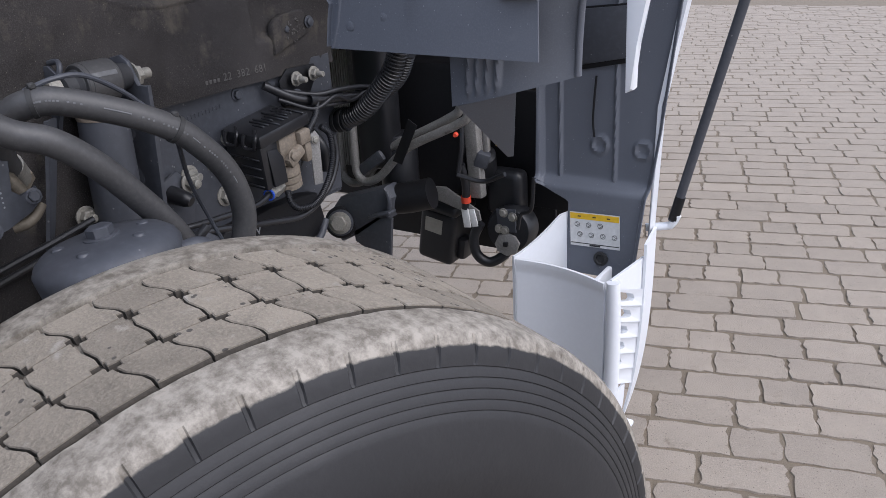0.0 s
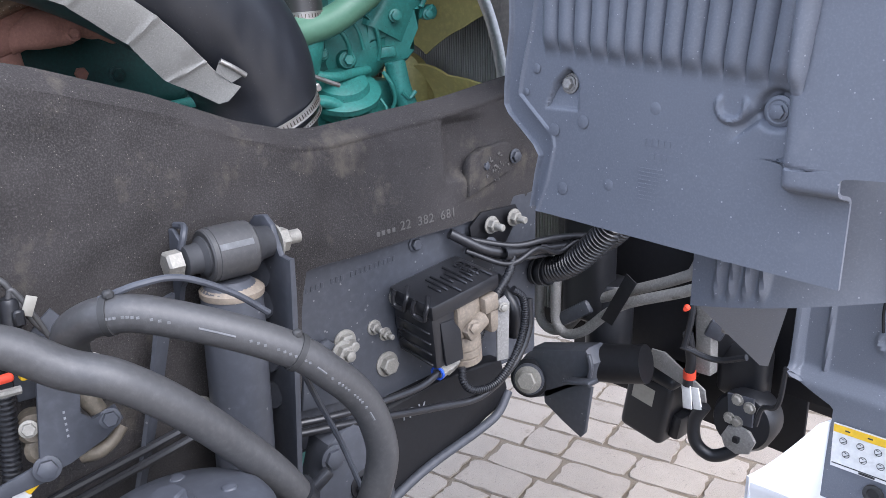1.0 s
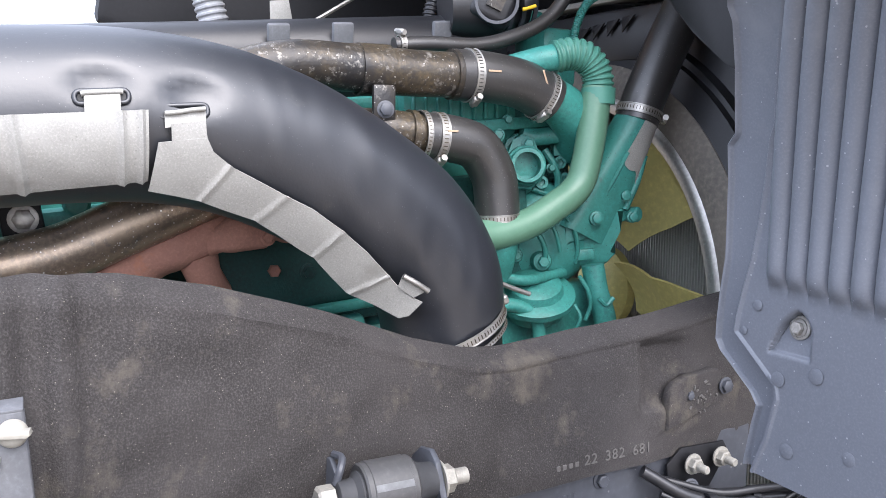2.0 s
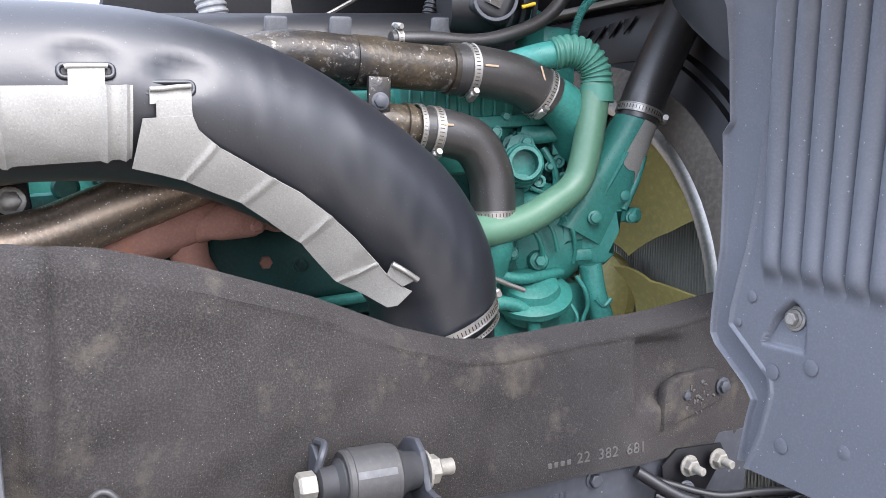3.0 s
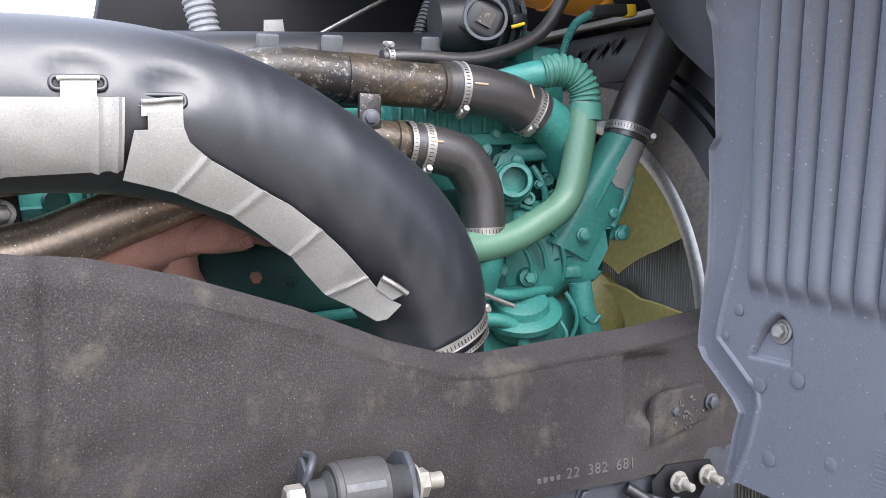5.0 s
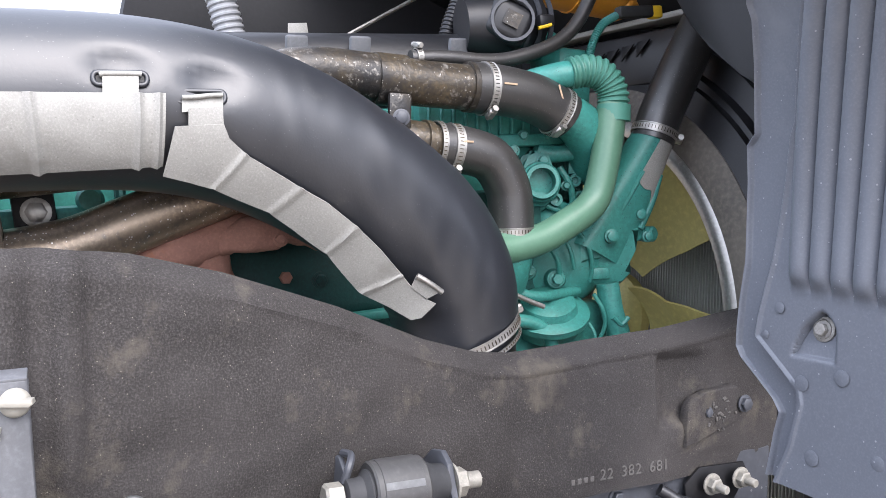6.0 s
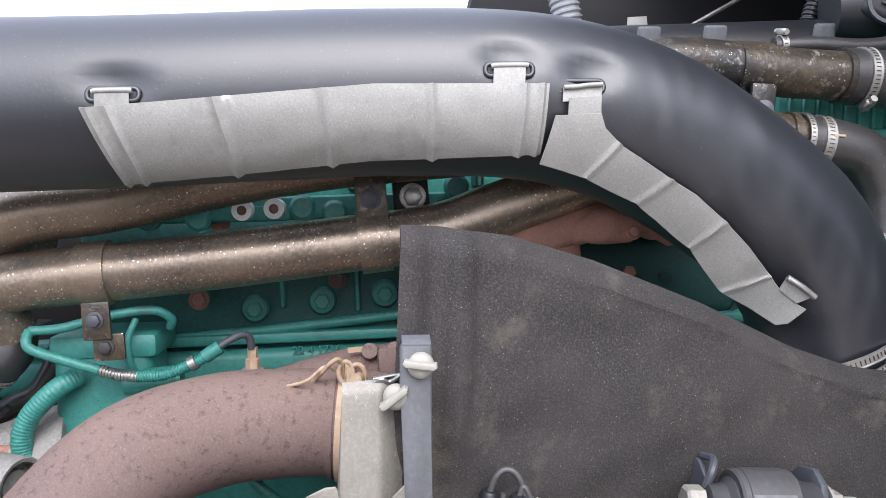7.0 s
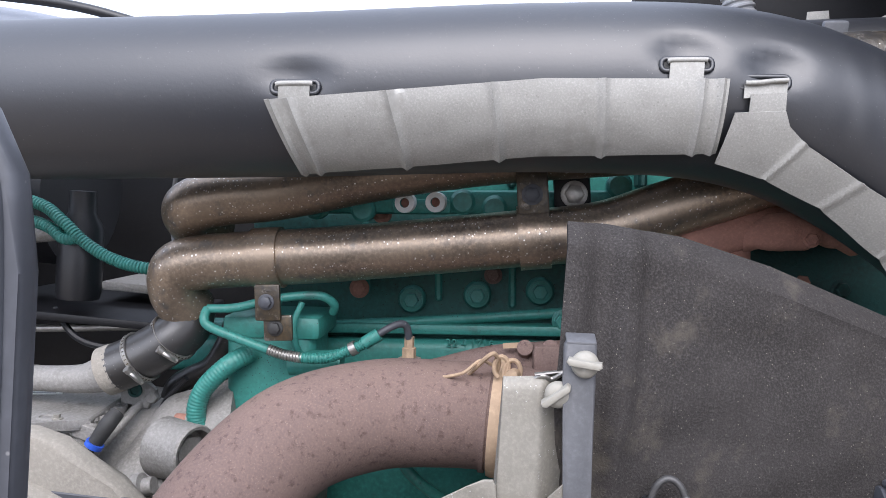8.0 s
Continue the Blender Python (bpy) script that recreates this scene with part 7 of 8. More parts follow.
part("housing", box((0.10, 0.06, 0.12), at(-0.745, 1.93, 0.70), 0.02, 3), BLACKPL, horn)
part("pump_body", lathe([(0.035, -0.05), (0.038, -0.03), (0.038, 0.03), (0.030, 0.04), (0.012, 0.042)], toward((-0.80, 1.90, 0.775), (0.2, -0.5, 1)), 24), BLACKPL, horn)
part("connector", box((0.035, 0.03, 0.040), at(-0.775, 1.86, 0.80) @ pose(0, 0, 0, 10, 20, 30), 0.006), PAINT, horn)
part("mount_plate", plate([(-0.02, -0.03), (0.03, -0.03), (0.035, 0.03), (-0.02, 0.03)], 0.008, axes((-0.715, 1.856, 0.650), (1, 0, 0.1), (0, 0, 1)), 0.003), PAINT, horn)
for x, z in ((-0.715, 0.672), (-0.690, 0.664), (-0.728, 0.628), (-0.712, 0.626)):
    bolt(horn, (x, 1.852, z), (0, -1, 0), 0.009, 0.007, ZINC)
part("ring_hose", tube([(-0.775, 1.84, 0.64), (-0.792, 1.835, 0.60), (-0.785, 1.835, 0.555), (-0.755, 1.845, 0.535), (-0.72, 1.86, 0.555), (-0.70, 1.875, 0.59)], 0.013, 14), BLACKPL, horn)
part("cable", tube([(-0.80, 1.80, 0.80), (-0.798, 1.815, 0.74), (-0.808, 1.825, 0.68)], 0.010, 12), BLACKPL, horn)
part("red_band", ringband((-0.803, 1.822, 0.705), (0.05, -0.1, 1), 0.0105, 0.016, 0.002, 16), REDPL, horn)
part("white_tag", box((0.020, 0.004, 0.050), at(-0.805, 1.822, 0.655) @ pose(0, 0, 0, 0, -8, 0), 0.001), LABEL, horn)
part("white_tag", box((0.018, 0.004, 0.045), at(-0.788, 1.828, 0.655) @ pose(0, 0, 0, 0, -14, 0), 0.001), LABEL, horn)
part("lead", tube([(-0.62, 1.83, 0.78), (-0.63, 1.835, 0.70), (-0.66, 1.84, 0.68), (-0.67, 1.84, 0.64)], 0.005, 8), BLACKPL, horn)
part("lead", tube([(-0.80, 1.78, 0.78), (-0.74, 1.80, 0.765), (-0.68, 1.80, 0.79)], 0.006, 8), BLACKPL, horn)
part("lead", tube([(-0.77, 1.74, 0.80), (-0.765, 1.75, 0.86), (-0.77, 1.76, 0.92)], 0.006, 8), BLACKPL, horn)
part("yellow_lead", tube([(-0.675, 1.70, 0.93), (-0.655, 1.70, 0.935), (-0.645, 1.705, 0.915), (-0.648, 1.71, 0.885)], 0.004, 8), YELLOW, horn)
part("grey_plug", box((0.014, 0.014, 0.05), at(-0.672, 1.705, 0.895), 0.003), ALU, horn)
part("red_tip", lathe([(0.006, 0), (0.004, 0.01)], toward((-0.722, 1.66, 0.915), (0.3, -1, 0)), 10), REDPL, horn)

# coolant lines and wiring below the mudguard
lines = thing("aluminium_line", (-0.95, 1.74, 0.74), "pair of bent dull aluminium coolant lines", "pipe")
part("rear_line", tube([(-1.125, 1.75, 0.90), (-1.13, 1.75, 0.80), (-1.128, 1.75, 0.75), (-1.10, 1.75, 0.732), (-1.06, 1.75, 0.745), (-1.02, 1.75, 0.79), (-0.98, 1.75, 0.832), (-0.80, 1.75, 0.922), (-0.762, 1.75, 0.955), (-0.745, 1.75, 1.03)], 0.0105, 14), ALU, lines)
part("front_line", tube([(-1.058, 1.72, 0.90), (-1.060, 1.72, 0.80), (-1.055, 1.72, 0.768), (-1.03, 1.72, 0.752), (-0.985, 1.72, 0.772), (-0.93, 1.72, 0.825), (-0.88, 1.72, 0.862), (-0.76, 1.72, 0.918), (-0.725, 1.72, 0.945), (-0.710, 1.72, 1.02)], 0.0105, 14), ALU, lines)
part("clip", box((0.09, 0.03, 0.030), at(-1.015, 1.735, 0.80) @ pose(0, 0, 0, 0, -35, 0), 0.008), PAINT, lines)
strap = lone("hanging_strap", plate([(-0.015, 0.06), (0.012, 0.06), (0.018, -0.05), (-0.008, -0.058)], 0.003, axes((-0.888, 1.695, 0.870), (0.85, 0, -0.5), (0.5, 0, 0.85)), 0.001), BLACK, "black strap hanging from the wiring", "strap")
conduit = thing("wiring_conduit", (-0.9, 1.55, 0.95), "thick black corrugated wiring conduit", "cable")
part("conduit", tube([(-0.965, 1.55, 0.952), (-0.914, 1.55, 0.964), (-0.871, 1.55, 0.990), (-0.825, 1.55, 1.036), (-0.798, 1.55, 1.068), (-0.775, 1.55, 1.12)], 0.0225, 20, ribs=0.003, pitch=0.0075), GLOSS, conduit)
part("second_conduit", tube([(-0.93, 1.58, 0.975), (-0.86, 1.58, 1.005), (-0.80, 1.575, 1.05), (-0.77, 1.57, 1.10)], 0.016, 16, ribs=0.002, pitch=0.006), BLACKPL, conduit)
part("sleeve", tube([(-1.03, 1.54, 0.945), (-0.97, 1.545, 0.950), (-0.93, 1.55, 0.958)], 0.025, 18), BLACKPL, conduit)
part("branch", tube([(-0.98, 1.46, 0.96), (-0.93, 1.43, 0.955), (-0.90, 1.425, 0.93), (-0.90, 1.43, 0.88)], 0.012, 12), BLACKPL, conduit)
for k in range(4):
    part("tie", ringband((-0.985 + 0.018 * k, 1.545, 0.949 + 0.003 * k), (1, 0, 0.1), 0.0255, 0.006, 0.002, 20), INK, conduit)
tray = thing("wiring_bracket", (-0.93, 1.45, 0.98), "dark pressed steel wiring bracket", "bracket")
part("back", plate([(-0.040, -0.030), (0.035, -0.035), (0.070, 0.012), (0.060, 0.028), (-0.02, 0.030), (-0.045, 0.010)], 0.004, axes((-0.948, 1.42, 1.06), (0, 1, 0), (0, 0, 1)), 0.001), BLACK, tray)
part("arm", sheet(lambda u, v: (-0.965 + 0.060 * v * math.sin(0.25 + 2.6 * u), 1.385 + 0.275 * u, 1.026 - 0.045 * u - 0.010 * v + 0.010 * math.sin(3.14 * u) * v), 24, 6, 0.004), BLACKPL, tray)
part("arm_lip", tube([(-0.955, 1.39, 1.018), (-0.906, 1.45, 1.010), (-0.902, 1.53, 1.002), (-0.945, 1.655, 0.976)], 0.004, 8), BLACKPL, tray)
part("taped_lead", tube([(-0.945, 1.33, 1.070), (-0.915, 1.385, 1.036), (-0.900, 1.45, 1.022), (-0.895, 1.53, 1.014), (-0.90, 1.61, 1.000), (-0.93, 1.66, 0.985)], 0.0085, 12), GLOSS, tray)
part("loose_lead", tube([(-0.940, 1.36, 1.055), (-0.905, 1.43, 1.036), (-0.890, 1.49, 1.036), (-0.885, 1.55, 1.030), (-0.89, 1.63, 1.012)], 0.0055, 10), BLACKPL, tray)
part("twisted_lead", tube([(-0.930, 1.35, 1.040), (-0.895, 1.41, 1.012), (-0.888, 1.47, 1.026), (-0.886, 1.52, 1.008), (-0.89, 1.58, 1.018), (-0.91, 1.65, 0.992)], 0.0045, 10), BLACKPL, tray)
for y, z in ((1.41, 1.029), (1.49, 1.020), (1.565, 1.010)):
    part("tape_wrap", ringband((-0.899, y, z), (0.1, 1, -0.15), 0.0092, 0.014, 0.0022, 16), BLACKPL, tray)
part("hanging_lead", tube([(-0.90, 1.425, 1.020), (-0.890, 1.405, 0.998), (-0.885, 1.365, 0.965), (-0.88, 1.325, 0.915), (-0.885, 1.28, 0.888)], 0.0075, 12, ribs=0.001, pitch=0.005), BLACKPL, tray)
bolt(tray, (-0.93, 1.405, 1.040), (1, -0.3, 0.3), 0.008, 0.006, PAINT)
dark = thing("cooler_unit", (-0.98, 1.85, 0.7), "black plastic cooler housing behind the lines", "cooler")
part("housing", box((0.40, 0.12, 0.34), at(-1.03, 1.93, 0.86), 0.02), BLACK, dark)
# added black sheet in place of the dark depth behind the lines
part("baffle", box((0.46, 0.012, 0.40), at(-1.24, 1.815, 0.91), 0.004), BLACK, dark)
part("side_duct", box((0.16, 0.05, 0.26), at(-0.95, 1.90, 0.86), 0.015, 3), BLACKPL, dark)
part("canister", lathe([(0.045, -0.10), (0.048, -0.08), (0.048, 0.05), (0.040, 0.065), (0.015, 0.07)], at(-0.975, 1.79, 0.80), 28), BLACKPL, dark)
part("post", box((0.035, 0.03, 0.40), at(-0.80, 1.86, 0.90) @ pose(0, 0, 0, 0, -3, 0), 0.005), ALU, dark)
part("panel", box((0.30, 0.01, 0.30), at(-0.72, 1.98, 0.80), 0.004), BLACK, dark)
part("lower_panel", box((0.60, 0.01, 0.25), at(-0.95, 2.02, 0.62), 0.004), BLACK, dark)
lever = lathe([(0.012, 0), (0.012, 0.02), (0.008, 0.021)], toward((-0.985, 1.862, 0.78), (0, -1, 0)), 14)
part("valve_cap", lever, PAINT, dark)

# electrical and air fittings behind the wheel
combo = thing("air_valve_assembly", (-0.78, 0.62, 0.85), "air valve assembly with red and yellow ties", "valve")
PL = [(0.686, 1.118), (0.722, 1.104), (0.714, 1.068), (0.725, 1.058), (0.747, 1.066), (0.753, 1.050), (0.735, 1.036), (0.700, 1.024), (0.673, 1.018)]
part("bracket", plate([(y - 0.71, z - 1.06) for y, z in PL], 0.005, axes((-0.768, 0.71, 1.06), (0, 1, 0), (0, 0, 1)), 0.0015), PAINT, combo)
bolt(combo, (-0.765, 0.740, 1.055), (1, -0.2, 0.2), 0.0075, 0.006, PAINT)
bolt(combo, (-0.765, 0.680, 1.028), (1, -0.2, 0.2), 0.009, 0.006, PAINT)
bolt(combo, (-0.772, 0.673, 1.068), (1, -0.2, 0.2), 0.006, 0.005, ZINC)
for k in range(5):
    part("print_bar", box((0.0006, 0.0020, 0.0022), at(-0.7650, 0.702, 1.052 + 0.006 * k), 0), GREY, combo)
part("fitting", tube([(-0.80, 0.722, 1.088), (-0.785, 0.728, 1.074), (-0.778, 0.736, 1.058)], [0.012, 0.010, 0.008], 14), TANDARK, combo)
part("elbow", tube([(-0.772, 0.752, 1.040), (-0.770, 0.742, 1.030), (-0.772, 0.728, 1.022), (-0.782, 0.716, 1.020)], [0.006, 0.006, 0.007, 0.009], 12), TANDARK, combo)
part("lower_arm", plate([(-0.05, -0.006), (0.0, -0.010), (0.010, 0.0), (0.0, 0.010), (-0.05, 0.006)], 0.004, axes((-0.772, 0.680, 1.022), (0, 1, 0.15), (0, 0, 1)), 0.001), PAINT, combo)
part("conduit", tube([(-0.795, 0.664, 1.105), (-0.795, 0.661, 1.06), (-0.795, 0.655, 1.00)], 0.009, 14, ribs=0.0015, pitch=0.005), BLACKPL, combo)
part("side_valve", lathe([(0.014, -0.02), (0.014, 0.01), (0.009, 0.014), (0.009, 0.020)], toward((-0.800, 0.682, 1.055), (1, -0.2, 0.2)), 20), TANDARK, combo)
part("side_valve", lathe([(0.014, -0.02), (0.014, 0.008), (0.009, 0.012)], toward((-0.795, 0.684, 1.035), (1, -0.2, 0.2)), 20), TANDARK, combo)
for x, y, top in ((-0.822, 0.6625, 1.178), (-0.818, 0.6865, 1.176)):
    part("plug", lathe([(0.0085, -0.062), (0.0115, -0.058), (0.0115, -0.050), (0.010, -0.049), (0.0112, -0.047), (0.0112, -0.044), (0.009, -0.040), (0.0085, -0.004), (0.006, 0.0)], toward((x, y, top), (0.1, 0.05, 1)), 20), BLACKPL, combo)
    part("latch", box((0.006, 0.010, 0.016), at(x + 0.009, y + 0.004, top - 0.018), 0.002, 1), BLACKPL, combo)
part("lead", tube([(-0.822, 0.6625, 1.176), (-0.822, 0.667, 1.190), (-0.822, 0.676, 1.196), (-0.820, 0.686, 1.190), (-0.818, 0.695, 1.168), (-0.818, 0.704, 1.148), (-0.818, 0.712, 1.135)], 0.0030, 10), AIRHOSE, combo)
part("lead", tube([(-0.818, 0.6865, 1.174), (-0.818, 0.690, 1.183), (-0.816, 0.697, 1.172), (-0.816, 0.708, 1.146), (-0.816, 0.715, 1.128), (-0.812, 0.724, 1.121), (-0.806, 0.735, 1.124)], 0.0026, 10), AIRHOSE, combo)
part("lead", tube([(-0.822, 0.674, 1.176), (-0.820, 0.673, 1.150), (-0.820, 0.671, 1.118)], 0.0028, 10), AIRHOSE, combo)
part("tag", box((0.002, 0.010, 0.019), at(-0.812, 0.701, 1.166) @ pose(0, 0, 0, -24), 0.0006), CREAM, combo)
part("backing_plate", plate([(-0.02, -0.06), (0.045, -0.06), (0.040, 0.0), (0.022, 0.025), (0.010, 0.015), (-0.02, -0.02)], 0.004, axes((-0.832, 0.700, 1.128), (0.1, 1, 0), (0, 0, 1)), 0.001), PAINT, combo)
part("red_tie", box((0.008, 0.030, 0.010), at(-0.765, 0.632, 1.128), 0.003), REDPL, combo)
part("red_tie", box((0.008, 0.020, 0.008), at(-0.765, 0.659, 1.124), 0.003), REDPL, combo)
part("yellow_tie", box((0.010, 0.012, 0.012), at(-0.762, 0.646, 1.126), 0.003), YELLOW, combo)
part("yellow_tie", box((0.010, 0.016, 0.016), at(-0.806, 0.688, 1.108), 0.003), YELLOW, combo)
part("red_clip", box((0.010, 0.010, 0.008), at(-0.806, 0.702, 1.098), 0.003), REDPL, combo)
part("silver_edge", tube([(-0.765, 0.628, 1.117), (-0.762, 0.650, 1.113), (-0.765, 0.672, 1.110)], 0.004, 8), ZINC, combo)
part("yellow_label", box((0.003, 0.022, 0.006), at(-0.780, 0.672, 1.009) @ pose(0, 0, 0, 35), 0.001), YELLOW, combo)
part("white_label", box((0.003, 0.014, 0.022), at(-0.782, 0.657, 1.006) @ pose(0, 0, 0, 15), 0.001), LABEL, combo)


# gearbox and fittings behind the engine
gearbox = thing("gearbox", (-1.25, 0.0, 0.7), "dirty cast aluminium gearbox housing with ribs", "gearbox")
COVER = [(-1.30, -0.16), (-1.285, -0.02), (-1.2614, 0.000), (-1.2166, 0.0305), (-1.184, 0.0400), (-1.078, 0.0540), (-1.070, 0.044), (-1.0572, 0.023), (-1.0313, -0.009), (-0.99, -0.075), (-1.10, -0.20)]
part("top_cover", plate([(x + 1.14, y) for x, y in COVER], 0.012, axes((-1.14, 0, 1.099), (1, 0, 0), (0, 1, 0)), 0.004), ALU, gearbox)
part("control_housing", plate([(x * 0.94 + 0.94 * 1.15 - 0.01, y * 0.90) for x, y in COVER], 0.09, axes((-1.15, 0, 1.047), (1, 0, 0), (0, 1, 0)), 0.006), ALU, gearbox)
for x, y in ((-1.2407, 0.0185), (-1.2010, 0.0340), (-1.1640, 0.0410), (-1.1270, 0.0455), (-1.0920, 0.0500)):
    part("cover_lug", lathe([(0.0165, -0.050), (0.0165, -0.004), (0.0150, -0.001), (0.0130, -0.001), (0.0115, -0.007), (0.0065, -0.007), (0.0060, -0.001), (0.002, 0.0)], at(x, y, 1.102) @ pose(0, 0, 0, -14, 0, 0), 22), ALU, gearbox)
    part("lug_web", box((0.006, 0.030, 0.020), at(x + 0.017, y - 0.004, 1.090) @ pose(0, 0, 0, -14, 0, 0), 0.002, 1), ALU, gearbox)
for dz, dx in ((0.0, 0.0), (-0.020, 0.006), (-0.036, 0.010)):
    part("long_rib", tube([(-1.098 + dx, 0.052, 1.090 + dz), (-1.080 + dx, 0.036, 1.090 + dz), (-1.060 + dx, 0.005, 1.090 + dz), (-1.012 + dx, -0.066, 1.090 + dz)], 0.0048, 10), ALU, gearbox)
for k in range(5):
    part("cover_bolt", lathe([(0.0075, 0), (0.0075, 0.005), (0.0045, 0.006), (0.0045, 0.010)], at(-1.050 + 0.0175 * k * 0.6 - 0.016 * (k == 0), 0.018 - 0.027 * k, 1.101), 6), ZINC, gearbox)
part("cover_notch", lathe([(0.012, -0.004), (0.012, 0.0015), (0.009, 0.003), (0.008, 0.0)], at(-1.066, 0.006, 1.1035), 20), ALU, gearbox)
for k in range(5):
    part("edge_tab", box((0.010, 0.016, 0.006), at(-1.192 - 0.012 * k, -0.082 + 0.026 * k, 1.108) @ pose(0, 0, 0, 0, 12, 24), 0.002, 1), ALU, gearbox)
part("label", box((0.030, 0.062, 0.0012), at(-1.163, -0.066, 1.1058) @ pose(0, 0, 0, 0, 0, 24), 0), LABEL, gearbox)
for k in range(3):
    part("label_print", box((0.003, 0.048, 0.0008), at(-1.154 - 0.008 * k, -0.063 - 0.003 * k, 1.1068) @ pose(0, 0, 0, 0, 0, 24), 0), GREY, gearbox)


def bell_face(u, v):
    """The flank of the bell housing, from its upper edge down towards the arm."""
    top = Vector((-1.150, 0.1189, 1.111)).lerp(Vector((-1.160, 0.2026, 1.1424)), u)
    foot = Vector((-1.070, 0.0795, 1.0235)).lerp(Vector((-1.050, 0.2356, 1.0278)), u)
    p = top.lerp(foot, v)
    return (p.x + 0.006 * math.sin(math.pi * v) - 0.010 * (1 - min(1, u * 9)) ** 2 - 0.012 * (1 - min(1, v * 10)) ** 2, p.y, p.z)


def gutter_face(u, v):
    """The dirty channel between the cover and the bell housing."""
    top = Vector((-1.180, 0.066, 1.108)).lerp(Vector((-1.166, 0.122, 1.104)), u)
    foot = Vector((-1.100, 0.020, 1.026)).lerp(Vector((-1.086, 0.086, 1.010)), u)
    p = top.lerp(foot, v)
    return (p.x - 0.012 * math.sin(math.pi * u) + 0.002 * noise.noise(p * 60), p.y, p.z)


part("bell_housing", sheet(bell_face, 24, 20, 0.02), ALU, gearbox)
part("channel", sheet(gutter_face, 16, 24, 0.01), ALU, gearbox, "grease-darkened channel in the casting")
part("channel_ridge", tube([(-1.165, 0.076, 1.1054), (-1.130, 0.0666, 1.0845), (-1.095, 0.0502, 1.0533), (-1.080, 0.0414, 1.0385)], 0.0050, 10), ALU, gearbox)
part("channel_edge", tube([(-1.152, 0.1150, 1.110), (-1.118, 0.1010, 1.078), (-1.072, 0.0785, 1.0240)], 0.0042, 10), ALU, gearbox)
part("lifting_eye", plate([(-0.024, -0.016), (0.014, -0.022), (0.026, 0.004), (-0.004, 0.026), (-0.026, 0.010)], 0.008, axes((-1.165, 0.071, 1.120), (0.1, 1, 0.05), (0, 0, 1)), 0.002), ALU, gearbox)
# dark disc carries the shade inside the eye as colour
part("eye_hole", lathe([(0.0095, 0), (0.0095, 0.0025), (0.006, 0.0035), (0.005, 0.001)], toward((-1.1600, 0.068, 1.122), (1, 0, 0)), 18), GRIMESHADE, gearbox)
part("bell_body", box((0.36, 0.42, 0.36), at(-1.34, 0.10, 0.86), 0.05, 3), ALU, gearbox)
port = lathe([(0.036, -0.050), (0.0335, -0.012), (0.0335, 0.0), (0.0315, 0.0025), (0.0275, 0.0015), (0.0265, -0.014), (0.019, -0.016), (0.018, -0.006), (0.009, -0.007)], toward((-1.058, 0.1915, 1.0845), (0.42, 1, 0.06)), 36)
part("port", port, ALU, gearbox)
part("lower_case", box((0.35, 0.5, 0.35), at(-1.30, -0.20, 0.85), 0.05, 3), ALU, gearbox)
bolt(gearbox, (-1.172, 0.0886, 1.113), (1, 0.1, 0.1), 0.0085, 0.012, ALU, washer=False)
part("sensor", tube([(-1.060, 0.0690, 1.0815), (-1.066, 0.0811, 1.105), (-1.078, 0.086, 1.1165)], [0.0085, 0.0100, 0.0090], 16), INK, gearbox)
part("sensor_ring", ringband((-1.060, 0.0690, 1.0812), (0.1, -0.45, -0.9), 0.0070, 0.006, 0.0040, 20), BLUE, gearbox)
part("sensor_lead", tube([(-1.061, 0.070, 1.084), (-1.057, 0.0635, 1.066), (-1.058, 0.058, 1.052), (-1.07, 0.05, 1.03)], 0.0042, 10), INK, gearbox)
part("brass_cap", lathe([(0.008, 0), (0.008, 0.013), (0.006, 0.015)], toward((-1.117, 0.156, 1.1037), (0.1, -1, 0)), 12), RED, gearbox)
part("cap_seat", lathe([(0.0085, 0), (0.0085, 0.012)], toward((-1.117, 0.168, 1.1037), (0.1, -1, 0)), 12), ALU, gearbox)
part("pipe_union", lathe([(0.013, -0.03), (0.013, -0.004), (0.017, -0.003), (0.017, 0.008), (0.0135, 0.009), (0.0135, 0.020), (0.0165, 0.021), (0.0165, 0.031), (0.010, 0.033), (0.010, 0.044)], toward((-1.015, 0.122, 1.047), (0, 0.93, 0.28)), 22), ALU, gearbox)
ARMP = [(0.0, 1.126), (0.05, 1.127), (0.085, 1.118), (0.144, 1.077), (0.18, 1.045), (0.20, 1.0), (0.0, 1.0)]
part("cast_arm", plate([(y - 0.1, z - 1.06) for y, z in ARMP], 0.03, axes((-0.975, 0.1, 1.06), (0, 1, 0), (0.12, 0, 1)), 0.008), SANDCAST, gearbox)
part("cast_arm_step", plate([(y - 0.1, z - 1.06) for y, z in [(0.0, 1.08), (0.06, 1.070), (0.17, 1.03), (0.19, 0.98), (0.0, 0.98)]], 0.03, axes((-0.955, 0.1, 1.06), (0, 1, 0), (0.12, 0, 1)), 0.008), SANDCAST, gearbox)

comp = thing("air_compressor", (-1.18, 0.25, 1.0), "teal painted air compressor with small pipes", "compressor")
part("body", box((0.09, 0.115, 0.18), at(-1.185, 0.250, 1.15) @ pose(0, 0, 0, 4, 0, 0), 0.016, 3), TEAL, comp)
part("head", box((0.10, 0.125, 0.030), at(-1.185, 0.248, 1.225) @ pose(0, 0, 0, 4), 0.008), TEAL, comp)
part("foot", box((0.10, 0.08, 0.09), at(-1.18, 0.225, 1.06), 0.014), TEAL, comp)
part("union", tube([(-1.15, 0.275, 1.180), (-1.14, 0.32, 1.188), (-1.14, 0.34, 1.19)], 0.016, 16), TEAL, comp)
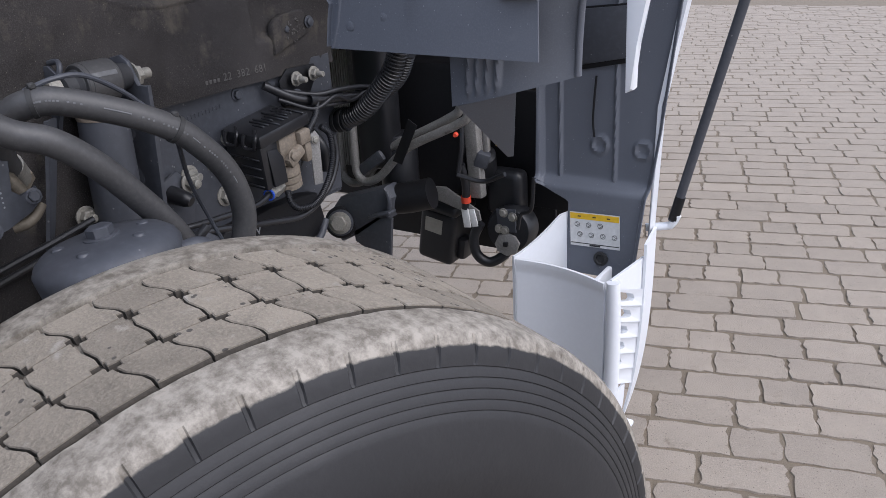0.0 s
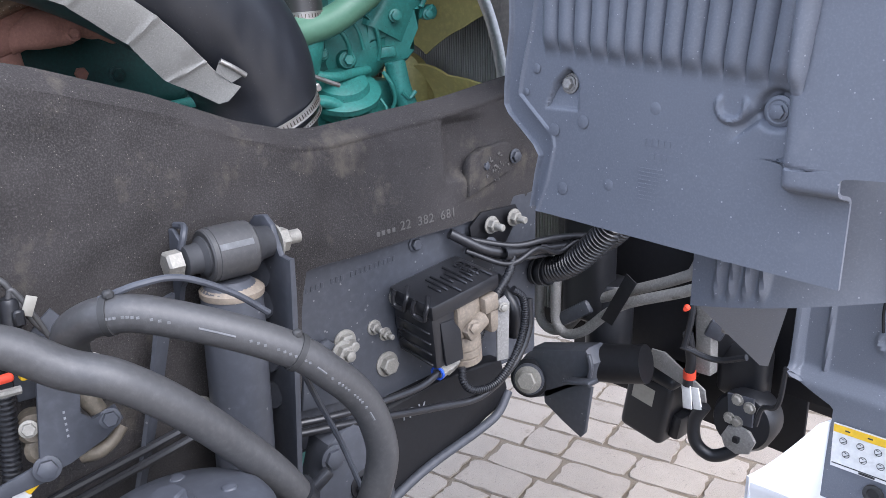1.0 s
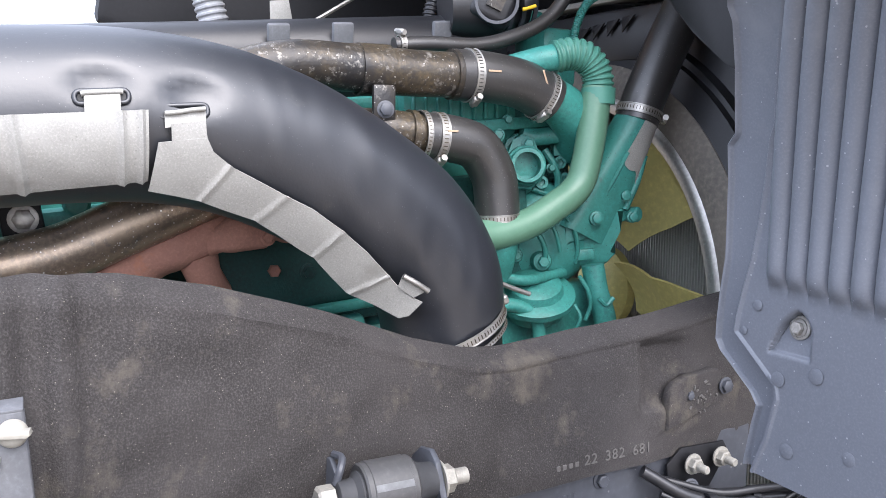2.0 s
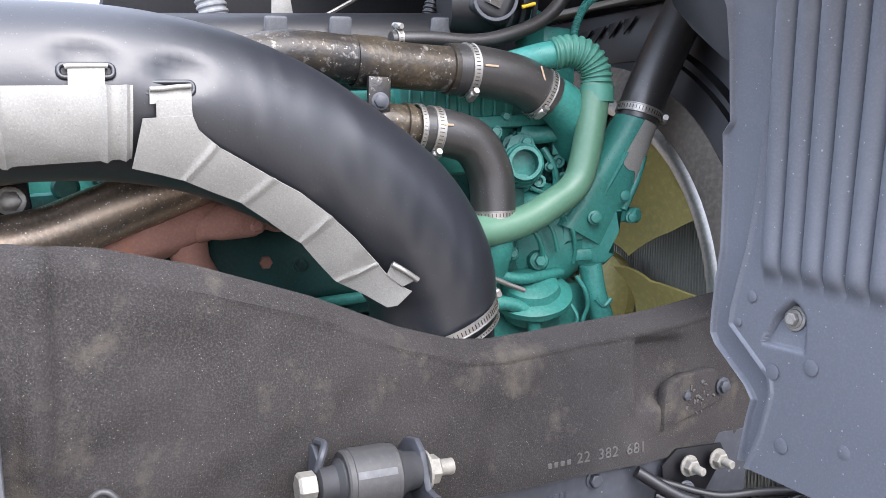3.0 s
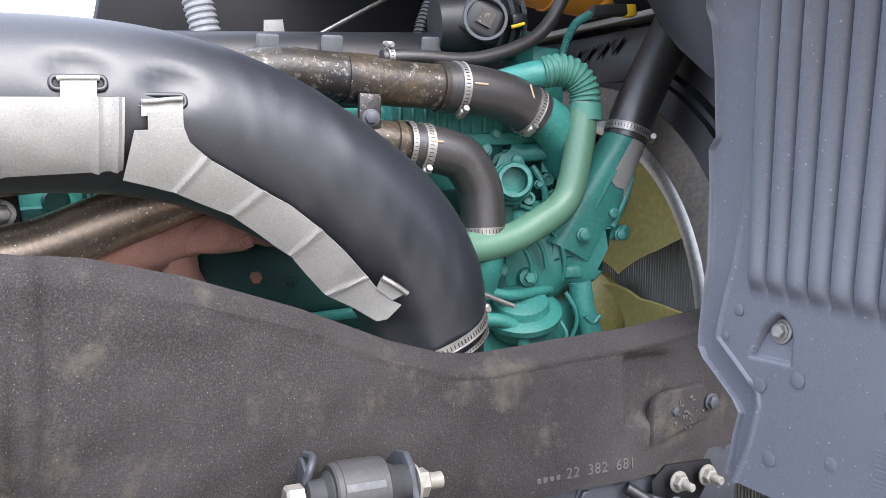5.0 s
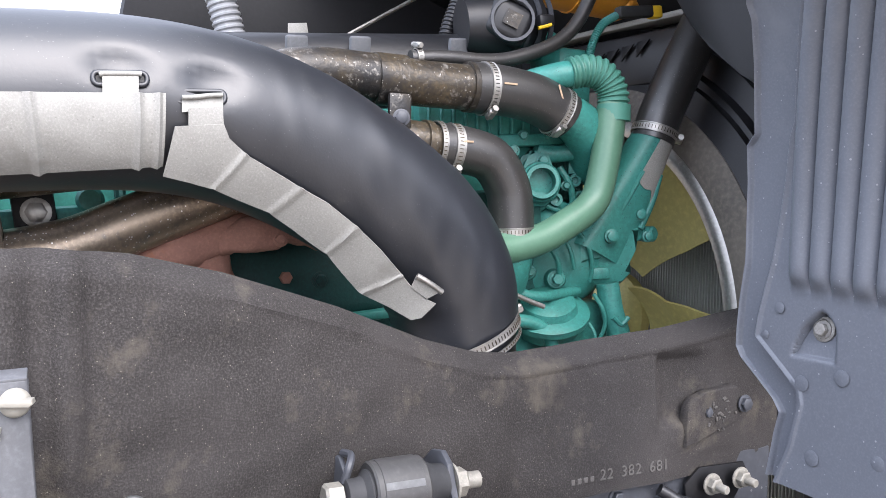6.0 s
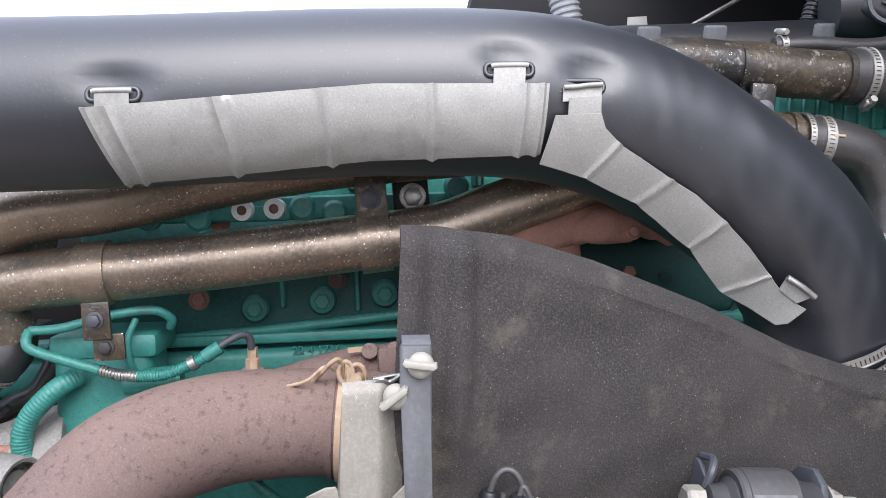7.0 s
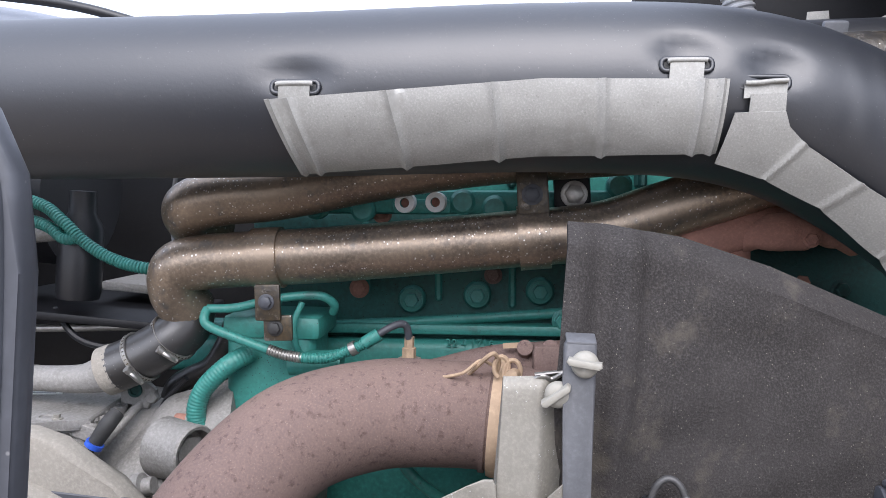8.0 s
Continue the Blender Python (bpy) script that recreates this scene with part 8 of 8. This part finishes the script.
part("upper_loop", tube([(-1.11, 0.176, 1.246), (-1.115, 0.21, 1.250), (-1.12, 0.262, 1.266), (-1.13, 0.306, 1.272), (-1.14, 0.324, 1.262), (-1.15, 0.322, 1.250)], 0.0055, 12), TEAL, comp)
part("lower_loop", tube([(-1.11, 0.176, 1.246), (-1.102, 0.176, 1.236), (-1.10, 0.185, 1.226), (-1.10, 0.233, 1.212), (-1.10, 0.262, 1.205)], 0.0058, 12), TEAL, comp)
part("braided_hose", tube([(-1.10, 0.258, 1.206), (-1.098, 0.278, 1.202), (-1.097, 0.300, 1.2005)], 0.0068, 14, ribs=0.0009, pitch=0.0035), STEEL, comp)
part("hose_sleeve", tube([(-1.097, 0.298, 1.2005), (-1.098, 0.330, 1.204), (-1.10, 0.365, 1.220), (-1.103, 0.385, 1.234)], 0.0068, 14, ribs=0.0008, pitch=0.0032), TEAL, comp)
part("ferrule", tube([(-1.1015, 0.372, 1.2245), (-1.1035, 0.389, 1.2370)], 0.0082, 14), TEAL, comp)
part("hose_band", ringband((-1.1000, 0.360, 1.2175), (0, 0.8, 0.5), 0.0070, 0.008, 0.0015, 18), STEEL, comp)
part("hose_end", tube([(-1.103, 0.383, 1.233), (-1.107, 0.400, 1.245), (-1.113, 0.412, 1.250), (-1.118, 0.419, 1.246), (-1.122, 0.4225, 1.232)], 0.0045, 12), PAINT, comp)
part("drop_pipe", tube([(-1.13, 0.287, 1.262), (-1.125, 0.280, 1.235), (-1.128, 0.285, 1.205), (-1.14, 0.295, 1.19)], 0.004, 10), TEAL, comp)
part("curled_hose", tube([(-1.135, 0.225, 1.192), (-1.120, 0.208, 1.1815), (-1.115, 0.1919, 1.1661), (-1.115, 0.1755, 1.1447), (-1.115, 0.1684, 1.1213), (-1.115, 0.1727, 1.0983), (-1.115, 0.1935, 1.0863), (-1.118, 0.2151, 1.0852)], 0.0122, 16, ribs=0.0005, pitch=0.0042), TEAL, comp)
part("hose_collar", ringband((-1.115, 0.190, 1.0880), (0, 1, -0.45), 0.0122, 0.012, 0.0022, 18), TEAL, comp)
sensor = thing("exhaust_sensor", (-1.16, 0.42, 1.19), "brass sensor with a thin lead in the engine side", "sensor")
part("hexagon", lathe([(0.0085, 0), (0.0085, 0.012), (0.006, 0.013), (0.006, 0.026)], toward((-1.125, 0.424, 1.208), (0.05, -0.05, 1)), 6), BEIGE, sensor)
part("base", lathe([(0.014, 0), (0.014, 0.008)], toward((-1.125, 0.425, 1.200), (0.05, -0.05, 1)), 6), ZINC, sensor)
lone("drain_hose", tube([(-1.12, 0.415, 1.10), (-1.11, 0.435, 1.075), (-1.11, 0.46, 1.055), (-1.12, 0.50, 1.03)], 0.007, 12), TEAL, "thin teal drain hose below the exhaust", "hose")
loom = thing("green_wiring_loom", (-1.2, -0.05, 1.25), "green corrugated wiring loom", "cable")
part("conduit", tube([(-1.22, -0.20, 1.365), (-1.21, -0.106, 1.349), (-1.20, -0.066, 1.330), (-1.20, -0.032, 1.303), (-1.20, 0.008, 1.284), (-1.20, 0.060, 1.276), (-1.23, 0.12, 1.28)], 0.0085, 12, ribs=0.0012, pitch=0.0045), TEAL, loom)
part("second_conduit", tube([(-1.22, -0.20, 1.335), (-1.21, -0.10, 1.322), (-1.20, -0.062, 1.306), (-1.20, -0.04, 1.310)], 0.0085, 12, ribs=0.0012, pitch=0.0045), TEAL, loom)
gear = thing("air_filter_housing", (-1.35, -0.2, 1.0), "black plastic ducts and bottles behind the engine", "housing")
part("drum", tube([(-1.35, -0.12, 1.36), (-1.36, -0.40, 1.36)], 0.11, 30), BLACKPL, gear)
part("bottle", lathe([(0.028, 0), (0.03, 0.01), (0.03, 0.10), (0.018, 0.12), (0.018, 0.15)], at(-1.24, -0.06, 1.22), 22), BLACKPL, gear)
part("pipe", tube([(-1.26, -0.25, 1.28), (-1.25, -0.12, 1.305), (-1.25, -0.06, 1.315)], 0.012, 14), ALU, gear)
part("shelf", box((0.25, 0.30, 0.012), at(-1.34, -0.08, 1.195), 0.003), BLACK, gear)
part("pale_tray", box((0.12, 0.12, 0.014), at(-1.40, -0.02, 1.225), 0.003), ALU, gear)
part("lead", tube([(-1.25, -0.10, 1.20), (-1.24, -0.06, 1.165), (-1.24, -0.01, 1.155), (-1.25, 0.05, 1.165)], 0.005, 8), BLACKPL, gear)
part("black_elbow", tube([(-1.205, 0.178, 1.215), (-1.20, 0.168, 1.180), (-1.20, 0.1506, 1.152), (-1.20, 0.1228, 1.1352), (-1.20, 0.1028, 1.1162), (-1.205, 0.095, 1.07)], 0.014, 16), HOSE, gear)
part("thin_lead", tube([(-1.16, 0.135, 1.145), (-1.165, 0.110, 1.115), (-1.17, 0.095, 1.085)], 0.004, 8), BLACKPL, gear)
part("steel_tube", tube([(-1.30, -0.35, 1.14), (-1.28, -0.12, 1.165), (-1.28, 0.05, 1.185)], 0.006, 10), STEEL, gear)
# two added black sheets stand in for the unlit depth behind the gearbox
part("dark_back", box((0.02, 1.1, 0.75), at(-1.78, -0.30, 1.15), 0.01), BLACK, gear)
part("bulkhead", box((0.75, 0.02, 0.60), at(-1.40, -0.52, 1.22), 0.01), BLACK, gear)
part("strap", tube([(-1.16, 0.105, 1.40), (-1.165, 0.10, 1.35), (-1.16, 0.115, 1.29)], 0.003, 8), GREY, gear)
duct = thing("intake_neighbour_duct", (-1.5, -0.2, 1.5), "grey moulded duct above the gearbox", "duct")
part("moulding", sheet(lambda u, v: (-1.35 - 0.30 * v, -0.55 + 0.52 * u, 1.60 + 0.06 * math.sin(v * 3.1) - 0.075 * u ** 3), 20, 14, 0.01), PLASTIC, duct)
part("ridge", tube([(-1.40, -0.45, 1.665), (-1.40, -0.20, 1.655), (-1.42, -0.05, 1.63)], 0.008, 10), BLACKPL, duct)
part("leg", box((0.05, 0.05, 0.30), at(-1.50, -0.35, 1.46), 0.01), BLACKPL, duct)

# rear part of the wheel arch close to the eye
arch = thing("rear_wheel_arch", (-0.45, 0.2, 0.3), "dark grey plastic wheel arch edge", "wheel arch")
part("lip", plate([(0.36, 0.90), (0.361, 1.37), (0.358, 1.405), (0.346, 1.428), (0.325, 1.438), (0.0, 1.45), (-0.05, 1.2), (0.0, 0.5), (0.2, 0.35), (0.33, 0.6)], 0.012, axes((-0.45, 0, 0), (0, 1, 0), (0, 0, 1)), 0.004), PAINT, arch)

part("edge_bead", tube([(-0.444, 0.350, 0.92), (-0.444, 0.351, 1.20), (-0.444, 0.350, 1.37), (-0.444, 0.342, 1.413), (-0.444, 0.322, 1.428)], 0.006, 12), PAINT, arch)

# paving
ROWDIR = Vector((math.cos(radians(16)), math.sin(radians(16)), 0))
ROWUP = Vector((-ROWDIR.y, ROWDIR.x, 0))
PITCH, LENGTH = 0.1425, 0.226
rng = random.Random(11)


def paver_mesh(length, seed):
    r = random.Random(seed)
    bm = bmesh.new()
    hx, hy, n = length / 2 - 0.0042, PITCH / 2 - 0.0055, 6
    rim = []
    for k in range(4 * n):
        s, f = divmod(k, n)
        t = f / n * 2 - 1
        x, y = ((t * hx, -hy), (hx, t * hy), (-t * hx, hy), (-hx, -t * hy))[s]
        if f == 0:
            x, y = x * 0.985, y * 0.97
        rim.append((x + r.uniform(-0.0055, 0.0055), y + r.uniform(-0.0050, 0.0050)))
    low = [bm.verts.new((x, y, -0.012 + r.uniform(-0.001, 0.001))) for x, y in rim]
    top = [bm.verts.new((x * 0.982, y * 0.970, r.uniform(-0.0010, 0.0010))) for x, y in rim]
    k = len(rim)
    for i in range(k):
        bm.faces.new((low[i], low[(i + 1) % k], top[(i + 1) % k], top[i]))
    bm.faces.new(top)
    me = bpy.data.meshes.new("paver")
    bm.to_mesh(me)
    bm.free()
    me.materials.append(PAVER)
    return me


full = [paver_mesh(LENGTH, s) for s in range(12)]
half = [paver_mesh(LENGTH * 0.62, s + 50) for s in range(7)]
rest_v, rest_f = [], []
near = 0
for j in range(-48, 90):
    u = -4.6 + rng.uniform(0, LENGTH)
    while u < 6.5:
        is_half = rng.random() < 0.16
        ln = LENGTH * (0.62 if is_half else 1.0) * rng.uniform(0.97, 1.03)
        p = ROWDIR * (u + ln / 2) + ROWUP * (1.0 + j * PITCH)
        u += ln
        if rng.random() < 0.002:
            continue
        me = rng.choice(half if is_half else full)
        m = Matrix.Translation((p.x, p.y, GROUND + rng.uniform(-0.0015, 0.0035))) @ Matrix.Rotation(radians(16) + rng.uniform(-0.018, 0.018), 4, "Z") @ Matrix.Rotation(rng.uniform(-0.012, 0.012), 4, "X")
        if near < 300 and -1.9 < p.x < 0.75 and 1.75 < p.y < 4.6:
            near += 1
            ob = new("paver", me)
            ob.parent = ground
            ob.matrix_basis = m
        elif -3.5 < p.x < 4.5 and p.y < 13:
            base = len(rest_v)
            rest_v += [tuple(m @ v.co) for v in me.vertices]
            rest_f += [[base + i for i in f.vertices] for f in me.polygons]
me = bpy.data.meshes.new("paving")
me.from_pydata(rest_v, [], rest_f)
me.materials.append(PAVER)
rest = new("paving", me)
rest.parent = ground
tagged(rest, "worn grey concrete block paving", kind="stuff")
